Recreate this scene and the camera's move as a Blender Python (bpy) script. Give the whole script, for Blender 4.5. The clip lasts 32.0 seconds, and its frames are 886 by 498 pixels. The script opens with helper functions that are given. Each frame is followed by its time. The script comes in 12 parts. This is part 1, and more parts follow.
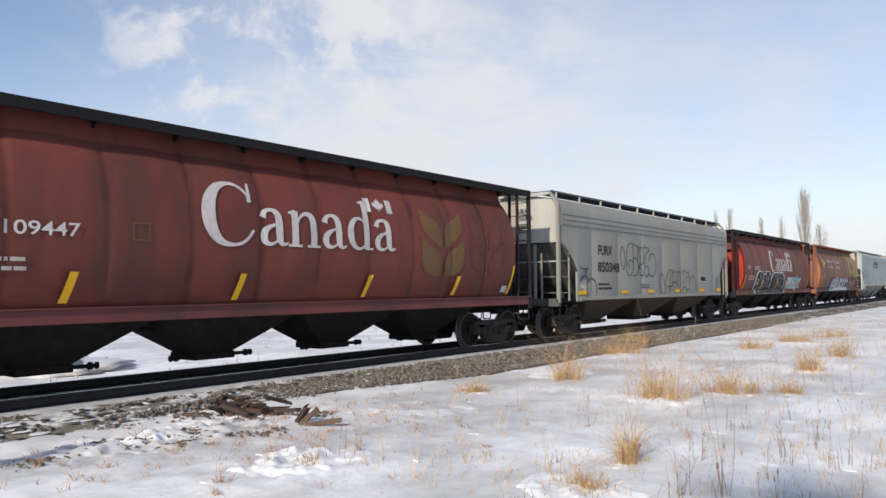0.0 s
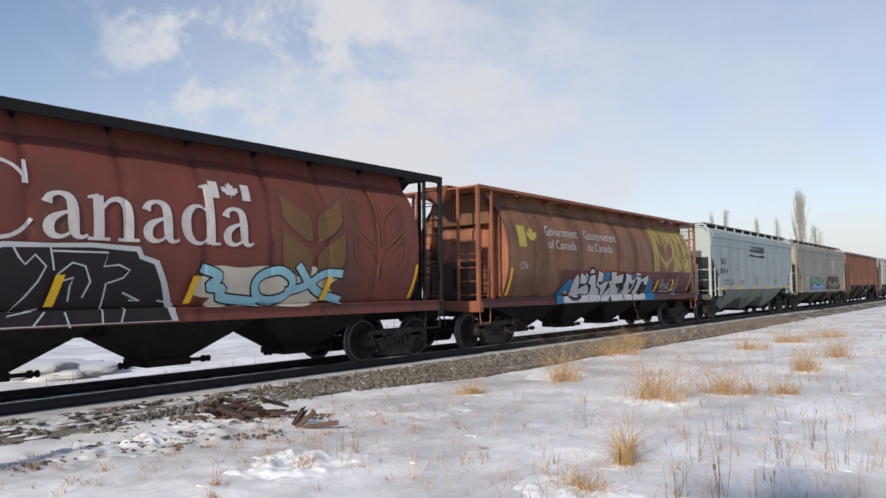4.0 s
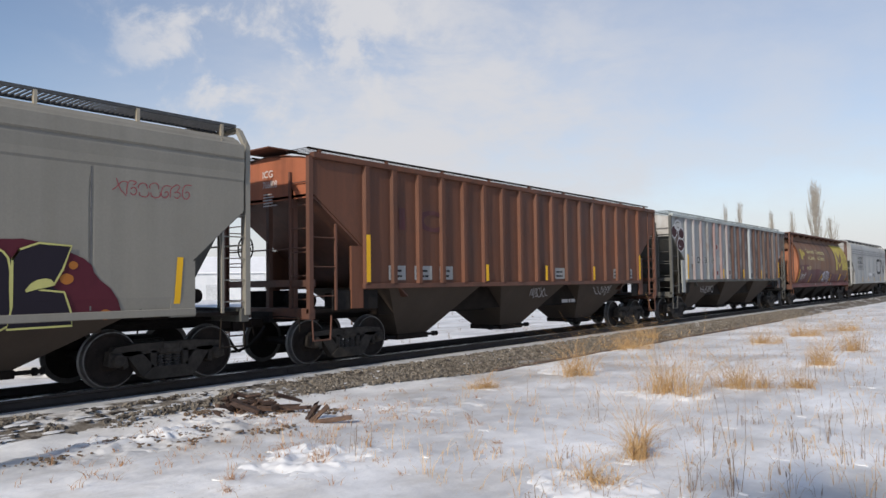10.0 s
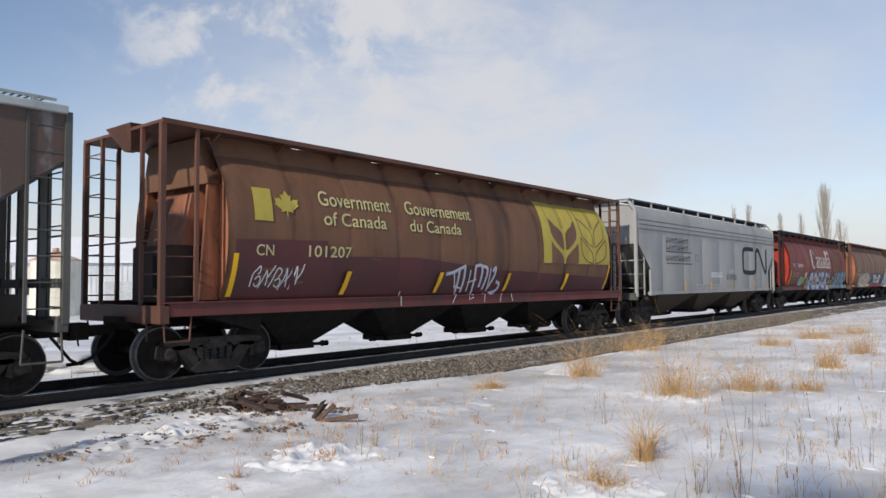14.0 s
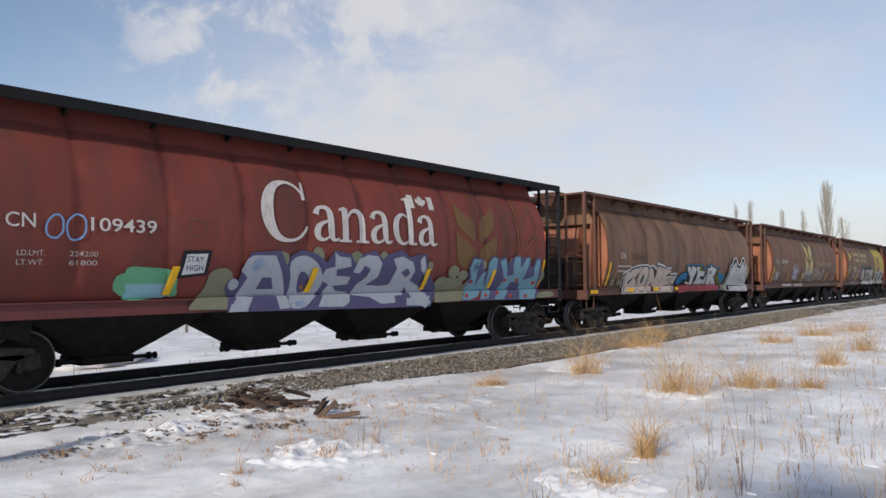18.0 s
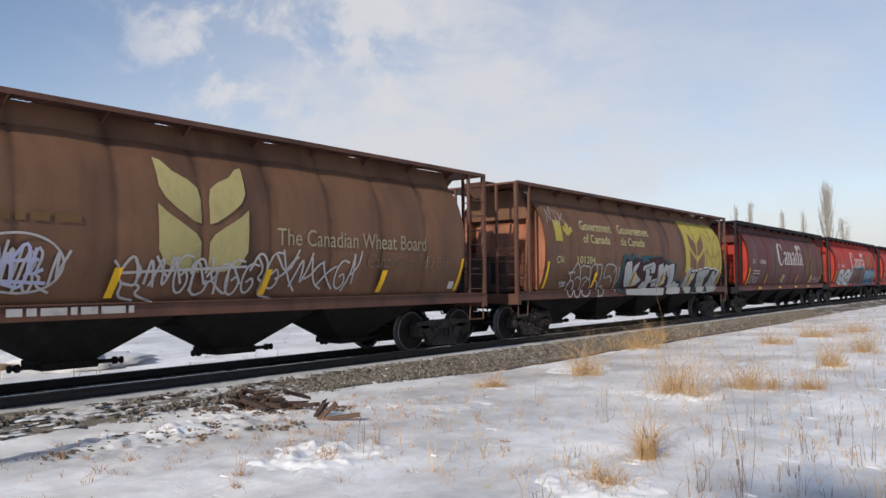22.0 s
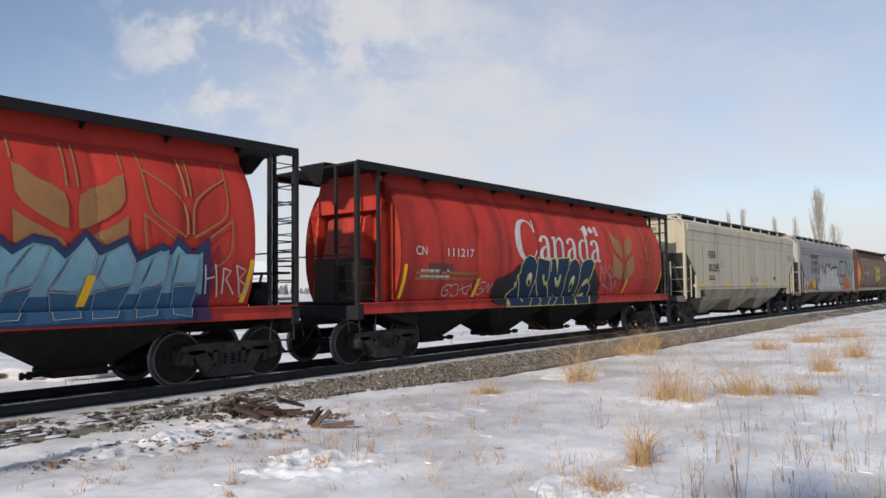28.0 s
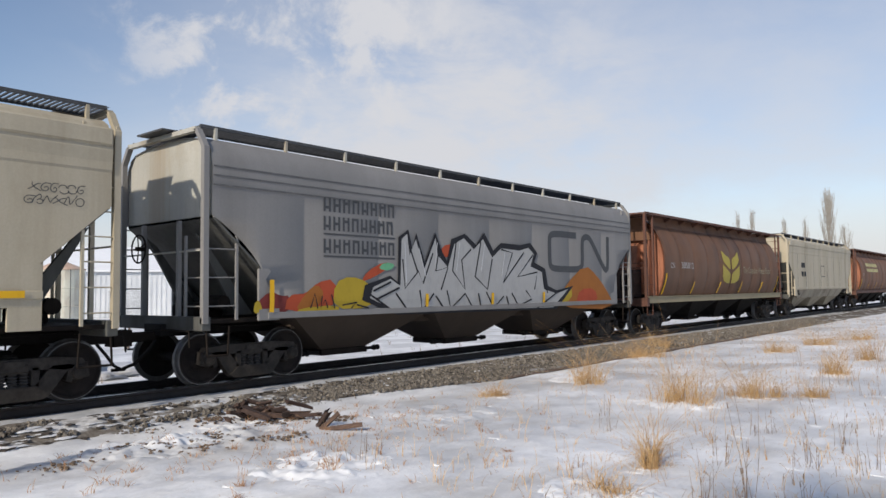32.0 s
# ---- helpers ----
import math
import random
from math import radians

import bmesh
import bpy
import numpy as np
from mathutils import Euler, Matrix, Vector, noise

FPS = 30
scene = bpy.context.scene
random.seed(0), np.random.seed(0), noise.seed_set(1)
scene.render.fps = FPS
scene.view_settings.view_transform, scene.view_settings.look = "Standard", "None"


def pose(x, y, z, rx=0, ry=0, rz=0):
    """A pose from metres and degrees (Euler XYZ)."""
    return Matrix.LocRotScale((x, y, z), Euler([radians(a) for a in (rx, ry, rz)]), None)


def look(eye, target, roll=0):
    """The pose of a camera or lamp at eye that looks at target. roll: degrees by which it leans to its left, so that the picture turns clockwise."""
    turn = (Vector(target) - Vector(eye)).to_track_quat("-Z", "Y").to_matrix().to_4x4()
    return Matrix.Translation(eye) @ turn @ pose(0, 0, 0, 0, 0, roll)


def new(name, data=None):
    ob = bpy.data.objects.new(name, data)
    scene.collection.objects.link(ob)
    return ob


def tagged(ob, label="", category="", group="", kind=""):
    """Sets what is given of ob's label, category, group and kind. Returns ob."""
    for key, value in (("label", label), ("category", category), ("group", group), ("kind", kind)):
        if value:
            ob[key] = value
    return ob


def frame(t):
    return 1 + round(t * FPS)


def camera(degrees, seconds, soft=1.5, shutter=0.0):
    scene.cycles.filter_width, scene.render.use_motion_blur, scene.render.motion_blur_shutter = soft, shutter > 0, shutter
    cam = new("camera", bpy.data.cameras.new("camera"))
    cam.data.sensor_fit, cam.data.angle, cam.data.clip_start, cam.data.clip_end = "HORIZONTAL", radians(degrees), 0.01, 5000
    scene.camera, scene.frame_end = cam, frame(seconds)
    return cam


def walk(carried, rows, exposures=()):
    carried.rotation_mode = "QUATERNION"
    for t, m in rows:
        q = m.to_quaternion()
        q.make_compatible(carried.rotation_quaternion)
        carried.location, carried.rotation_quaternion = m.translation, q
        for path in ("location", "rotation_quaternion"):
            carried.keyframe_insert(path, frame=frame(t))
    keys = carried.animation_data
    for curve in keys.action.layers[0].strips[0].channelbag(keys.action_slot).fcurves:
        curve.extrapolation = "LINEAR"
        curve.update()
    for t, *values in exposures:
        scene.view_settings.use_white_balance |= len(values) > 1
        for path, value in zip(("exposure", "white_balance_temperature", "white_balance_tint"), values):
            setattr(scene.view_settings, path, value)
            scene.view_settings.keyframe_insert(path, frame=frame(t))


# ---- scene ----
# camera: a standing person filming by hand, turning a little
EYE = (0.0, 0.0, 1.60)
TURNS = [
    (0, 93.004, 0.404, 38.606), (0.5, 92.994, 0.440, 38.647), (1, 93.044, 0.402, 38.668), (1.5, 93.116, 0.448, 38.585),
    (2, 93.139, 0.430, 38.378), (2.5, 93.168, 0.492, 38.305), (3, 93.155, 0.487, 38.171), (3.5, 93.187, 0.530, 38.226),
    (5.5, 92.841, 0.766, 38.714), (6, 92.813, 0.835, 38.752), (6.5, 92.808, 0.845, 38.851), (7, 92.791, 0.902, 38.904),
    (7.5, 92.732, 0.851, 38.957), (8, 92.726, 0.915, 39.024), (8.5, 92.768, 0.881, 39.112), (9, 92.771, 0.889, 39.206),
    (9.5, 92.774, 0.881, 39.269), (10, 92.759, 0.834, 39.309), (10.5, 92.775, 0.792, 39.370), (11, 92.827, 0.849, 39.428),
    (11.5, 92.844, 0.810, 39.528), (12, 92.832, 0.729, 39.682), (12.5, 92.782, 0.609, 39.835), (13, 92.784, 0.548, 39.904),
    (13.5, 92.748, 0.445, 39.869), (14, 92.748, 0.443, 39.866), (14.5, 92.728, 0.453, 39.916), (16.5, 92.489, 0.439, 40.117),
    (17, 92.484, 0.469, 40.103), (17.5, 92.484, 0.443, 40.040), (18, 92.503, 0.425, 39.991), (18.5, 92.499, 0.383, 39.988),
    (19, 92.547, 0.417, 39.967), (19.5, 92.552, 0.405, 39.969), (20, 92.571, 0.349, 39.970), (20.5, 92.575, 0.337, 39.956),
    (21, 92.613, 0.413, 39.961), (21.5, 92.624, 0.437, 39.974), (22, 92.633, 0.462, 40.002), (22.5, 92.684, 0.496, 40.070),
    (23, 92.688, 0.482, 40.083), (23.5, 92.735, 0.459, 40.030), (24, 92.776, 0.450, 39.971), (24.5, 92.828, 0.498, 40.069),
    (25, 92.918, 0.565, 40.011), (25.5, 92.959, 0.597, 39.839), (27.5, 93.126, 0.645, 39.583), (28, 93.170, 0.672, 39.515),
    (28.5, 93.334, 0.838, 39.503), (29, 93.366, 0.783, 39.551), (29.5, 93.311, 0.726, 39.685), (30, 93.239, 0.727, 39.760),
    (30.5, 93.171, 0.765, 39.878), (31, 93.173, 0.710, 39.993), (31.5, 93.257, 0.789, 40.072), (32, 93.353, 0.699, 40.155),
]
cam = camera(62.97, 32.0, soft=1.5)
walk(cam, [(t, pose(*EYE, a, b, c)) for t, a, b, c in TURNS], [(0, 0.22), (2, 0.24), (3.0, 0.14), (4.4, 0.05), (5.5, 0.0), (32, 0.0)])

# ---- light ----
SUN_EL, SUN_AZ = radians(28.5), math.atan2(0.205, -0.979)      # azimuth clockwise from +y
sun = new("sun", bpy.data.lights.new("sun", "SUN"))
sun.data.energy, sun.data.angle, sun.data.color = 3.75, radians(1.4), (1.0, 0.91, 0.785)
sun_dir = Vector((math.sin(SUN_AZ) * math.cos(SUN_EL), math.cos(SUN_AZ) * math.cos(SUN_EL), math.sin(SUN_EL)))
sun.matrix_world = look(sun_dir * 60, (0, 0, 0))


def build_sky():
    w = bpy.data.worlds.new("sky")
    scene.world = w
    w.use_nodes = True
    nt = w.node_tree
    nt.nodes.clear()
    N, L = nt.nodes.new, nt.links.new
    out, add = N("ShaderNodeOutputWorld"), N("ShaderNodeMixShader")
    sky = N("ShaderNodeTexSky")
    sky.sky_type, sky.sun_disc = "NISHITA", False
    sky.sun_elevation, sky.sun_rotation = SUN_EL, SUN_AZ
    sky.air_density, sky.dust_density, sky.ozone_density = 1.0, 0.25, 1.6
    blue, white = N("ShaderNodeBackground"), N("ShaderNodeBackground")
    blue.inputs[1].default_value = 0.127
    white.inputs[0].default_value = (0.922, 0.925, 0.966, 1)
    white.inputs[1].default_value = 0.74
    tint = N("ShaderNodeMix")
    tint.data_type, tint.blend_type = "RGBA", "MULTIPLY"
    tint.inputs[0].default_value, tint.inputs[7].default_value = 1.0, (0.982, 0.962, 1.003, 1)
    L(sky.outputs[0], tint.inputs[6])
    L(tint.outputs[2], blue.inputs[0])
    tc = N("ShaderNodeTexCoord")

    def math_node(op, a, b, clamp=False):
        n = N("ShaderNodeMath")
        n.operation, n.use_clamp = op, clamp
        for sock, v in zip(n.inputs, (a, b)):
            if isinstance(v, (int, float)):
                sock.default_value = v
            else:
                L(v, sock)
        return n.outputs[0]

    def ranged(v, a, b, lo, hi):
        r = N("ShaderNodeMapRange")
        r.interpolation_type = "SMOOTHSTEP"
        for i, x in enumerate((a, b, lo, hi)):
            r.inputs[i + 1].default_value = x
        L(v, r.inputs[0])
        return r.outputs[0]

    def cloud_noise(scale, detail, rough, stretch, loc):
        mp, n = N("ShaderNodeMapping"), N("ShaderNodeTexNoise")
        mp.inputs["Location"].default_value, mp.inputs["Scale"].default_value = loc, stretch
        n.inputs["Scale"].default_value, n.inputs["Detail"].default_value, n.inputs["Roughness"].default_value = scale, detail, rough
        n.inputs["Distortion"].default_value = 0.25
        L(tc.outputs["Generated"], mp.inputs[0])
        L(mp.outputs[0], n.inputs["Vector"])
        return n.outputs["Fac"]

    def toward(d):
        n = N("ShaderNodeVectorMath")
        n.operation = "DOT_PRODUCT"
        n.inputs[1].default_value = Vector(d).normalized()
        L(tc.outputs["Generated"], n.inputs[0])
        return n.outputs["Value"]
    # a thin white veil that thickens towards the north and the horizon, torn into streaks
    veil = ranged(toward((-0.50, 0.85, 0.10)), 0.70, 0.99, 0.06, 0.74)
    soft = cloud_noise(2.3, 9, 0.56, (1, 1, 2.6), (0.35, 0.1, 0))
    wisp = cloud_noise(4.6, 10, 0.62, (1.6, 0.7, 3.2), (2.1, 0.7, 1.3))
    veil = math_node("MULTIPLY", veil, ranged(soft, 0.28, 0.65, 0.60, 1.10))
    veil = math_node("MULTIPLY", veil, ranged(wisp, 0.30, 0.70, 0.84, 1.12))
    high = N("ShaderNodeSeparateXYZ")
    L(tc.outputs["Generated"], high.inputs[0])
    veil = math_node("MULTIPLY", veil, ranged(high.outputs[2], 0.10, 0.36, 1.06, 0.62))
    veil = math_node("MAXIMUM", veil, ranged(high.outputs[2], 0.0, 0.22, 0.97, 0.0))
    # one brighter bank in the north-west
    bank = math_node("MULTIPLY", ranged(toward((-0.61, 0.77, 0.17)), 0.945, 0.998, 0.0, 0.85), ranged(wisp, 0.34, 0.64, 0.15, 1.0))
    # small broken puffs in the west
    puff = ranged(cloud_noise(8.5, 10, 0.62, (1, 1, 1.25), (1.52, 0.32, 0.2)), 0.46, 0.62, 0.0, 0.88)
    puff = math_node("MULTIPLY", puff, ranged(toward((-0.735, 0.595, 0.325)), 0.962, 0.994, 0.05, 1.0))
    clear = math_node("MULTIPLY", math_node("SUBTRACT", 1.0, veil, True), math_node("SUBTRACT", 1.0, puff, True))
    clear = math_node("MULTIPLY", clear, math_node("SUBTRACT", 1.0, bank, True))
    L(math_node("SUBTRACT", 1.0, clear, True), add.inputs[0])
    L(blue.outputs[0], add.inputs[1])
    L(white.outputs[0], add.inputs[2])
    L(add.outputs[0], out.inputs[0])


build_sky()

# ---- materials ----


class Mat:
    """A small wrapper to write node materials briefly."""

    def __init__(self, name, rough=0.6, metal=0.0):
        self.m = bpy.data.materials.new(name)
        self.m.use_nodes = True
        self.nt = self.m.node_tree
        self.bsdf = self.nt.nodes["Principled BSDF"]
        self.bsdf.inputs["Roughness"].default_value, self.bsdf.inputs["Metallic"].default_value = rough, metal
        self.tc = self.nt.nodes.new("ShaderNodeTexCoord")

    def link(self, a, b):
        self.nt.links.new(a, b)

    def noise(self, scale, stretch=(1, 1, 1), detail=6, rough=0.6, loc=(0, 0, 0)):
        mp, n = self.nt.nodes.new("ShaderNodeMapping"), self.nt.nodes.new("ShaderNodeTexNoise")
        mp.inputs["Scale"].default_value, mp.inputs["Location"].default_value = stretch, loc
        n.inputs["Scale"].default_value, n.inputs["Detail"].default_value, n.inputs["Roughness"].default_value = scale, detail, rough
        self.link(self.tc.outputs["Object"], mp.inputs[0])
        self.link(mp.outputs[0], n.inputs["Vector"])
        return n.outputs["Fac"]

    def span(self, v, a, b, lo=0.0, hi=1.0):
        r = self.nt.nodes.new("ShaderNodeMapRange")
        for i, x in enumerate((a, b, lo, hi)):
            r.inputs[i + 1].default_value = x
        self.link(v, r.inputs[0])
        return r.outputs[0]

    def mix(self, f, a, b, mode="MIX"):
        n = self.nt.nodes.new("ShaderNodeMix")
        n.data_type, n.blend_type = "RGBA", mode
        for sock, v in ((n.inputs[0], f), (n.inputs[6], a), (n.inputs[7], b)):
            if isinstance(v, (int, float)):
                sock.default_value = v
            elif isinstance(v, tuple):
                sock.default_value = (*v, 1)
            else:
                self.link(v, sock)
        return n.outputs[2]

    def random(self):
        return self.nt.nodes.new("ShaderNodeObjectInfo").outputs["Random"]

    def island(self):
        return self.nt.nodes.new("ShaderNodeNewGeometry").outputs["Random Per Island"]

    def color(self, c):
        self.link(c, self.bsdf.inputs["Base Color"])

    def rough(self, v, lo, hi):
        self.link(self.span(v, 0.3, 0.7, lo, hi), self.bsdf.inputs["Roughness"])

    def bump(self, v, dist, strength=1.0):
        b = self.nt.nodes.new("ShaderNodeBump")
        b.inputs["Distance"].default_value, b.inputs["Strength"].default_value = dist, strength
        self.link(v, b.inputs["Height"])
        self.link(b.outputs[0], self.bsdf.inputs["Normal"])


def scaled(c, k):
    return tuple(min(0.9, x * k) for x in c)


def paint(name, base, stain=(0.09, 0.05, 0.03), amount=0.5, streak=0.4, rough=0.6, fade=1.35, seed=0, grime=0.0, seams=False, shine=0.3):
    """Weathered wagon paint: faded areas, rust runs down the sheet, fine grain."""
    p = Mat(name, rough)
    p.bsdf.inputs["Specular IOR Level"].default_value = shine
    o = (seed * 3.7, seed * 1.9, seed * 0.7)
    big = p.noise(0.55, (1, 1, 1.4), 5, 0.55, o)
    run = p.noise(2.6, (1, 1, 0.12), 6, 0.65, o)
    fine = p.noise(26, (1, 1, 1), 4, 0.7, o)
    c = p.mix(p.span(big, 0.35, 0.7), base, scaled(base, fade))
    band = p.noise(0.9, (1, 1, 0.05), 5, 0.6, (o[0] + 2, o[1] + 4, 0))
    c = p.mix(p.span(band, 0.50, 0.72, 0, 0.75), c, scaled(base, fade * 1.12))
    c = p.mix(p.span(band, 0.48 + grime, 0.30 + grime, 0, 0.8), c, scaled(stain, 0.9))
    c = p.mix(p.span(run, 0.48, 0.75, 0, streak), c, stain)
    spot = p.noise(1.5, (1, 1, 0.6), 8, 0.7, (o[0] + 5, o[1], 2))
    c = p.mix(p.span(spot, 0.52, 0.72, 0, amount), c, stain)
    c = p.mix(p.span(fine, 0.3, 0.75, 0, 0.22), c, scaled(base, 0.55))
    if seams:
        # broken darker bands along the upright welds of the barrel
        sep, wave = p.nt.nodes.new("ShaderNodeSeparateXYZ"), p.nt.nodes.new("ShaderNodeMath")
        p.link(p.tc.outputs["Object"], sep.inputs[0])
        wave.operation = "PINGPONG"
        wave.inputs[1].default_value = 0.706
        off = p.nt.nodes.new("ShaderNodeMath")
        off.operation, off.inputs[1].default_value = "SUBTRACT", 1.13
        p.link(sep.outputs["Y"], off.inputs[0])
        p.link(off.outputs[0], wave.inputs[0])
        k = p.nt.nodes.new("ShaderNodeMath")
        k.operation = "MULTIPLY"
        p.link(p.span(wave.outputs[0], 0.15, 0.0, 0, 0.75), k.inputs[0])
        p.link(p.span(p.noise(1.4, (1, 1, 0.8), 5, 0.6, (o[0], 7, 1)), 0.38, 0.62), k.inputs[1])
        c = p.mix(k.outputs[0], c, scaled(base, 0.30))
    p.color(c)
    p.rough(big, rough - 0.08, rough + 0.14)
    p.bump(fine, 0.002, 0.35)
    return p.m


def rusted_panels(name, base, rust, first=1.51, pitch=0.833):
    """Pale panels between ribs: rust creeps in from the ribs in smudges, more of it towards one end."""
    p = Mat(name, 0.65)
    p.bsdf.inputs["Specular IOR Level"].default_value = 0.3

    def node(op, a, b):
        n = p.nt.nodes.new("ShaderNodeMath")
        n.operation = op
        for sock, v in zip(n.inputs, (a, b)):
            if isinstance(v, (int, float)):
                sock.default_value = v
            else:
                p.link(v, sock)
        return n.outputs[0]
    sep = p.nt.nodes.new("ShaderNodeSeparateXYZ")
    p.link(p.tc.outputs["Object"], sep.inputs[0])
    d = node("PINGPONG", node("SUBTRACT", sep.outputs["Y"], first), pitch / 2)
    near = p.span(d, 0.05, pitch / 2, 0.46, -0.10)
    along = p.span(sep.outputs["Y"], 4.5, 8.5, -0.34, 0.10)
    blot, fine = p.noise(2.4, (1, 1, 0.55), 6, 0.6), p.noise(22, (1, 1, 1), 5, 0.7)
    panel = p.noise(0.75, (1, 1, 0.02), 2, 0.5, (3, 1, 0))
    k = node("ADD", node("ADD", near, along), node("ADD", node("MULTIPLY", blot, 1.15), node("MULTIPLY", panel, 0.75)))
    c = p.mix(p.span(p.noise(0.9, (1, 1, 0.4), 6, 0.6, (7, 2, 1)), 0.35, 0.7), base, scaled(base, 1.3))
    c = p.mix(p.span(p.noise(3.2, (1, 1, 0.10), 6, 0.65, (2, 5, 0)), 0.52, 0.75, 0, 0.45), c, scaled(rust, 1.8))
    c = p.mix(p.span(k, 0.86, 1.20, 0, 0.94), c, rust)
    p.color(p.mix(p.span(fine, 0.3, 0.75, 0, 0.25), c, scaled(base, 0.5)))
    p.rough(blot, 0.55, 0.8)
    p.bump(fine, 0.002, 0.35)
    return p.m


def plain(name, base, rough=0.6, metal=0.0, vary=0.3, scale=8.0, bump=0.002, shine=0.5):
    p = Mat(name, rough, metal)
    p.bsdf.inputs["Specular IOR Level"].default_value = shine
    a, b = p.noise(scale, (1, 1, 1), 5), p.noise(scale * 0.13, (1, 1, 1), 4)
    c = p.mix(p.span(a, 0.3, 0.7), scaled(base, 1 - vary), scaled(base, 1 + vary))
    p.color(p.mix(p.span(b, 0.35, 0.7, 0, 0.6), c, scaled(base, 1 - vary * 1.2)))
    if bump:
        p.bump(a, bump, 0.5)
    return p.m


def decal(name, base, wear=0.35):
    """Thin lettering or spray paint, worn in places."""
    p = Mat(name, 0.7)
    p.bsdf.inputs["Specular IOR Level"].default_value = 0.3
    a, b = p.noise(7, (1, 1, 0.5), 7, 0.7), p.noise(1.3)
    c = p.mix(p.span(a, 0.5, 0.72, 0, wear), base, scaled(base, 0.45))
    p.color(p.mix(p.span(b, 0.35, 0.7, 0, 0.35), c, scaled(base, 0.7)))
    return p.m


UNDER = plain("underframe_black", (0.019, 0.017, 0.016), 0.85, 0, 0.35, 5, shine=0.15)
UNDER_BROWN = plain("underframe_grime", (0.020, 0.015, 0.012), 0.85, 0, 0.4, 3, shine=0.15)
BAY = paint("dusty_brown_bay", (0.055, 0.042, 0.033), (0.075, 0.055, 0.04), 0.5, 0.5, 0.8)
CAST = plain("bogie_cast_steel", (0.050, 0.043, 0.037), 0.8, 0, 0.4, 9, shine=0.2)
WHEEL = plain("wheel_steel", (0.022, 0.017, 0.015), 0.75, 0, 0.45, 6, shine=0.2)
RIM = plain("polished_wheel_rim", (0.16, 0.155, 0.15), 0.5, 0.5, 0.3, 12, 0)
SPRING = plain("spring_steel", (0.055, 0.05, 0.047), 0.7, 0, 0.3, 20, shine=0.3)
BLACKPAINT = paint("black_roof_paint", (0.011, 0.011, 0.012), (0.03, 0.022, 0.018), 0.3, 0.3, 0.8, shine=0.2)
GRATE = plain("grating_steel", (0.09, 0.09, 0.092), 0.6, 0.4, 0.3, 12)
YELLOW = decal("reflective_yellow", (0.82, 0.46, 0.02), 0.2)
WHITE = decal("white_lettering", (0.60, 0.55, 0.52), 0.75)
PALE = decal("faded_white_lettering", (0.50, 0.44, 0.40), 0.7)
CREAM = decal("cream_lettering", (0.55, 0.50, 0.24), 0.5)
BLACKINK = decal("black_lettering", (0.012, 0.013, 0.016), 0.2)
GREYINK = decal("grey_lettering", (0.075, 0.078, 0.082), 0.3)
REDINK = decal("red_marking", (0.62, 0.06, 0.07), 0.2)

# ---- mesh helpers ----


def part(name, bm, material, parent, label="", smooth=False):
    """Links a bmesh, or shared mesh data, as one mesh object under a thing or a part."""
    if isinstance(bm, bmesh.types.BMesh):
        me = bpy.data.meshes.new(name)
        bm.to_mesh(me)
        bm.free()
        me.materials.append(material)
        if smooth:
            me.shade_smooth()
    else:
        me = bm
    ob = new(name, me)
    ob.parent = parent
    if label:
        ob["label"] = label
    return ob


def box(bm, x0, x1, y0, y1, z0, z1, bevel=0.0):
    vs = [bm.verts.new((x, y, z)) for x in (x0, x1) for y in (y0, y1) for z in (z0, z1)]
    fs = [bm.faces.new([vs[i] for i in q]) for q in ((0, 1, 3, 2), (4, 6, 7, 5), (0, 4, 5, 1), (2, 3, 7, 6), (0, 2, 6, 4), (1, 5, 7, 3))]
    if bevel:
        bmesh.ops.bevel(bm, geom=list({e for f in fs for e in f.edges}), offset=bevel, segments=1, affect="EDGES")
    return bm


def hexa(bm, low, high):
    """A six-sided block from two quads of four points."""
    a, b = [bm.verts.new(p) for p in low], [bm.verts.new(p) for p in high]
    bm.faces.new(a[::-1])
    bm.faces.new(b)
    for i in range(4):
        j = (i + 1) % 4
        bm.faces.new((a[i], a[j], b[j], b[i]))
    return bm


def rod(bm, p, q, r, n=8, r2=None):
    p, q = Vector(p), Vector(q)
    d = (q - p).normalized()
    s = d.orthogonal().normalized()
    t = d.cross(s)
    rings = []
    for c, rr in ((p, r), (q, r if r2 is None else r2)):
        rings.append([bm.verts.new(c + (s * math.cos(6.28319 * i / n) + t * math.sin(6.28319 * i / n)) * rr) for i in range(n)])
    bm.faces.new(rings[0][::-1])
    bm.faces.new(rings[1])
    for i in range(n):
        j = (i + 1) % n
        bm.faces.new((rings[0][i], rings[0][j], rings[1][j], rings[1][i]))
    return bm


def tube(bm, pts, r, n=6):
    for a, b in zip(pts, pts[1:]):
        rod(bm, a, b, r, n)
    return bm


def plate(bm, pts, x0, x1):
    """A flat plate: an outline in (y, z), as thick as x0 to x1."""
    a, b = [bm.verts.new((x0, y, z)) for y, z in pts], [bm.verts.new((x1, y, z)) for y, z in pts]
    bm.faces.new(a[::-1])
    bm.faces.new(b)
    for i in range(len(pts)):
        j = (i + 1) % len(pts)
        bm.faces.new((a[i], a[j], b[j], b[i]))
    return bm


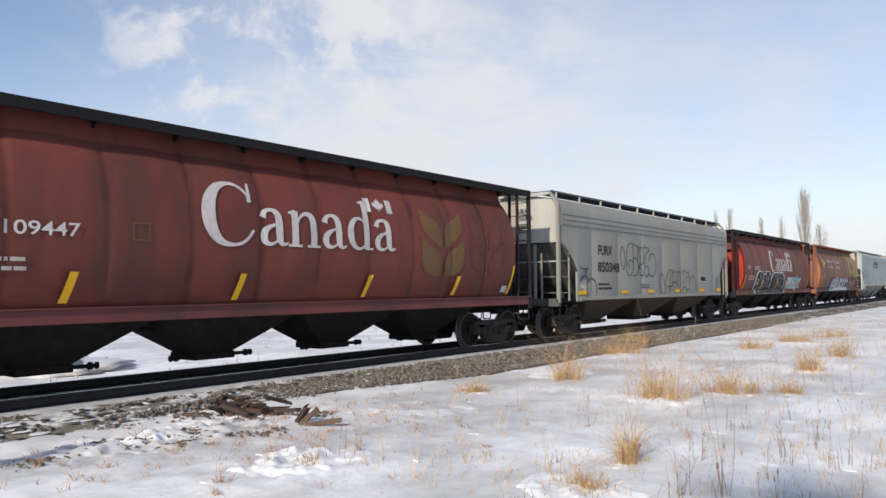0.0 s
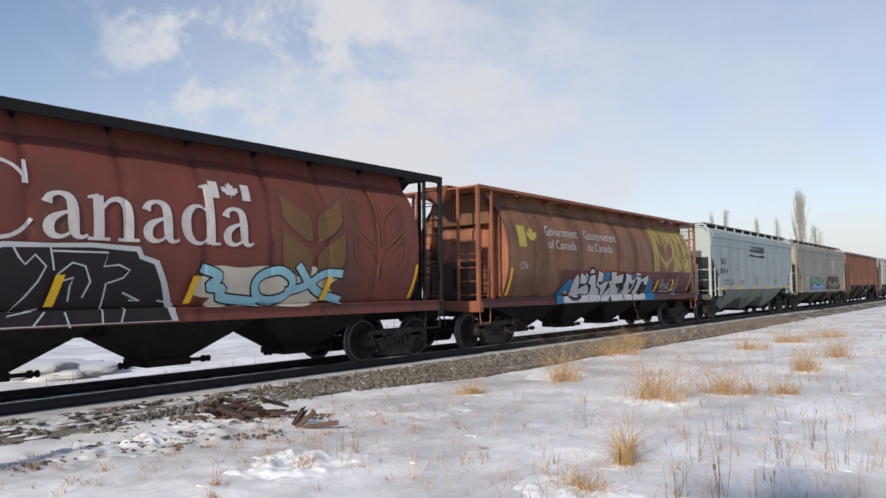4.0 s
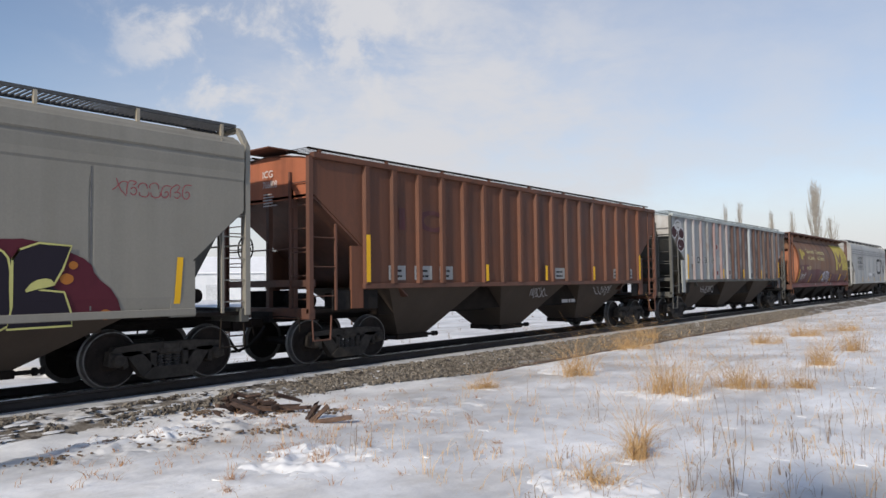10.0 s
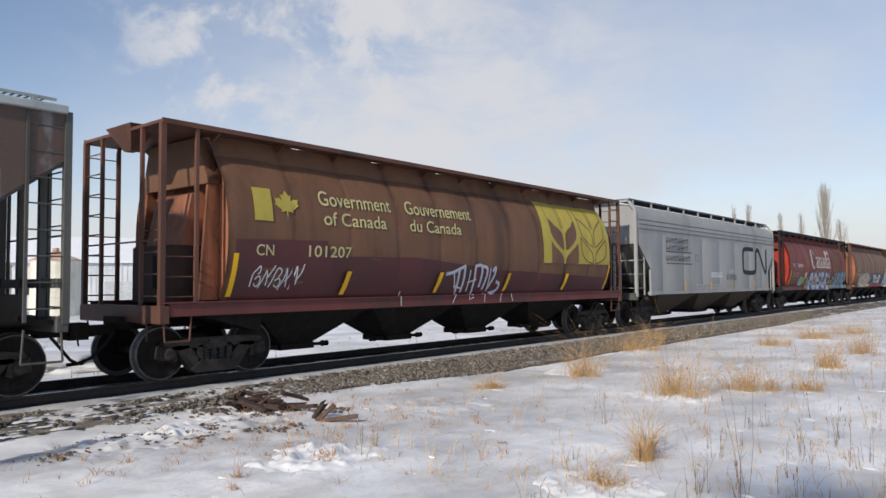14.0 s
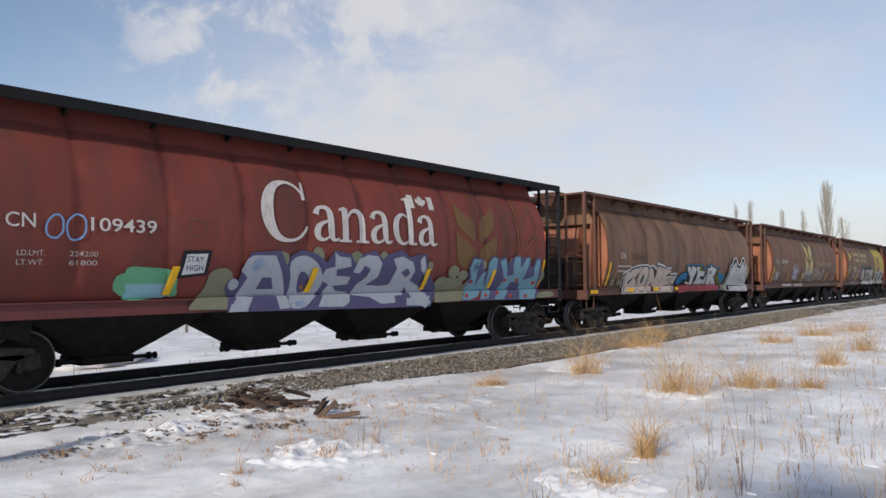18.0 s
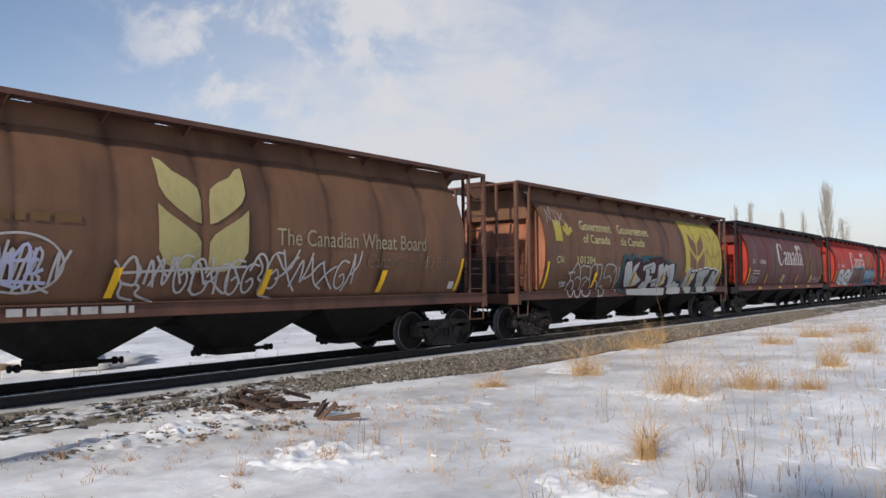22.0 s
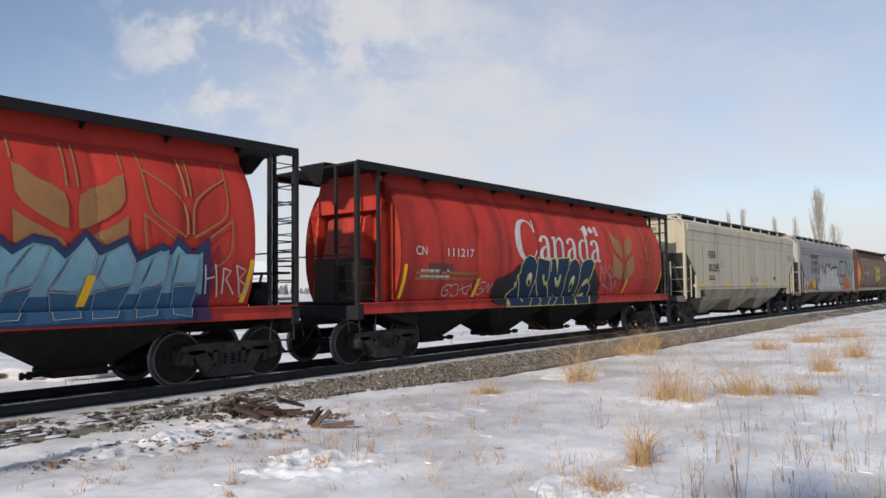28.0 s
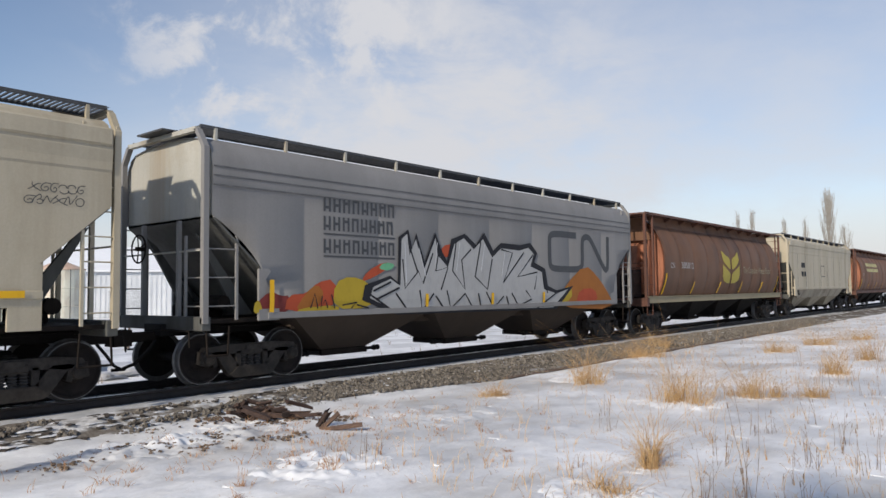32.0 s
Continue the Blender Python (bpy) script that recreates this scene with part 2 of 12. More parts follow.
def lathe(bm, prof, n=28, axis="x"):
    """Turns a list of (along, radius) round the x axis."""
    rings = []
    for a, r in prof:
        ring = []
        for i in range(n):
            c, s = r * math.cos(6.28319 * i / n), r * math.sin(6.28319 * i / n)
            ring.append(bm.verts.new((a, c, s) if axis == "x" else (c, s, a)))
        rings.append(ring)
    for p, q in zip(rings, rings[1:]):
        for i in range(n):
            j = (i + 1) % n
            bm.faces.new((p[i], p[j], q[j], q[i]))
    bm.faces.new(rings[0])
    bm.faces.new(rings[-1][::-1])
    bmesh.ops.recalc_face_normals(bm, faces=bm.faces)
    return bm


def sheet(bm, rows, close=False):
    """A skin over rows of points."""
    vs = [[bm.verts.new(p) for p in r] for r in rows]
    for a, b in zip(vs, vs[1:]):
        for i in range(len(a) - 1):
            bm.faces.new((a[i], a[i + 1], b[i + 1], b[i]))
    return vs


def B():
    return bmesh.new()


# ---- ground ----
TX = -12.38                 # the track's middle; its rails' tops are at z = 0


def lump(x, y, s, seed=0.0):
    return noise.noise((x / s + seed, y / s - seed, seed * 0.37))


def ground_z(x, y):
    """Snow between the track and the camera, a low bank at the ballast, a field beyond."""
    d = x - TX
    z = -0.34
    if d > 2.2:
        k = min(1.0, (d - 2.2) / 1.2)
        z -= 0.06 * math.sin(k * 3.14159) + 0.0
        z += 0.10 * min(1.0, max(0.0, (d - 3.2) / 6.0)) * min(1.0, max(0.0, (y - 4) / 14.0))
    if d < -2.6:
        z -= 0.22 * min(1.0, (-d - 2.6) / 3.0)
    if abs(d) < 2.1:
        return -0.42
    fade = 1.0 / (1.0 + (math.hypot(x, y) / 60.0) ** 2)
    z += fade * (0.040 * lump(x, y, 2.6, 3.1) + 0.014 * lump(x, y, 0.8, 7.7) + 0.012 * max(-0.2, lump(x, y, 0.33, 1.3)))
    if 1.6 < d < 14 and 0 < y < 26:
        k = lump(x, y * 0.6, 0.55, 9.4) + 0.5 * lump(x, y, 0.22, 4.4)
        z += 0.022 * min(1.0, max(0.0, (k - 0.12) * 7)) * min(1.0, max(0.0, (d - 2.5)))
    # broken crust beside the scraps of wood, with ruts towards the left
    b = math.exp(-(((x + 9.0) / 1.3) ** 2 + ((y - 5.6) / 2.4) ** 2))
    z += b * (0.10 * max(0.0, lump(x, y, 0.42, 5.5)) + 0.05 * lump(x, y, 0.16, 2.2))
    b = math.exp(-(((x + 6.2) / 0.55) ** 2 + ((y - 5.3) / 1.1) ** 2))
    z += b * 0.10 * max(0.0, 0.25 + lump(x, y, 0.3, 8.5))
    rut = math.exp(-((x + 9.55 + 0.06 * lump(0, y, 1.0, 4)) / 0.16) ** 2) * (1 if y < 6 else 0.0)
    return z - 0.05 * rut


def build_ground():
    def axis(lo, hi, step, far):
        a = list(np.arange(lo, hi, step))
        s, v = step, hi
        while v < far:
            a.append(v)
            s *= 1.22
            v += s
        a.append(far)
        s, v, b = step, lo, []
        while v > -far:
            s *= 1.22
            v -= s
            b.append(max(v, -far))
        return b[::-1] + a
    xs, ys = axis(-15, 2.5, 0.105, 4000), axis(0.5, 24, 0.125, 4000)
    nx, ny = len(xs), len(ys)
    verts = [(x, y, ground_z(x, y)) for y in ys for x in xs]
    faces = [(j * nx + i, j * nx + i + 1, (j + 1) * nx + i + 1, (j + 1) * nx + i) for j in range(ny - 1) for i in range(nx - 1)]
    me = bpy.data.meshes.new("ground")
    me.from_pydata(verts, [], faces)
    me.shade_smooth()
    p = Mat("snow_and_ice", 0.6)
    big, mid, fine = p.noise(0.45, (1, 1, 1), 6, 0.62), p.noise(1.7, (1, 0.5, 1), 7, 0.65, (4, 1, 0)), p.noise(5.5, (1, 0.7, 1), 5, 0.55)
    c = p.mix(p.span(big, 0.36, 0.60), (0.56, 0.56, 0.565), (0.91, 0.91, 0.915))
    tan = p.noise(0.9, (1, 0.55, 1), 8, 0.68, (9, 3, 0))
    c = p.mix(p.span(tan, 0.50, 0.70, 0, 0.55), c, (0.50, 0.45, 0.38))
    streaks = p.noise(1.1, (1, 0.22, 1), 9, 0.7, (3, 8, 0))
    c = p.mix(p.span(streaks, 0.47, 0.33, 0, 0.5), c, (0.46, 0.46, 0.475))
    c = p.mix(p.span(mid, 0.58, 0.78, 0, 0.5), c, (0.90, 0.91, 0.92))
    grit = p.noise(9.0, (1, 1, 1), 8, 0.75, (2, 7, 0))
    c = p.mix(p.span(grit, 0.64, 0.72, 0, 0.45), c, (0.30, 0.25, 0.20))
    p.color(c)
    p.rough(big, 0.42, 0.75)
    b = p.nt.nodes.new("ShaderNodeMath")
    b.operation = "ADD"
    rag = p.noise(13, (1, 0.8, 1), 6, 0.6, (1, 5, 0))
    p.link(fine, b.inputs[0])
    p.link(p.span(rag, 0.3, 0.75, 0, 0.12), b.inputs[1])
    b2 = p.nt.nodes.new("ShaderNodeMath")
    b2.operation = "ADD"
    p.link(b.outputs[0], b2.inputs[0])
    p.link(mid, b2.inputs[1])
    b = b2
    p.bump(b.outputs[0], 0.05, 0.34)
    me.materials.append(p.m)
    global SNOW
    SNOW = p.m
    tagged(new("ground", me), "trampled snow and grey ice over flat prairie ground", "snow", kind="structure")


build_ground()

# ---- track ----
BALLAST = Mat("ballast_stone", 0.85)
c_ = BALLAST.mix(BALLAST.island(), (0.060, 0.050, 0.041), (0.24, 0.21, 0.17))
n_ = BALLAST.noise(22)
BALLAST.color(BALLAST.mix(BALLAST.span(n_, 0.4, 0.7, 0, 0.5), c_, (0.22, 0.19, 0.155)))
BALLAST.bump(n_, 0.006, 0.6)
BED = Mat("ballast_bed", 0.9)
b_, d_ = BED.noise(18), BED.noise(2.2, (1, 0.6, 1), 7, 0.65)
b_ = BED.mix(BED.span(b_, 0.3, 0.7), (0.095, 0.080, 0.064), (0.23, 0.20, 0.165))
BED.color(BED.mix(BED.span(d_, 0.44, 0.56), b_, (0.66, 0.65, 0.64)))
BED.bump(BED.noise(18), 0.02, 0.8)
BED = BED.m
TIE = plain("creosoted_wood", (0.055, 0.045, 0.038), 0.85, 0, 0.4, 7, 0.004)
RAIL = plain("rail_rust", (0.036, 0.028, 0.025), 0.75, 0.1, 0.3, 6)
RAILTOP = plain("rail_head_polish", (0.40, 0.40, 0.41), 0.28, 0.9, 0.15, 10, 0)
SNOWBIT = plain("packed_snow", (0.70, 0.70, 0.71), 0.75, 0, 0.14, 6, 0.01)


def build_track():
    track = tagged(new("railway_track"), "railway track of worn steel rails on tarred wooden ties", "railway track", kind="structure")
    bm = B()
    rows = []
    prof = [(-2.7, -0.55), (-1.75, -0.215), (-1.2, -0.19), (0, -0.19), (1.2, -0.19), (1.6, -0.215), (2.05, -0.33), (2.55, -0.45)]
    ys = list(np.arange(-30, 60, 0.4)) + list(np.arange(60, 500, 8.0))
    for y in ys:
        rows.append([(TX + d, y, z + 0.03 * lump(d * 3, y, 0.7, 2.0)) for d, z in prof])
    sheet(bm, rows)
    part("ballast_bed", bm, BED, track, "grey-brown ballast bank with snow in its joints")
    for s in (-1, 1):
        x, bm = TX + s * 0.7525, B()
        prof = [(-0.076, -0.17), (0.076, -0.17), (0.076, -0.155), (0.012, -0.13), (0.010, -0.05), (0.036, -0.035), (0.036, -0.008), (0.028, 0.0), (-0.028, 0.0), (-0.036, -0.008), (-0.036, -0.035), (-0.010, -0.05), (-0.012, -0.13), (-0.076, -0.155)]
        plate(bm, [(a, b) for a, b in prof], -30, 500)
        for v in bm.verts:
            v.co = (x + v.co.y, v.co.x, v.co.z)
        bmesh.ops.recalc_face_normals(bm, faces=bm.faces)
        rail = part("rail", bm, RAIL, track, "brown rusted rail with a bright worn head")
        part("rail_head", box(B(), x - 0.027, x + 0.027, -30, 500, 0.0, 0.0015), RAILTOP, rail)
        for y0 in (-2.2, 9.7, 21.6, 33.5):
            bm = box(B(), x + 0.012 * s, x + 0.034 * s, y0 - 0.45, y0 + 0.45, -0.14, -0.05, 0.004)
            for k in range(4):
                rod(bm, (x + 0.03 * s, y0 - 0.33 + 0.22 * k, -0.095), (x + 0.06 * s, y0 - 0.33 + 0.22 * k, -0.095), 0.018, 6)
            part("joint_bar", bm, RAIL, rail)
    rnd = random.Random(4)
    tie_mesh = []
    for k in range(3):
        bm = box(B(), -1.30, 1.30, -0.115, 0.115, -0.18, 0, 0.012)
        for v in bm.verts:
            v.co += Vector((rnd.uniform(-0.03, 0.03), rnd.uniform(-0.008, 0.008), rnd.uniform(-0.006, 0.006)))
        me = bpy.data.meshes.new("tie")
        bm.to_mesh(me)
        bm.free()
        me.materials.append(TIE)
        tie_mesh.append(me)
    bm = box(B(), -0.19, 0.19, -0.09, 0.09, 0, 0.018, 0.004)
    for sx in (-1, 1):
        for sy in (-1, 1):
            rod(bm, (sx * 0.105, sy * 0.05, 0.01), (sx * 0.105, sy * 0.05, 0.05), 0.014, 6)
    plate_me = bpy.data.meshes.new("tie_plate")
    bm.to_mesh(plate_me)
    bm.free()
    plate_me.materials.append(RAIL)
    for i in range(150):
        y = -3.0 + i * 0.535
        t = part("tie", tie_mesh[i % 3], None, track)
        t.matrix_basis = pose(TX + rnd.uniform(-0.04, 0.04), y, -0.188 + rnd.uniform(-0.008, 0.004), 0, 0, rnd.uniform(-1.5, 1.5))
        if y < 30:
            q = part("tie_plate", plate_me, None, t)
            q.matrix_basis = pose(0.7525, 0, 0)


build_track()


def stones(name, n, area, size, seed, material, label, category, thin=1.0):
    """Loose stones: one joined scatter."""
    rnd = random.Random(seed)
    verts, faces = [], []
    cube = [(-1, -1, -1), (1, -1, -1), (1, 1, -1), (-1, 1, -1), (-1, -1, 1), (1, -1, 1), (1, 1, 1), (-1, 1, 1)]
    quads = [(0, 3, 2, 1), (4, 5, 6, 7), (0, 1, 5, 4), (1, 2, 6, 5), (2, 3, 7, 6), (3, 0, 4, 7)]
    for _ in range(n):
        x, y, z = area(rnd)
        s = size * rnd.uniform(0.5, 1.5)
        m = Euler((rnd.uniform(0, 6), rnd.uniform(0, 6), rnd.uniform(0, 6))).to_matrix()
        o = len(verts)
        for c in cube:
            v = m @ Vector([a * s * rnd.uniform(0.55, 1.05) for a in c])
            verts.append((x + v.x, y + v.y, z + v.z * thin))
        faces += [tuple(o + i for i in q) for q in quads]
    me = bpy.data.meshes.new(name)
    me.from_pydata(verts, [], faces)
    me.materials.append(material)
    return tagged(new(name, me), label, category, kind="stuff")


def bed_z(d):
    d = abs(d)
    return -0.20 if d < 1.6 else -0.20 - (d - 1.6) * 0.27


def area_near(r):
    while True:
        y = 1.0 + 45 * r.random() ** 1.6
        d = r.triangular(1.15, 2.45, 1.7)
        if y > 11 + r.uniform(-3, 3) or lump(d * 2, y, 0.6, 6.0) + 0.25 * lump(d, y, 0.2, 3.0) > (0.16 if y < 9 else 0.02):
            return TX + d, y, bed_z(d) + r.uniform(-0.012, 0.022)


def bank_edge(y):
    """How far the dirty bank reaches from the middle of the track."""
    return 2.05 + 0.84 * min(1.0, max(0.0, (y - 8.5) / 5.0)) + 0.07 * lump(3, y, 0.9, 5.0)


def area_bank(r):
    y = 9.0 + 36 * r.random() ** 1.4
    d = r.uniform(1.7, bank_edge(y))
    return TX + d, y, max(bed_z(d), ground_z(TX + d, y) + 0.03) + r.uniform(-0.008, 0.02)


def dirty_bank():
    """Gravel and earth, free of snow, between the ballast and the old rails."""
    verts, faces, n = [], [], 9
    ys = list(np.arange(8.0, 40, 0.16)) + list(np.arange(40, 130, 1.5))
    for y in ys:
        e = bank_edge(y)
        for i in range(n):
            d = 1.55 + (e - 1.55) * i / (n - 1)
            x = TX + d
            z = max(bed_z(d) + 0.012, ground_z(x, y) + 0.03) + 0.016 * lump(x, y, 0.22, 3.0)
            verts.append((x, y, z if i < n - 1 else ground_z(x, y) - 0.05))
    for j in range(len(ys) - 1):
        for i in range(n - 1):
            o = j * n + i
            faces.append((o, o + 1, o + n + 1, o + n))
    me = bpy.data.meshes.new("dirt_bank")
    me.from_pydata(verts, [], faces)
    me.shade_smooth()
    m = Mat("gravelly_earth", 0.95)
    a, b = m.noise(24, (1, 1, 1), 6, 0.7), m.noise(1.8, (1, 0.35, 1), 6, 0.65)
    c = m.mix(m.span(a, 0.3, 0.7), (0.060, 0.050, 0.040), (0.18, 0.15, 0.115))
    m.color(m.mix(m.span(b, 0.53, 0.64, 0, 0.8), c, (0.60, 0.59, 0.58)))
    m.bump(a, 0.02, 0.8)
    me.materials.append(m.m)
    tagged(new("dirt_bank", me), "brown bank of gravel and earth free of snow", "gravel", kind="stuff")


dirty_bank()
stones("ballast_stones", 5200, area_bank, 0.020, 14, BALLAST.m, "small brown and grey stones on the bank", "ballast")


def area_far(r):
    y = 1.0 + 75 * r.random() ** 1.4
    d = r.choice((r.uniform(-0.6, 0.6), r.uniform(-2.2, -0.95)))
    return TX + d, y, bed_z(d) + r.uniform(-0.02, 0.02)


stones("ballast_stones", 13000, area_near, 0.021, 11, BALLAST.m, "loose grey and brown ballast stones beside the rail", "ballast")
stones("ballast_stones", 4500, area_far, 0.032, 12, BALLAST.m, "loose dark ballast stones between the rails", "ballast")


def snow_shelf():
    """Grey snow packed between the rail's foot and the tie ends."""
    bm, rows = B(), []
    for i in range(340):
        y = 0.5 + i * 0.16
        w = 1.24 + 0.16 * lump(0, y, 0.9, 2.0) + 0.10 * lump(0, y, 0.3, 5.0)
        rows.append([(TX + 0.835, y, -0.16), (TX + 0.90, y, -0.152 + 0.01 * lump(1, y, 0.3, 1)), (TX + w - 0.12, y, -0.165 + 0.012 * lump(3, y, 0.25, 1)), (TX + w, y, -0.21)])
    sheet(bm, rows)
    me = bpy.data.meshes.new("snow_shelf")
    bm.to_mesh(me)
    bm.free()
    me.shade_smooth()
    me.materials.append(plain("grey_packed_snow", (0.50, 0.50, 0.50), 0.8, 0, 0.25, 5, 0.02))
    tagged(new("snow_shelf", me), "strip of grey packed snow along the rail", "snow", kind="stuff")


snow_shelf()


def snow_patches():
    """Low uneven pads of snow left between the stones."""
    rnd = random.Random(13)
    bm = B()
    for _ in range(1500):
        y, d = 1 + 45 * rnd.random() ** 1.5, rnd.triangular(0.9, 2.6, 2.3)
        x, z = TX + d, bed_z(d) - 0.005
        r, n, a0 = 0.03 + 0.08 * rnd.random() ** 2, 9, rnd.uniform(0, 6)
        rag = [rnd.uniform(0.45, 1.4) for _ in range(n)]
        out = [bm.verts.new((x + 0.8 * r * rag[i] * math.cos(a0 + 0.698 * i), y + 1.5 * r * rag[i] * math.sin(a0 + 0.698 * i), z)) for i in range(n)]
        mid = [bm.verts.new((x + 0.5 * r * rag[i] * math.cos(a0 + 0.698 * i), y + 1.0 * r * rag[i] * math.sin(a0 + 0.698 * i), z + r * 0.16)) for i in range(n)]
        for i in range(n):
            bm.faces.new((out[i], out[(i + 1) % n], mid[(i + 1) % n], mid[i]))
        bm.faces.new(mid)
    me = bpy.data.meshes.new("snow_patches")
    bm.to_mesh(me)
    bm.free()
    me.shade_smooth()
    me.materials.append(SNOWBIT)
    tagged(new("snow_patches", me), "small patches of snow lying on the ballast", "snow", kind="stuff")


snow_patches()

# ---- wagons: shared running gear ----
R_WHEEL = 0.457


def mesh_of(name, bm, *materials, smooth=False):
    me = bpy.data.meshes.new(name)
    bm.to_mesh(me)
    bm.free()
    for m in materials:
        me.materials.append(m)
    if smooth:
        me.shade_smooth()
    return me


def wheelset_mesh():
    bm = rod(B(), (-0.72, 0, 0), (0.72, 0, 0), 0.085, 14)
    n = len(bm.faces)
    for s in (-1, 1):
        b2 = B()
        lathe(b2, [(s * 0.675, 0.40), (s * 0.675, 0.485), (s * 0.70, 0.485), (s * 0.712, 0.462), (s * 0.80, 0.452), (s * 0.815, 0.445), (s * 0.817, 0.430), (s * 0.815, 0.40), (s * 0.79, 0.37), (s * 0.765, 0.20), (s * 0.82, 0.15), (s * 0.82, 0.09)], 40)
        me = bpy.data.meshes.new("tmp")
        b2.to_mesh(me)
        b2.free()
        bm.from_mesh(me)
        bpy.data.meshes.remove(me)
    for f in bm.faces:
        c = f.calc_center_median()
        r = math.hypot(c.y, c.z)
        if abs(c.x) > 0.66 and r > 0.435:
            f.material_index = 1
    # casting marks on the plate, that show the turning
    for s in (-1, 1):
        for k in range(3):
            a = k * 2.1
            box(bm, s * 0.772 - 0.02, s * 0.772 + 0.02, 0.27 * math.cos(a) - 0.03, 0.27 * math.cos(a) + 0.03, 0.27 * math.sin(a) - 0.02, 0.27 * math.sin(a) + 0.02)
    return mesh_of("wheelset", bm, WHEEL, RIM)


def sideframe_mesh(s):
    bm = B()
    x0, x1 = s * 0.88, s * 1.04
    top = [(-1.02, 0.56), (-0.95, 0.66), (-0.55, 0.70), (0.55, 0.70), (0.95, 0.66), (1.02, 0.56), (0.70, 0.50), (0.52, 0.53), (-0.52, 0.53), (-0.70, 0.50)]
    plate(bm, top, x0, x1)
    plate(bm, [(-0.80, 0.58), (-0.52, 0.58), (-0.24, 0.26), (-0.48, 0.15)], x0, x1)
    plate(bm, [(0.52, 0.58), (0.80, 0.58), (0.48, 0.15), (0.24, 0.26)], x0, x1)
    plate(bm, [(-0.48, 0.16), (-0.30, 0.30), (0.30, 0.30), (0.48, 0.16), (0.38, 0.10), (-0.38, 0.10)], x0 - s * 0.02, x1 + s * 0.02)
    for e in (-1, 1):
        box(bm, x0, x1, e * 0.29 - 0.055, e * 0.29 + 0.055, 0.28, 0.58, 0.01)
        plate(bm, [(e * 0.76, 0.57), (e * 0.72, 0.34), (e * 0.80, 0.30), (e * 0.83, 0.57)], x0, x1)
        plate(bm, [(e * 0.97, 0.57), (e * 1.0, 0.36), (e * 1.06, 0.38), (e * 1.03, 0.60)], x0, x1)
        box(bm, s * 0.86, s * 1.0, e * 0.9 - 0.12, e * 0.9 + 0.12, 0.44, 0.585, 0.02)
    box(bm, x1, x1 + s * 0.03, -0.14, 0.14, 0.58, 0.68, 0.01)
    bmesh.ops.recalc_face_normals(bm, faces=bm.faces)
    return mesh_of("sideframe", bm, CAST)


def spring_mesh():
    prof = []
    for k in range(6):
        z = 0.29 + k * 0.045
        prof += [(z, 0.05), (z + 0.012, 0.075), (z + 0.026, 0.075), (z + 0.038, 0.05)]
    bm = lathe(B(), prof, 12, "z")
    return mesh_of("coil_spring", bm, SPRING)


def bearing_mesh():
    bm = lathe(B(), [(0.86, 0.125), (1.03, 0.125), (1.05, 0.105), (1.10, 0.10), (1.115, 0.08)], 16)
    for k in range(3):
        a = k * 2.0944
        rod(bm, (1.11, 0.05 * math.cos(a), 0.05 * math.sin(a)), (1.135, 0.05 * math.cos(a), 0.05 * math.sin(a)), 0.014, 6)
    return mesh_of("bearing", bm, CAST)


GEAR = dict(wheelset=wheelset_mesh(), sl=sideframe_mesh(-1), sr=sideframe_mesh(1), spring=spring_mesh(), bearing=bearing_mesh(),
            bolster=mesh_of("bolster", box(box(B(), -1.06, 1.06, -0.20, 0.20, 0.50, 0.62, 0.02), -0.35, 0.35, -0.3, 0.3, 0.60, 0.72, 0.03), CAST),
            beam=mesh_of("brake_beam", tube(box(B(), -0.8, 0.8, 0.30, 0.36, 0.30, 0.38), [(0, 0.33, 0.34), (0, -0.33, 0.34)], 0.02), UNDER))
WHEELSETS = []


def bogie(car, y, lean=0):
    g = part("bogie", box(B(), -0.25, 0.25, y - 0.25, y + 0.25, 0.70, 0.78, 0.02), UNDER, car, "black cast-steel four-wheel bogie")
    g.data.transform(Matrix.Translation((0, -y, 0)))
    g.location = (0, y, 0)
    for e in (-1, 1):
        w = part("wheelset", GEAR["wheelset"], None, g, "dark steel wheels with bright rims on one axle")
        w.location = (0, e * 0.9, R_WHEEL)
        WHEELSETS.append((w, e * 0.9))
        part("sideframe", GEAR["sl" if e < 0 else "sr"], None, g)
        for k in (-1, 0, 1):
            part("coil_spring", GEAR["spring"], None, g).location = (e * 0.96, k * 0.155, 0)
        for s in (-1, 1):
            b = part("bearing", GEAR["bearing"], None, g)
            b.matrix_basis = Matrix.Translation((0, e * 0.9, R_WHEEL)) @ (Matrix.Rotation(math.pi, 4, "Z") if s < 0 else Matrix.Identity(4))
    part("bolster", GEAR["bolster"], None, g)
    part("brake_beam", GEAR["beam"], None, g)
    return g


def ladder(car, p, q, z0, z1, n, mat, r=0.012, rail=0.022):
    """A ladder between two upright rails at p and q (x, y), with n rungs, each a part of it."""
    l = part("ladder", box(B(), p[0] - rail, p[0] + rail, p[1] - rail, p[1] + rail, z0, z1), mat, car)
    part("ladder_rail", box(B(), q[0] - rail, q[0] + rail, q[1] - rail, q[1] + rail, z0, z1), mat, l)
    for i in range(n):
        z = z0 + (z1 - z0) * (i + 0.5) / n
        part("rung", rod(B(), (p[0], p[1], z), (q[0], q[1], z), r, 6), mat, l)
    return l


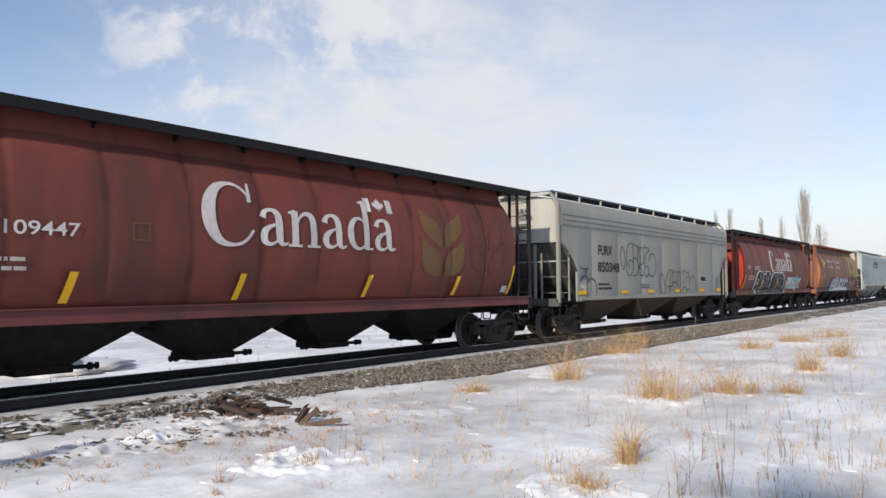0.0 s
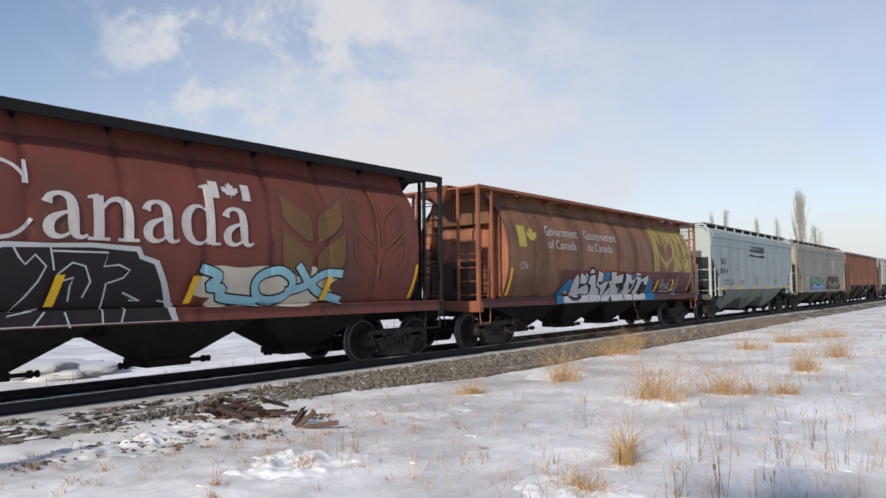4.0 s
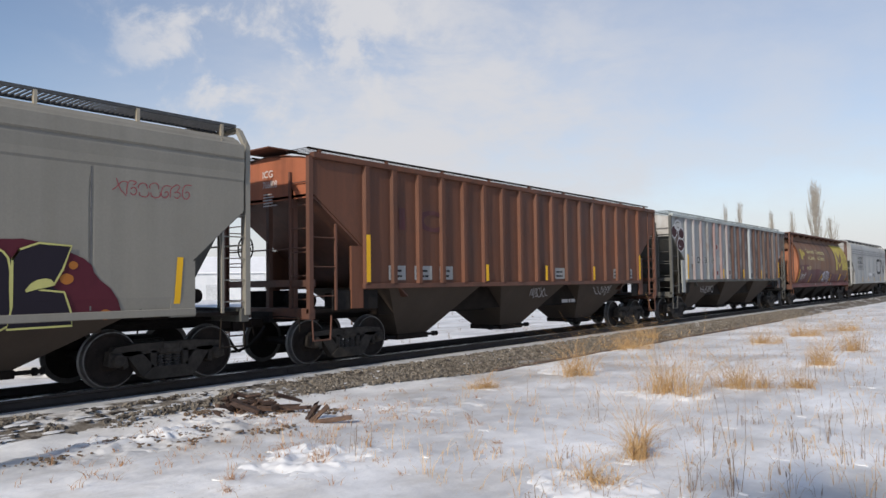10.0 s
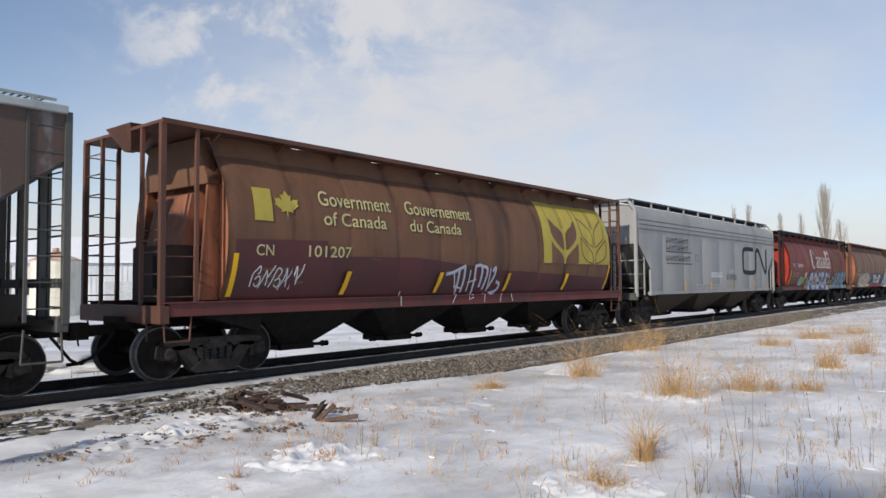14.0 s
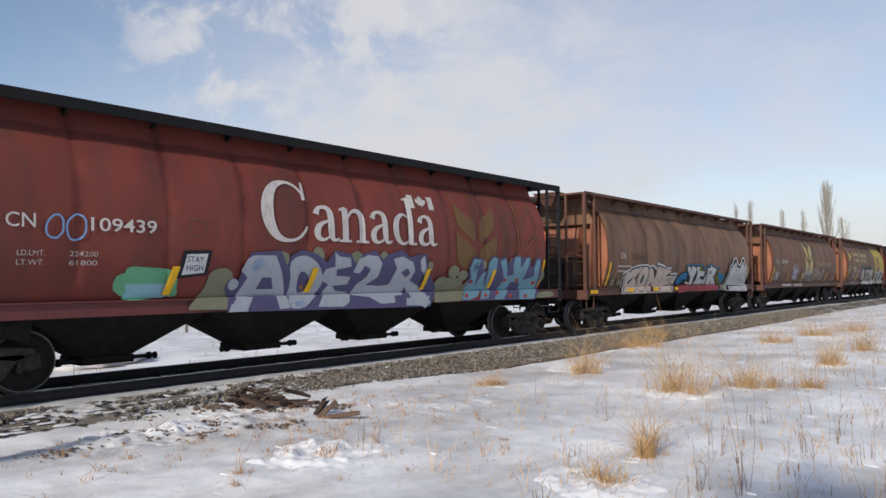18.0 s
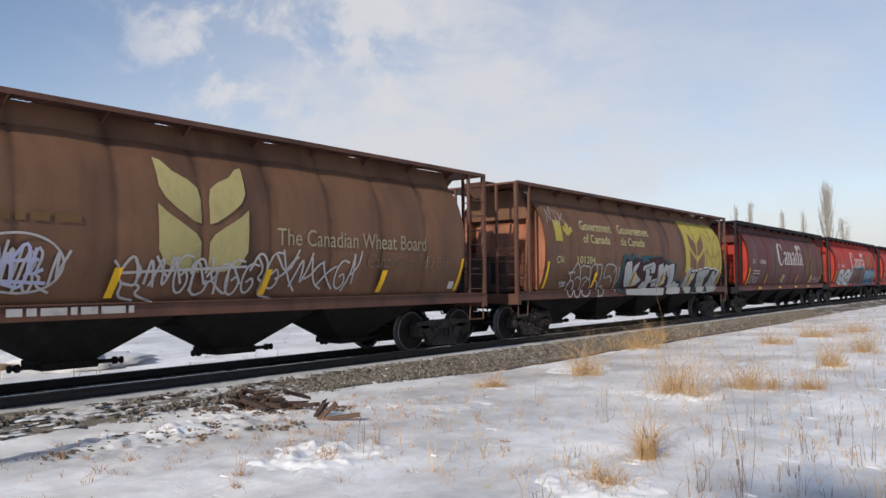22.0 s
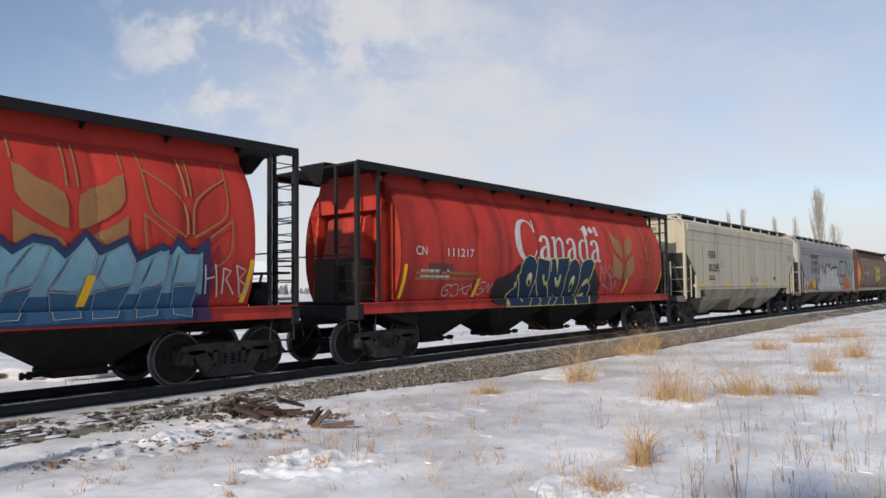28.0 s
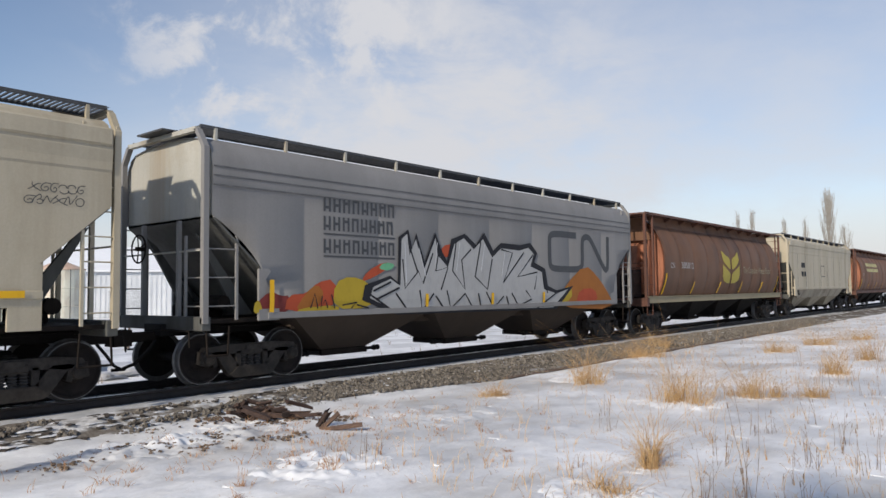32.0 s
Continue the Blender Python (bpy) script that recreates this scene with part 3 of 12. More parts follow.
def coupler(car, y, s):
    bm = box(B(), -0.10, 0.10, min(y, y + s * 0.55), max(y, y + s * 0.55), 0.78, 0.95, 0.02)
    hexa(bm, [(-0.17, y + s * 0.50, 0.72), (0.17, y + s * 0.50, 0.72), (0.15, y + s * 0.775, 0.72), (-0.10, y + s * 0.775, 0.72)], [(-0.17, y + s * 0.50, 1.0), (0.17, y + s * 0.50, 1.0), (0.15, y + s * 0.775, 1.0), (-0.10, y + s * 0.775, 1.0)])
    bmesh.ops.recalc_face_normals(bm, faces=bm.faces)
    part("coupler", bm, UNDER_BROWN, car, "rusty knuckle coupler")
    pts = [(0.30, y + s * 0.15, 0.80), (0.30, y + s * 0.30, 0.62), (0.22, y + s * 0.48, 0.42), (0.10, y + s * 0.66, 0.33), (0.0, y + s * 0.78, 0.32)]
    part("air_hose", tube(B(), pts, 0.028), UNDER, car, "black rubber air hose")
    pts = [(0.2, y + s * 0.25, 0.98), (0.75, y + s * 0.12, 1.0), (1.30, y + s * 0.10, 0.98), (1.36, y + s * 0.12, 0.72)]
    part("uncoupling_lever", tube(B(), pts, 0.014), UNDER_BROWN, car)


def stirrup(car, x, y0, y1, z, mat, drop=0.42):
    part("step_stirrup", tube(B(), [(x, y0, z), (x, y0 + 0.03, z - drop), (x, y1 - 0.03, z - drop), (x, y1, z)], 0.018), mat, car)


def brake_wheel(car, x, y, z, mat):
    bm, n = B(), 18
    ring = [(x + 0.26 * math.cos(6.2832 * i / n), y, z + 0.26 * math.sin(6.2832 * i / n)) for i in range(n + 1)]
    tube(bm, ring, 0.016)
    for k in range(4):
        rod(bm, (x, y, z), ring[k * 4 + 1], 0.012, 5)
    rod(bm, (x, y - 0.05, z), (x, y + 0.12, z), 0.04, 8)
    part("brake_wheel", bm, mat, car, "spoked steel hand-brake wheel")


def underframe(car, L, mat=None):
    part("centre_sill", box(B(), -0.30, 0.30, -0.15, L + 0.15, 0.86, 1.08, 0.01), UNDER, car)
    for y, s in ((-0.1, -1), (L + 0.1, 1)):
        coupler(car, y, s)
    bm = rod(B(), (-0.35, 0.9, 1.28), (0.35, 0.9, 1.28), 0.17, 14)
    part("air_reservoir", bm, UNDER_BROWN, car)
    part("brake_pipe", tube(B(), [(0.5, 0.1, 1.02), (0.55, 2.0, 1.0), (0.55, L - 2.0, 1.0), (0.5, L - 0.1, 1.02)], 0.022), UNDER, car)


def gate_rod(parent, x, y, z, s, mat):
    bm = rod(B(), (x, y, z), (x, y + s * 0.42, z), 0.035, 8)
    rod(bm, (x, y + s * 0.30, z), (x, y + s * 0.36, z), 0.065, 8)
    rod(bm, (x, y + s * 0.42, z), (x, y + s * 0.46, z), 0.06, 8)
    part("gate_shaft", bm, mat, parent)


def hoppers(car, L, n, ztop, hw, span, mat, zb=0.27, foot=0.62, hb=0.62, gate_mat=None, label="", gap=0.005):
    """Tapered discharge hoppers in a row under the body, each with its outlet gate."""
    for i in range(n):
        c = L / 2 + (i - (n - 1) / 2) * span
        h = span * 0.5 - gap
        f = foot
        bm = hexa(B(), [(-hb, c - f, zb + 0.10), (hb, c - f, zb + 0.10), (hb, c + f, zb + 0.10), (-hb, c + f, zb + 0.10)], [(-hw, c - h, ztop), (hw, c - h, ztop), (hw, c + h, ztop), (-hw, c + h, ztop)])
        bmesh.ops.recalc_face_normals(bm, faces=bm.faces)
        hop = part("hopper", bm, mat, car, label)
        bm = box(B(), -hb - 0.05, hb + 0.05, c - f - 0.04, c + f + 0.04, zb - 0.02, zb + 0.11, 0.012)
        part("outlet_gate", bm, gate_mat or UNDER_BROWN, hop)
        gate_rod(hop, hb - 0.05, c - f - 0.02, zb + 0.05, -1, UNDER)
        gate_rod(hop, hb - 0.05, c + f + 0.02, zb + 0.05, 1, UNDER)


# ---- lettering and spray paint laid on the curved sides ----


def wrapped(name, bm, prof, off, material, car, label="", cut=True):
    """Lays flat faces, drawn in (y, z), on the side of a wagon whose half width at z is prof(z)."""
    bm.normal_update()
    bmesh.ops.triangulate(bm, faces=bm.faces)
    if cut and bm.verts:
        zs = [v.co.z for v in bm.verts]
        step = 0.05 if prof is PG else 0.08
        z = math.floor(min(zs) / step) * step + step
        while z < max(zs):
            bmesh.ops.bisect_plane(bm, geom=bm.verts[:] + bm.edges[:] + bm.faces[:], plane_co=(0, 0, z), plane_no=(0, 0, 1))
            z += step
        if prof is PR:
            ys = [v.co.y for v in bm.verts]
            y = math.floor(min(ys) / 0.2) * 0.2 + 0.2
            while y < max(ys):
                bmesh.ops.bisect_plane(bm, geom=bm.verts[:] + bm.edges[:] + bm.faces[:], plane_co=(0, y, 0), plane_no=(0, 1, 0))
                y += 0.2
        if prof in (PR, PG) and min(zs) < 1.335:
            for z in (1.336, 1.345):
                bmesh.ops.bisect_plane(bm, geom=bm.verts[:] + bm.edges[:] + bm.faces[:], plane_co=(0, 0, z), plane_no=(0, 0, 1))
    for v in bm.verts:
        if prof in (PR, PG) and v.co.z < 1.34:
            v.co.x += 1.456 + off                        # over the flange of the sill
        else:
            v.co.x += prof(v.co.z) + off + (dish(v.co.y) if prof is PR else 0.0)
    return part(name, bm, material, car, label)


def text_bm(words, height, width=None, bold=0.0, serif=0.0):
    c = bpy.data.curves.new("text", "FONT")
    c.body, c.size, c.offset, c.resolution_u = words, 1.0, bold, 5
    ob = bpy.data.objects.new("text", c)
    scene.collection.objects.link(ob)
    me = bpy.data.meshes.new_from_object(ob.evaluated_get(bpy.context.evaluated_depsgraph_get()))
    bpy.data.objects.remove(ob)
    bpy.data.curves.remove(c)
    bm = B()
    bm.from_mesh(me)
    bpy.data.meshes.remove(me)
    xs, ys = [v.co.x for v in bm.verts], [v.co.y for v in bm.verts]
    k = height / (max(ys) - min(ys))
    kx = k if width is None else width / (max(xs) - min(xs))
    for v in bm.verts:
        v.co = (0, (v.co.x - min(xs)) * kx, (v.co.y - min(ys)) * k)
    return bm


def letters(car, prof, words, y, z, h, mat, w=None, bold=0.0, off=0.008, name="lettering"):
    bm = text_bm(words, h, w, bold)
    for v in bm.verts:
        v.co.y += y
        v.co.z += z
    return wrapped(name, bm, prof, off, mat, car)


def patch(car, prof, pts, mat, off=0.003, name="paint_patch", label=""):
    bm = B()
    bm.faces.new([bm.verts.new((0, y, z)) for y, z in pts])
    return wrapped(name, bm, prof, off, mat, car, label)


def rect(y0, y1, z0, z1, lean=0.0):
    return [(y0, z0), (y1, z0), (y1 + lean, z1), (y0 + lean, z1)]


def bars(car, prof, rows, y, z, w, dz, h, mat, name="stencil_lines", off=0.004, seed=1):
    """Writing too small to read: short bars of its size."""
    rnd, bm = random.Random(seed), B()
    for r in range(rows):
        yy = y
        end = y + w * rnd.uniform(0.75, 1.0)
        while yy < end - 0.03:
            l = min(rnd.uniform(0.05, 0.22) * max(1, h / 0.06), end - yy)
            bm.faces.new([bm.verts.new((0, a, b)) for a, b in rect(yy, yy + l, z - r * dz, z - r * dz + h)])
            yy += l + 0.45 * h
    return wrapped(name, bm, prof, off, mat, car, cut=False)


def frame_box(car, prof, y0, y1, z0, z1, t, mat, off=0.004):
    bm = B()
    for a, b, c, d in ((y0, y1, z0, z0 + t), (y0, y1, z1 - t, z1), (y0, y0 + t, z0 + t, z1 - t), (y1 - t, y1, z0 + t, z1 - t)):
        bm.faces.new([bm.verts.new((0, p, q)) for p, q in rect(a, b, c, d)])
    return wrapped("marking_frame", bm, prof, off, mat, car, cut=False)


def ribbon(bm, pts, w, lift=0.0):
    """A stroke of even width through points in (y, z)."""
    P = [Vector(p) for p in pts]
    left, right = [], []
    for i, p in enumerate(P):
        a, b = P[max(0, i - 1)], P[min(len(P) - 1, i + 1)]
        d = (b - a).normalized() if (b - a).length > 1e-6 else Vector((1, 0))
        nrm = Vector((-d.y, d.x)) * w / 2
        if i in (0, len(P) - 1):
            e = d * (w * 0.3) * (-1 if i == 0 else 1)
            p = p + e
        left.append(bm.verts.new((lift, *(p + nrm))))
        right.append(bm.verts.new((lift, *(p - nrm))))
    for i in range(len(P) - 1):
        bm.faces.new((left[i], right[i], right[i + 1], left[i + 1]))


def arc(c, r, a0, a1, n=9):
    return [(c[0] + r[0] * math.cos(radians(a0 + (a1 - a0) * i / n)), c[1] + r[1] * math.sin(radians(a0 + (a1 - a0) * i / n))) for i in range(n + 1)]


STROKES = [
    lambda: [arc((0.5, 0.5), (0.46, 0.48), 30, 390, 14)],
    lambda: [[(-0.05, 0.02), (0.05, 0.62), (0.22, 0.98), (0.55, 1.08), (0.82, 0.86), (0.66, 0.60)], arc((0.62, 0.30), (0.30, 0.26), 150, -150, 8)],
    lambda: [[(-0.1, 0.98), (0.30, 0.74), (0.08, 0.46), (0.52, 0.34), (0.30, 0.10), (1.12, -0.04)]],
    lambda: [[(-0.08, 0.18), (0.16, 0.70), (0.34, 1.06), (0.46, 0.62), (0.56, 0.16), (0.76, 0.52), (1.08, 1.04)]],
    lambda: [arc((0.42, 0.72), (0.44, 0.30), 200, -20, 8), arc((0.60, 0.26), (0.46, 0.28), 170, 390, 9)],
    lambda: [[(-0.06, -0.02), (0.28, 0.62), (0.40, 1.16), (0.52, 0.60), (0.50, 0.10)], [(0.46, 0.42), (0.84, 0.74), (1.12, 1.10)]],
    lambda: [[(-0.16, 0.30), (0.24, 0.44), (0.70, 0.84), (1.10, 0.88)], [(0.02, 1.02), (0.22, 0.58), (0.64, 0.26), (1.14, 0.02)]],
    lambda: [[(0.98, 0.96), (0.40, 1.02), (0.06, 0.64), (0.16, 0.16), (0.62, 0.02), (0.90, 0.32), (0.68, 0.60), (0.42, 0.46)]],
]


def rounded(pts):
    """Cuts the corners of a line twice."""
    for _ in range(2):
        if len(pts) > 24:
            break
        q = [pts[0]]
        for (a, b), (c, d) in zip(pts, pts[1:]):
            q += [(a * 0.75 + c * 0.25, b * 0.75 + d * 0.25), (a * 0.25 + c * 0.75, b * 0.25 + d * 0.75)]
        pts = q + [pts[-1]]
    return pts


def glyphs(n, y, z, w, h, seed, shapes=None, slant=0.0, jitter=0.07):
    rnd = random.Random(seed)
    out = []
    cw = w / n
    for i in range(n):
        k = shapes[i % len(shapes)] if shapes else rnd.randrange(len(STROKES))
        hs, dz = h * rnd.uniform(0.86, 1.08), h * rnd.uniform(-0.04, 0.05)
        ws = cw * rnd.uniform(0.92, 1.12)
        for s in STROKES[k]():
            jit = jitter * (0.25 if len(s) > 7 else 1.0)
            out.append(rounded([(y + i * cw + a * ws + slant * b * h + rnd.uniform(-jit, jit) * cw, z + dz + b * hs + rnd.uniform(-jit, jit) * h) for a, b in s]))
    return out


def blob(y0, y1, z0, z1, seed, bumps=14, rag=0.16):
    """An uneven cloud outline."""
    rnd = random.Random(seed)
    cy, cz, ry, rz = (y0 + y1) / 2, (z0 + z1) / 2, (y1 - y0) / 2, (z1 - z0) / 2
    pts = []
    for i in range(bumps * 3):
        a = 6.28319 * i / (bumps * 3)
        k = 1 - rag * (0.5 + 0.5 * math.cos(a * bumps / 2)) * rnd.uniform(0.6, 1.4)
        c, s = math.cos(a), math.sin(a)
        e = 0.55
        pts.append((cy + ry * k * math.copysign(abs(c) ** e, c), cz + rz * k * math.copysign(abs(s) ** e, s)))
    return pts


def graffiti(car, prof, n, y, z, w, h, fill, line, back=None, seed=1, fat=0.24, edge=0.07, shapes=None, slant=0.08, spark=None, label="", low=None):
    """A spray-painted piece: backing cloud, dark edge, filled letter strokes, light strokes."""
    st = glyphs(n, y, z, w, h, seed, shapes, slant)
    top = None
    if back:
        top = patch(car, prof, blob(y - 0.25, y + w + 0.25, z - 0.14, z + h * 1.12, seed), back, 0.003, "graffiti", label)
    fw = fat * min(h, w / n * 1.2)
    lo = B()
    for i, s in enumerate(st):
        ribbon(lo, s, fw + 2 * edge * h, i * 0.0004)
    ob = wrapped("graffiti_outline" if top else "graffiti", lo, prof, 0.008, line, top or car, "" if top else label)
    hi = B()
    for i, s in enumerate(st):
        ribbon(hi, s, fw, i * 0.0004)
    part_of = top or ob
    wrapped("graffiti_letters", hi, prof, 0.018, fill, part_of)
    if low:
        lo = B()
        rnd = random.Random(seed + 3)
        for i, s in enumerate(st):
            q = [(a, b) for a, b in s if b < z + h * 0.45]
            if len(q) > 1:
                ribbon(lo, q, fw * 0.72, i * 0.0004)
        if lo.verts:
            wrapped("graffiti_shading", lo, prof, 0.026, low, part_of)
        else:
            lo.free()
    if spark:
        hi = B()
        for i, s in enumerate(st):
            ribbon(hi, [(a - fw * 0.22, b + fw * 0.2) for a, b in s], max(0.016, fw * 0.1), i * 0.0004)
        wrapped("graffiti_highlights", hi, prof, 0.034, spark, part_of)
    return part_of


def scrawl(car, prof, y, z, w, h, mat, seed=1, n=6, t=0.025, label="", shapes=None):
    bm = B()
    for i, s in enumerate(glyphs(n, y, z, w, h, seed, shapes, 0.1, 0.12)):
        ribbon(bm, s, t, i * 0.0004)
    return wrapped("scrawl", bm, prof, 0.006, mat, car, label)


# ---- the three kinds of wagon ----



def base_car(name, label, group):
    return tagged(new(name), label, "railway wagon", group)


def cyl_prof(z):
    """Half width of the barrel at height z: an ellipse below, fuller shoulders above."""
    if z <= 1.30:
        return 1.425
    k = min(1.0, abs(z - 2.40) / 1.90)
    e = 2.4 if z > 2.40 else 2.0
    return 1.615 * max(0.0, 1 - k ** e) ** (1 / e)


CYL_L = 16.30


def dish(y):
    """How far the round side's sheets bulge between their welded seams."""
    w = (CYL_L - 2.18) / 10
    u = ((y - 1.09) / w) % 1.0
    seam = max(0.0, 1 - abs(u - 0.028) * w / 0.045)
    return 0.018 * math.sin(math.pi * u) ** 0.8 - 0.006 - 0.012 * seam


def cylinder_wagon(label, body, end, steel, roof, sill=None, hop=None, hoplabel="", marks=(3.85, 6.74, 9.50, 12.45)):
    """A round-sided grain hopper with open end platforms and a roof walkway carried on posts."""
    car = base_car("hopper_wagon", label, "grain train wagons")
    L, y0 = CYL_L, 1.09
    # barrel, with the sheets dished a little between its seams
    n, rows, ys = 10, [], []
    w = (L - 2 * y0) / n
    for i in range(n):
        ys += [y0 + (i + u) * w for u in (0.0, 0.028, 0.06, 0.14, 0.26, 0.4, 0.5, 0.6, 0.74, 0.86, 0.95)]
    ys.append(L - y0)
    ys = [(y, dish(y)) for y in ys]
    a0 = math.asin((1.30 - 2.40) / 1.90)
    for y, d in ys:
        r = []
        for i in range(41):
            a = a0 + (math.pi - 2 * a0) * i / 40
            k = 1 + d / 1.6 + 0.003 * noise.noise((y * 1.3, a * 3, 2.0))
            ca, sa = math.cos(a), math.sin(a)
            e = 2 / 2.4 if sa > 0 else 1.0
            r.append((1.615 * k * math.copysign(abs(ca) ** e, ca), y, 2.40 + 1.90 * k * math.copysign(abs(sa) ** e, sa)))
        rows.append(r)
    bm = B()
    sheet(bm, rows[::-1])
    part("barrel", bm, body, car, "", True)
    for e, yy in ((-1, y0), (1, L - y0)):
        q = lambda d: yy + e * -d
        bm = B()
        ring = rows[0]
        rim = [(p[0], yy, p[2]) for p in ring]
        inn = [(p[0] * 0.93, q(0.16), 2.4 + (p[2] - 2.4) * 0.95) for p in ring]
        vs = sheet(bm, [rim, inn] if e > 0 else [inn, rim])
        c = bm.verts.new((0, q(0.16), 1.6))
        fan = vs[1] if e > 0 else vs[0]
        for i in range(len(fan) - 1):
            bm.faces.new((fan[i], fan[i + 1], c))
        bmesh.ops.recalc_face_normals(bm, faces=bm.faces)
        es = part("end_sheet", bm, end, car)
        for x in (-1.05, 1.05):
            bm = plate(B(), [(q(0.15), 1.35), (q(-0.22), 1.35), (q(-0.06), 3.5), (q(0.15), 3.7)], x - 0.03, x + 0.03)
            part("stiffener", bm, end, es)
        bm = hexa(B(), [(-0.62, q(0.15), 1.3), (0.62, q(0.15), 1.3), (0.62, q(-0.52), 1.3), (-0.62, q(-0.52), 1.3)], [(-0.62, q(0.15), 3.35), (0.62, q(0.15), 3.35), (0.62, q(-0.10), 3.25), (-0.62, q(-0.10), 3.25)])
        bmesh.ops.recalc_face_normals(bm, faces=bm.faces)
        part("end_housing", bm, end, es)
        part("hatch_opening", box(B(), 0.1, 0.42, min(q(-0.30), q(-0.565)), max(q(-0.30), q(-0.565)), 1.55, 2.15, 0.02), UNDER, es)
        part("lower_housing", box(B(), -0.66, 0.66, min(q(0.1), q(-0.55)), max(q(0.1), q(-0.55)), 1.29, 2.32, 0.03), P["sootbrown"], es)
        bm = hexa(B(), [(-1.16, q(0.12), 3.40), (1.16, q(0.12), 3.40), (1.16, q(-0.10), 3.40), (-1.16, q(-0.10), 3.40)], [(-0.80, q(0.12), 4.24), (0.80, q(0.12), 4.24), (0.80, q(-0.16), 4.24), (-0.80, q(-0.16), 4.24)])
        bmesh.ops.recalc_face_normals(bm, faces=bm.faces)
        part("hood", bm, body, es)
        # platform, posts, ladders
        oy, s = (0.0, 1) if e < 0 else (L, -1)
        part("end_platform", box(B(), -1.335, 1.335, min(oy + s * 0.13, oy + s * 1.1), max(oy + s * 0.13, oy + s * 1.1), 1.155, 1.215), steel, car)
        part("end_sill", box(B(), -1.437, 1.437, min(oy - s * 0.055, oy + s * 0.12), max(oy - s * 0.055, oy + s * 0.12), 0.98, 1.275, 0.01), steel, car)
        near = 1 if e < 0 else -1
        for x in (-1, 1):
            part("corner_post", box(B(), x * 1.375 - 0.045, x * 1.375 + 0.045, oy - 0.045, oy + 0.045, 1.225, 4.272), steel, car)
            part("post", box(B(), x * 0.72 - 0.03, x * 0.72 + 0.03, oy - 0.03, oy + 0.03, 1.2, 4.28), steel, car)
            part("post", box(B(), x * 1.38 - 0.03, x * 1.38 + 0.03, oy + s * 0.62 - 0.03, oy + s * 0.62 + 0.03, 1.2, 4.28), steel, car)
            ladder(car, (x * 1.385, oy + s * 0.02), (x * 1.385, oy + s * 0.60), 1.25, 2.25 if x == near else 4.2, 3 if x == near else 8, steel)
            ladder(car, (x * 1.36, oy), (x * 0.74, oy), 1.25, 2.7 if x == near else 4.2, 4 if x == near else 8, steel)
            stirrup(car, x * 1.36, oy + s * 0.05, oy + s * 0.55, 1.1, steel)
        if e > 0:
            gear = part("brake_gear", rod(B(), (-0.75, oy - 0.50, 1.58), (0.15, oy - 0.50, 1.58), 0.17, 14), UNDER, car, "black air-brake cylinder and valves on the end platform")
            part("reservoir", rod(B(), (0.30, oy - 0.62, 1.50), (1.10, oy - 0.62, 1.50), 0.15, 14), UNDER, gear)
            part("brake_valve", box(B(), 0.45, 0.85, oy - 0.42, oy - 0.15, 1.25, 1.78, 0.03), UNDER, gear)
            part("pipe", tube(B(), [(-0.2, oy - 0.5, 1.75), (-0.2, oy - 0.2, 1.95), (0.6, oy - 0.2, 1.95), (0.65, oy - 0.3, 1.75)], 0.025), UNDER, gear)
            part("crossover_step", box(B(), -1.30, 1.30, oy - 0.34, oy - 0.06, 1.92, 1.965), steel, car)
        part("hand_rail", rod(B(), (-1.38, oy, 2.35), (1.38, oy, 2.35), 0.016, 6), steel, car)
        part("roof_platform", box(B(), -1.385, 1.385, min(oy - s * 0.03, oy + s * 1.145), max(oy - s * 0.03, oy + s * 1.145), 4.275, 4.327), roof, car)
        bm = hexa(B(), [(-0.12, oy + s * 0.1, 3.98), (0.12, oy + s * 0.1, 3.98), (0.12, oy + s * 0.25, 3.98), (-0.12, oy + s * 0.25, 3.98)], [(-0.45, oy - s * 0.08, 4.40), (0.45, oy - s * 0.08, 4.40), (0.45, oy + s * 0.4, 4.40), (-0.45, oy + s * 0.4, 4.40)])
        bmesh.ops.recalc_face_normals(bm, faces=bm.faces)
        part("roof_bracket", bm, roof, car)
    # sills, walkway
    for x in (-1, 1):
        bm = box(B(), min(x * 1.34, x * 1.42), max(x * 1.34, x * 1.42), 0.125, L - 0.125, 1.09, 1.31, 0.008)
        box(bm, min(x * 1.30, x * 1.455), max(x * 1.30, x * 1.455), 0.01, L - 0.01, 1.308, 1.332)
        part("side_sill", bm, sill or steel, car)
        bm = B()
        for i in range(int((L - 2.3) / 0.1)):
            box(bm, min(x * 0.98, x * 1.388), max(x * 0.98, x * 1.388), 1.16 + i * 0.1, 1.238 + i * 0.1, 4.30, 4.332)
        # black-roofed edge made deeper, so its black also paints the shade below
        box(bm, min(x * 1.39, x * 1.432), max(x * 1.39, x * 1.432), -0.03, L + 0.03, 4.175 if roof is BLACKPAINT else 4.262, 4.345)
        board = part("running_board", bm, roof, car)
        bm = hexa(B(), [(x * 1.10, y0 + 0.02, 3.90), (x * 1.138, y0 + 0.02, 3.90), (x * 1.138, L - y0 - 0.02, 3.90), (x * 1.10, L - y0 - 0.02, 3.90)], [(x * 0.96, y0 + 0.02, 4.284), (x * 1.0, y0 + 0.02, 4.284), (x * 1.0, L - y0 - 0.02, 4.284), (x * 0.96, L - y0 - 0.02, 4.284)])
        bmesh.ops.recalc_face_normals(bm, faces=bm.faces)
        part("eave_strip", bm, body, car)
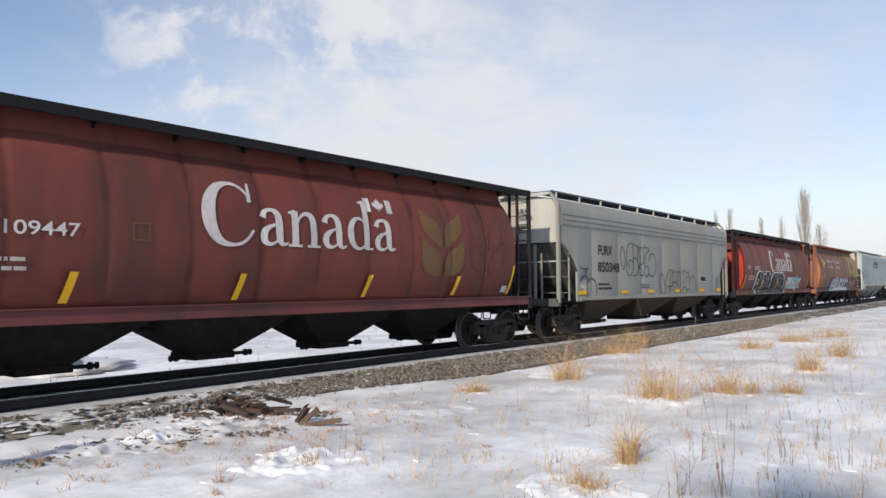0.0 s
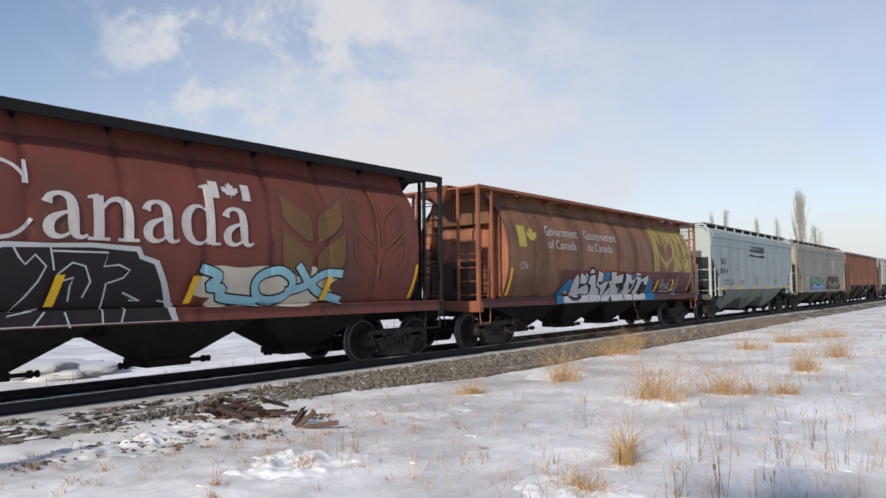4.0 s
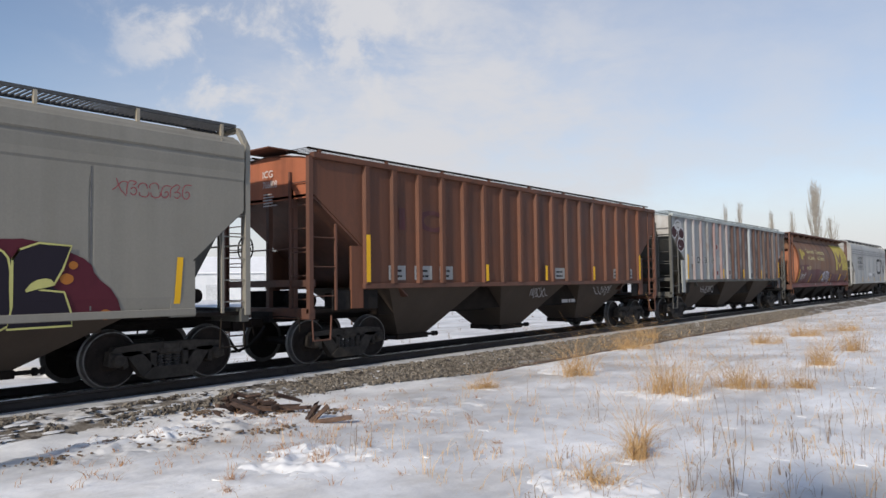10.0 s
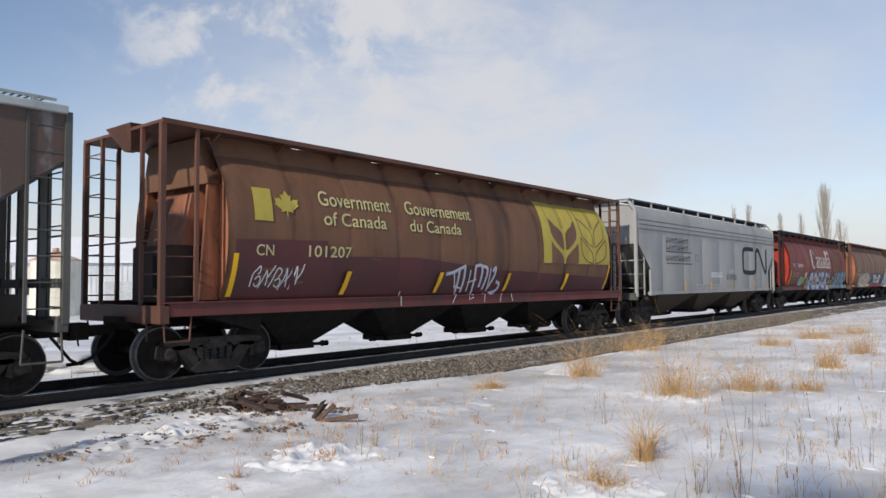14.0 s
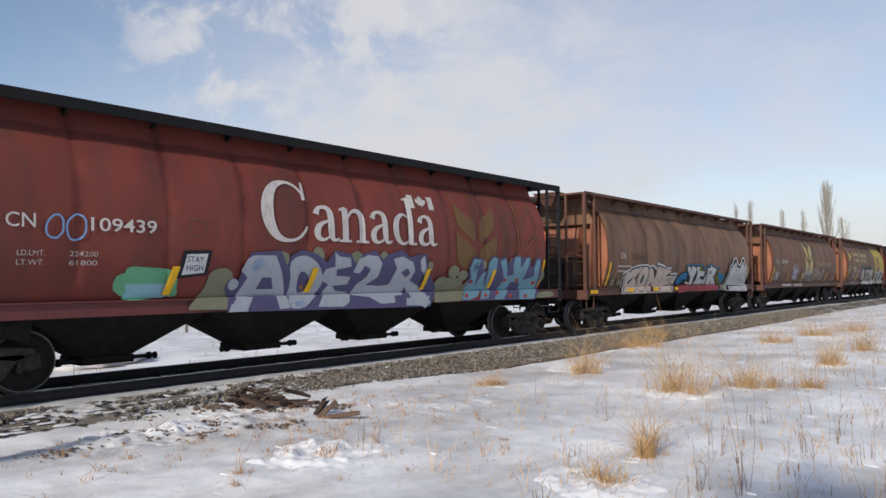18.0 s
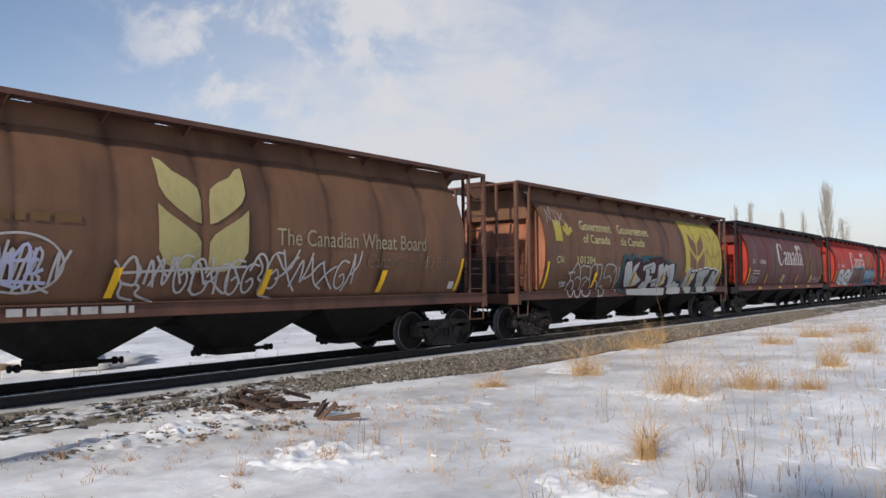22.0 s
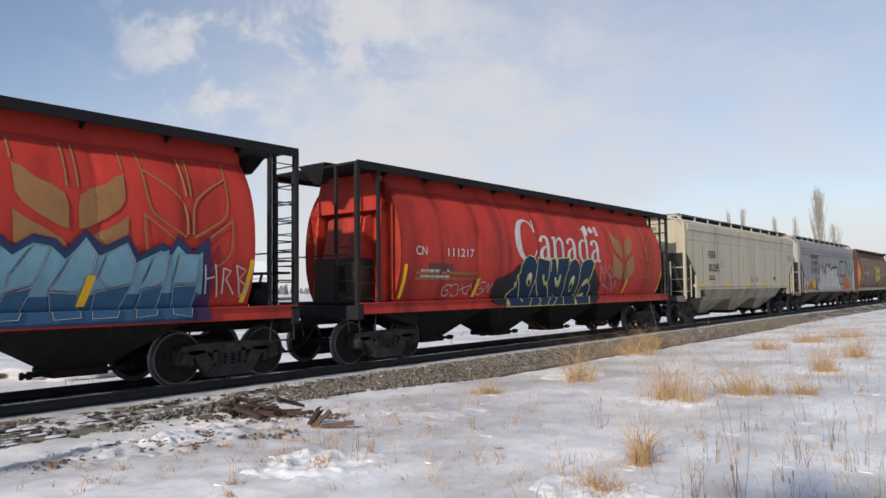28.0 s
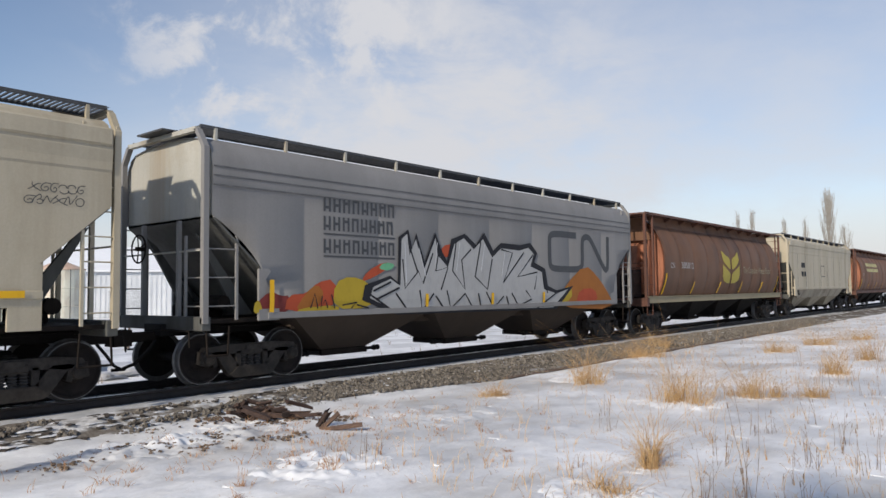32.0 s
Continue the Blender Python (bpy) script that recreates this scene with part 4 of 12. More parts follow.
        for i in range(11):
            yb = y0 + 0.02 + i * (L - 2 * y0 - 0.04) / 10
            bm = hexa(B(), [(x * 1.05, yb - 0.015, 4.14), (x * 1.08, yb - 0.015, 4.13), (x * 1.08, yb + 0.015, 4.13), (x * 1.05, yb + 0.015, 4.14)], [(x * 1.01, yb - 0.015, 4.282), (x * 1.36, yb - 0.015, 4.296), (x * 1.36, yb + 0.015, 4.296), (x * 1.01, yb + 0.015, 4.282)])
            bmesh.ops.recalc_face_normals(bm, faces=bm.faces)
            part("walkway_bracket", bm, roof, board)
    part("hatch_coaming", box(B(), -0.38, 0.38, y0 + 0.1, L - y0 - 0.1, 4.20, 4.42, 0.02), roof, car)
    for i in range(6):
        yb = y0 + 0.3 + i * 2.3
        part("hatch_cover", box(B(), -0.44, 0.44, yb, yb + 2.0, 4.42, 4.47, 0.02), roof, car)
    underframe(car, L)
    hoppers(car, L, 4, 1.12, 1.05, 3.06, hop or UNDER, 0.29, 0.40, 0.36, label=hoplabel)
    part("end_slope", hexa(B(), [(-1.2, 0.95, 1.06), (1.2, 0.95, 1.06), (1.2, 2.05, 0.75), (-1.2, 2.05, 0.75)], [(-1.2, 0.95, 1.12), (1.2, 0.95, 1.12), (1.2, 2.1, 1.12), (-1.2, 2.1, 1.12)]), UNDER, car)
    bogie(car, 1.22)
    bogie(car, L - 1.22)
    # reflective strips
    for yb in marks:
        patch(car, PR, rect(yb - 0.115, yb + 0.015, 1.40, 1.86, 0.10), YELLOW, 0.07, "reflective_strip")
    for yb, ln in ((1.17, 0.03), (L - 1.30, 0.10)):
        patch(car, PR, rect(yb, yb + 0.10, 1.40, 2.16, ln), YELLOW, 0.005, "reflective_strip")
    return car


def box_prof(z):
    pts = ((1.0, 1.46), (1.45, 1.50), (3.46, 1.50), (3.50, 1.515), (3.80, 1.515), (4.05, 1.47), (4.22, 1.36), (4.32, 1.18))
    for (za, a), (zb, b) in zip(pts, pts[1:]):
        if z <= zb:
            return a + (b - a) * max(0.0, (z - za) / (zb - za))
    return 1.18


def flat_hopper_wagon(label, body, end, steel, roof, L=16.30, seams=7, chord=False, sillz=1.20, hop=None, hopn=3, hoplabel="", dark=None, curved=False):
    """A smooth-sided grain hopper with sloped ends, a raised roof grating and three discharge bays."""
    car = base_car("hopper_wagon", label, "grain train wagons")
    zc, zk, yk = 2.95, 2.05, 1.10                    # where the side sheet is cut back at each end
    zs = [sillz, 1.45, 1.75, zk, 2.5, zc, 3.2, 3.46, 3.50, 3.62, 3.80, 3.95, 4.05, 4.14, 4.22, 4.28, 4.32]
    if curved:
        yk = 1.30
        zs = [sillz, 1.40, 1.55, 1.7, 1.85, 2.0, 2.15, 2.3, 2.45, 2.6, 2.75, 2.88] + zs[5:]

    def y_at(z):
        if curved:
            u = min(1.0, max(0.0, (z - 1.35) / (zc - 1.35)))
            return yk - (yk - 0.10) * u ** 2.2
        return 0.10 if z >= zc else yk if z <= zk else yk + (0.10 - yk) * (z - zk) / (zc - zk)
    us = []
    for i in range(seams + 1):
        a = i / (seams + 1)
        us += [(a, 0.0 if i == 0 else -0.014), (a + 0.0026, 0.0), (a + 0.5 / (seams + 1), 0.001), ((i + 1) / (seams + 1) - 0.0026, 0.0)]
    us.append((1.0, 0.0))
    for x in (-1, 1):
        bm, rows = B(), []
        for z in zs:
            a, b = y_at(z), L - y_at(z)
            r = []
            for u, d in us:
                hw = box_prof(z) + (d if z < 3.46 else 0) + (0.02 if chord and 3.75 < z < 4.10 else 0) + 0.003 * noise.noise((u * 20, z * 1.5, 5.0))
                r.append((x * hw, min(max(0.10 + (L - 0.20) * u, a), b), z))
            rows.append(r)
        sheet(bm, rows if x > 0 else rows[::-1])
        r2 = [[(p[0] - x * 0.012, p[1], p[2]) for p in r] for r in rows]
        sheet(bm, r2 if x < 0 else r2[::-1])
        side = part("side_sheet", bm, body, car, "", not chord)
        if not chord:
            # creases as raised strips, their line of shade painted in as darker grey
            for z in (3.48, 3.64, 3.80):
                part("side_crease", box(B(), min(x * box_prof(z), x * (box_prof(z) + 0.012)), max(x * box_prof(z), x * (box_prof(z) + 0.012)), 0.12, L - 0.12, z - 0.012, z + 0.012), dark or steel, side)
        else:
            bm = box(B(), min(x * 1.50, x * 1.56), max(x * 1.50, x * 1.56), 0.10, L - 0.10, 3.86, 4.14, 0.03)
            part("top_chord", bm, body, side)
            for i in range(1, seams + 1):
                ys = 0.10 + (L - 0.20) * i / (seams + 1)
                if ys > 1.2 and ys < L - 1.2:
                    part("weld_seam", box(B(), min(x * 1.484, x * 1.502), max(x * 1.484, x * 1.502), ys - 0.012, ys + 0.012, sillz + 0.08, 3.44), dark or P["seamgrey"], side)
        part("side_sill", box(B(), min(x * 1.36, x * 1.52), max(x * 1.36, x * 1.52), yk - 0.05, L - yk + 0.05, sillz - 0.06, sillz + 0.06, 0.01), body if sillz < 1.4 else body, car)
    part("roof_sheet", sheet_part([[(-1.18, 0.10, 4.32), (-0.6, 0.10, 4.40), (0, 0.10, 4.42), (0.6, 0.10, 4.40), (1.18, 0.10, 4.32)], [(-1.18, L - 0.10, 4.32), (-0.6, L - 0.10, 4.40), (0, L - 0.10, 4.42), (0.6, L - 0.10, 4.40), (1.18, L - 0.10, 4.32)]]), roof, car)
    for e in (-1, 1):
        oy, s = (0.0, 1) if e < 0 else (L, -1)
        Y = lambda d: oy + s * d
        bm = B()
        zz = [zc - 0.04, 3.3, 3.8, 4.05, 4.22, 4.32]
        rows = [[(-box_prof(z) + 0.012, Y(0.13), z), (0, Y(0.13), z + (0.10 if z > 4.3 else 0)), (box_prof(z) - 0.012, Y(0.13), z)] for z in zz]
        sheet(bm, rows)
        bm.normal_update()
        bmesh.ops.solidify(bm, geom=bm.faces[:], thickness=0.02)
        bmesh.ops.recalc_face_normals(bm, faces=bm.faces)
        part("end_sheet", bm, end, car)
        bm = hexa(B(), [(-1.485, Y(0.13), zc - 0.05), (1.485, Y(0.13), zc - 0.05), (1.485, Y(2.10), 1.16), (-1.485, Y(2.10), 1.16)], [(-1.485, Y(0.13), zc), (1.485, Y(0.13), zc), (1.485, Y(2.10), 1.20), (-1.485, Y(2.10), 1.20)])
        bmesh.ops.recalc_face_normals(bm, faces=bm.faces)
        # slope sheet coloured dark for the shade under the end, plus its grime
        slope = part("slope_sheet", bm, P["sootshade"], car)
        for x in (-0.85, 0.85):
            bm = plate(B(), [(Y(0.16), zc - 0.28), (Y(0.36), zc - 0.42), (Y(1.35), 1.22), (Y(1.0), 1.22)], x - 0.04, x + 0.04)
            part("slope_brace", bm, P["sootshade"], slope)
        part("end_platform", box(B(), -1.38, 1.38, min(Y(0.125), Y(1.9)), max(Y(0.125), Y(1.9)), 1.10, 1.165), UNDER_BROWN, car)
        part("end_sill", box(B(), -1.45, 1.45, min(Y(-0.05), Y(0.12)), max(Y(-0.05), Y(0.12)), 0.98, 1.22, 0.01), P["sootshade"], car)
        part("brake_cylinder", rod(box(B(), -0.5, 0.3, min(Y(0.5), Y(0.9)), max(Y(0.5), Y(0.9)), 1.17, 1.42, 0.03), (0.4, Y(0.7), 1.45), (0.95, Y(0.7), 1.45), 0.13, 12), UNDER_BROWN, car)
        near = 1 if e < 0 else -1
        for x in (-1, 1):
            bm = box(B(), x * 1.44 - 0.05, x * 1.44 + 0.05, oy - 0.05, oy + 0.05, 1.1, 4.12)
            hexa(bm, [(x * 1.44 - 0.05, oy - 0.05, 4.12), (x * 1.44 + 0.05, oy - 0.05, 4.12), (x * 1.44 + 0.05, oy + 0.05, 4.12), (x * 1.44 - 0.05, oy + 0.05, 4.12)], [(x * 1.20 - 0.05, oy - 0.05, 4.46), (x * 1.20 + 0.05, oy - 0.05, 4.46), (x * 1.20 + 0.05, oy + 0.05, 4.46), (x * 1.20 - 0.05, oy + 0.05, 4.46)])
            part("corner_post", bm, steel, car)
            if x == near:
                ladder(car, (x * 1.45, oy), (x * 1.45, Y(0.62)), 1.15, 2.62, 3, steel)
                ladder(car, (x * 1.40, oy), (x * 0.85, oy), 1.15, 2.62, 3, steel)
            else:
                ladder(car, (x * 1.45, oy), (x * 1.45, Y(0.50)), 1.15, 4.2, 8, steel)
            stirrup(car, x * 1.42, Y(0.05), Y(0.5), 1.05, UNDER_BROWN, 0.5)
            part("post", box(B(), x * 0.62 - 0.035, x * 0.62 + 0.035, oy - 0.035, oy + 0.035, 1.17, 2.9), steel, car)
            part("side_post", box(B(), min(x * 1.44, x * 1.50), max(x * 1.44, x * 1.50), min(Y(1.06), Y(1.5)), max(Y(1.06), Y(1.5)), 1.12, 2.05), body, car)
        part("end_rail", rod(B(), (-1.44, oy, 2.35), (1.44, oy, 2.35), 0.016, 6), end, car)
        part("roof_end_beam", box(B(), -1.2, 1.2, oy - 0.05, oy + 0.05, 4.42, 4.50), end, car)
        part("end_grating", box(B(), -0.45, 0.45, min(Y(-0.25), Y(0.5)), max(Y(-0.25), Y(0.5)), 4.52, 4.55), GRATE, car)
    brake_wheel(car, -0.55, -0.14, 2.45, UNDER_BROWN)
    # roof grating on stanchions: cross bars on two long bars
    for x in (-1, 1):
        bm = B()
        for a in (0.55, 1.20):
            box(bm, min(x * a, x * (a - 0.03)), max(x * a, x * (a - 0.03)), 0.05, L - 0.05, 4.50, 4.555)
        for i in range(int(L / 0.085)):
            yb = 0.08 + i * 0.085
            vs = [bm.verts.new(p) for p in ((x * 0.55, yb, 4.548), (x * 1.18, yb, 4.548), (x * 1.18, yb + 0.035, 4.548), (x * 0.55, yb + 0.035, 4.548))]
            bm.faces.new(vs)
            vs = [bm.verts.new(p) for p in ((x * 0.55, yb, 4.505), (x * 1.18, yb, 4.505), (x * 1.18, yb, 4.548), (x * 0.55, yb, 4.548))]
            bm.faces.new(vs)
        g = part("roof_grating", bm, GRATE, car)
        for i in range(11):
            yb = 0.35 + i * (L - 0.7) / 10
            part("stanchion", box(B(), min(x * 1.16, x * 1.22), max(x * 1.16, x * 1.22), yb - 0.025, yb + 0.025, 4.24, 4.52), end, g)
    for i in range(8):
        yb = 0.6 + i * (L - 1.2) / 8
        part("hatch_cover", box(B(), -0.34, 0.34, yb, yb + (L - 1.2) / 8 - 0.06, 4.42, 4.49, 0.02), roof, car)
    underframe(car, L)
    if hopn:
        if sillz > 1.4:
            hoppers(car, L, 3, 1.05, 1.10, 3.95, hop or UNDER_BROWN, 0.30, 0.50, 0.55, label=hoplabel, gap=0.42)
        else:
            hoppers(car, L, 3, sillz - 0.02, 1.34, 4.05, hop or UNDER_BROWN, 0.30, 0.62, 0.52, label=hoplabel)
        if sillz > 1.4:
            # the sides lean in below the sill, down to the bays
            bm = hexa(B(), [(-1.14, 2.75, 0.98), (1.14, 2.75, 0.98), (1.14, L - 2.75, 0.98), (-1.14, L - 2.75, 0.98)], [(-1.43, 2.15, sillz - 0.03), (1.43, 2.15, sillz - 0.03), (1.43, L - 2.15, sillz - 0.03), (-1.43, L - 2.15, sillz - 0.03)])
            bmesh.ops.recalc_face_normals(bm, faces=bm.faces)
            part("lower_side", bm, hop or UNDER_BROWN, car)
        else:
            part("hopper_ridge", box(B(), -0.8, 0.8, 2.3, L - 2.3, sillz - 0.30, sillz - 0.02), hop or UNDER_BROWN, car)
    bogie(car, 1.24)
    bogie(car, L - 1.24)
    return car


def sheet_part(rows):
    bm = B()
    sheet(bm, rows)
    bm.normal_update()
    bmesh.ops.solidify(bm, geom=bm.faces[:], thickness=0.02)
    bmesh.ops.recalc_face_normals(bm, faces=bm.faces)
    return bm


def rib_prof(z):
    return 1.42


def ribbed_hopper_wagon(label, body, end, steel, roof, ribs, L=16.5, hop=None, ribmats=None, grate=None):
    """A flat-sided hopper with upright ribs, sloped ends, and dark bays below."""
    car = base_car("hopper_wagon", label, "grain train wagons")
    zt, zb, yk, zk, ze = 4.14, 1.60, 1.43, 2.42, 3.45
    for x in (-1, 1):
        pts = [(yk, zb), (L - yk, zb), (L - yk, zk), (L - 0.03, ze), (L - 0.03, zt), (0.03, zt), (0.03, ze), (yk, zk)]
        bm = plate(B(), pts, min(x * 1.39, x * 1.42), max(x * 1.39, x * 1.42))
        bmesh.ops.recalc_face_normals(bm, faces=bm.faces)
        side = part("side_sheet", bm, body, car)
        part("top_chord", box(B(), min(x * 1.36, x * 1.50), max(x * 1.36, x * 1.50), 0.03, L - 0.03, zt - 0.02, zt + 0.10, 0.015), roof, side)
        part("side_sill", box(B(), min(x * 1.36, x * 1.50), max(x * 1.36, x * 1.50), yk - 0.02, L - yk + 0.02, zb - 0.08, zb + 0.03, 0.01), steel, side)
        for i in range(ribs):
            yb = yk + 0.08 + i * (L - 2 * yk - 0.16) / (ribs - 1)
            bm = hexa(B(), [(x * 1.42, yb - 0.085, zb), (x * 1.42, yb + 0.085, zb), (x * 1.50, yb + 0.055, zb), (x * 1.50, yb - 0.055, zb)], [(x * 1.42, yb - 0.085, zt - 0.02), (x * 1.42, yb + 0.085, zt - 0.02), (x * 1.50, yb + 0.055, zt - 0.02), (x * 1.50, yb - 0.055, zt - 0.02)])
            bmesh.ops.recalc_face_normals(bm, faces=bm.faces)
            part("rib", bm, ribmats[i % len(ribmats)] if ribmats else body, side)
    part("roof_sheet", sheet_part([[(-1.40, 0.03, zt), (-0.6, 0.03, zt + 0.14), (0, 0.03, zt + 0.17), (0.6, 0.03, zt + 0.14), (1.40, 0.03, zt)], [(-1.40, L - 0.03, zt), (-0.6, L - 0.03, zt + 0.14), (0, L - 0.03, zt + 0.17), (0.6, L - 0.03, zt + 0.14), (1.40, L - 0.03, zt)]]), roof, car)
    for e in (-1, 1):
        oy, s = (0.0, 1) if e < 0 else (L, -1)
        Y = lambda d: oy + s * d
        bm = sheet_part([[(-1.39, Y(0.05), ze - 0.1), (0, Y(0.05), ze - 0.1), (1.39, Y(0.05), ze - 0.1)], [(-1.39, Y(0.05), zt), (0, Y(0.05), zt + 0.16), (1.39, Y(0.05), zt)]])
        part("end_sheet", bm, end, car)
        bm = hexa(B(), [(-1.395, Y(0.05), ze - 0.07), (1.395, Y(0.05), ze - 0.07), (1.395, Y(2.85), 1.32), (-1.395, Y(2.85), 1.32)], [(-1.395, Y(0.05), ze - 0.02), (1.395, Y(0.05), ze - 0.02), (1.395, Y(2.85), 1.37), (-1.395, Y(2.85), 1.37)])
        bmesh.ops.recalc_face_normals(bm, faces=bm.faces)
        slope = part("slope_sheet", bm, P["sootshade"] if steel is P["blackframe"] else steel, car)
        for x in (-0.8, 0.0, 0.8):
            part("slope_post", box(B(), x - 0.05, x + 0.05, min(Y(0.05), Y(0.15)), max(Y(0.05), Y(0.15)), 1.15, ze + 0.1), steel, slope)
        part("end_platform", box(B(), -1.32, 1.32, min(Y(0.125), Y(1.9)), max(Y(0.125), Y(1.9)), 1.06, 1.125), UNDER_BROWN, car)
        part("end_sill", box(B(), -1.42, 1.42, min(Y(-0.05), Y(0.12)), max(Y(-0.05), Y(0.12)), 0.94, 1.16, 0.01), steel, car)
        part("end_beam", box(B(), -1.42, 1.42, min(Y(0.0), Y(0.12)), max(Y(0.0), Y(0.12)), 1.58, 1.72), steel, car)
        near = 1 if e < 0 else -1
        for x in (-1, 1):
            part("corner_post", box(B(), x * 1.40 - 0.05, x * 1.40 + 0.05, oy - 0.05, oy + 0.05, 1.06, zt + 0.02), steel, car)
            if x == near:
                ladder(car, (x * 1.42, oy), (x * 1.42, Y(0.66)), 1.10, 2.85, 3, steel)
                ladder(car, (x * 1.38, oy), (x * 0.8, oy), 1.10, 3.9, 6, steel)
            else:
                ladder(car, (x * 1.42, oy), (x * 1.42, Y(0.55)), 1.10, 4.1, 8, steel)
                ladder(car, (x * 1.38, oy), (x * 0.8, oy), 1.10, 3.9, 7, steel)
            stirrup(car, x * 1.40, Y(0.05), Y(0.55), 1.0, steel, 0.48)
            part("side_post", box(B(), min(x * 1.36, x * 1.42), max(x * 1.36, x * 1.42), min(Y(1.1), Y(1.43)), max(Y(1.1), Y(1.43)), 1.12, 2.42), body, car)
            part("corner_gusset", plate(B(), [(Y(0.62), 1.1), (Y(1.9), 1.1), (Y(1.9), 1.5), (Y(0.62), 1.5)], min(x * 1.33, x * 1.38), max(x * 1.33, x * 1.38)), UNDER, car)
        part("end_grating", box(B(), -0.5, 0.5, min(Y(-0.3), Y(0.45)), max(Y(-0.3), Y(0.45)), zt + 0.26, zt + 0.29), roof, car)
        part("end_rail", rod(B(), (-1.40, oy, 2.35), (1.40, oy, 2.35), 0.016, 6), steel, car)
    brake_wheel(car, -0.5, -0.14, 2.4, UNDER_BROWN)
    for x in (-1, 1):
        bm = B()
        for a in (0.6, 1.25):
            box(bm, min(x * a, x * (a - 0.03)), max(x * a, x * (a - 0.03)), 0.1, L - 0.1, zt + 0.20, zt + 0.24)
        for i in range(int((L - 0.2) / 0.1)):
            yb = 0.1 + i * 0.1
            vs = [bm.verts.new(p) for p in ((x * 0.6, yb, zt + 0.235), (x * 1.23, yb, zt + 0.235), (x * 1.23, yb + 0.05, zt + 0.235), (x * 0.6, yb + 0.05, zt + 0.235))]
            bm.faces.new(vs)
        g = part("roof_grating", bm, grate or roof, car)
        for i in range(9):
            yb = 0.4 + i * (L - 0.8) / 8
            part("stanchion", box(B(), min(x * 1.20, x * 1.26), max(x * 1.20, x * 1.26), yb - 0.04, yb + 0.04, zt + 0.02, zt + 0.22), roof, g)
    for i in range(6):
        yb = 0.6 + i * (L - 1.2) / 6
        part("hatch_cover", box(B(), -0.34, 0.34, yb, yb + (L - 1.2) / 6 - 0.1, zt + 0.16, zt + 0.24, 0.02), roof, car)
    underframe(car, L)
    hoppers(car, L, 3, zb - 0.06, 1.36, 4.3, hop or BAY, 0.30, 0.52, 0.50, gap=0.45)
    part("hopper_ridge", box(B(), -0.9, 0.9, 2.4, L - 2.4, 0.93, zb - 0.06), UNDER_BROWN, car)
    for yb, h in ((yk + 0.02, 1.0), (yk + 4.3, 0.42), (yk + 7.2, 0.42), (yk + 10.1, 0.42), (L - yk - 0.14, 0.85)):
        patch(car, lambda z: 1.505, rect(yb, yb + 0.12, zb + 0.06, zb + 0.06 + h), YELLOW, 0.003, "reflective_strip")
    bogie(car, 1.35)
    bogie(car, L - 1.35)
    return car

# ---- paints of the train ----
BROWN = (0.172, 0.083, 0.046)
MAROON = (0.165, 0.038, 0.027)
RED = (0.46, 0.042, 0.028)


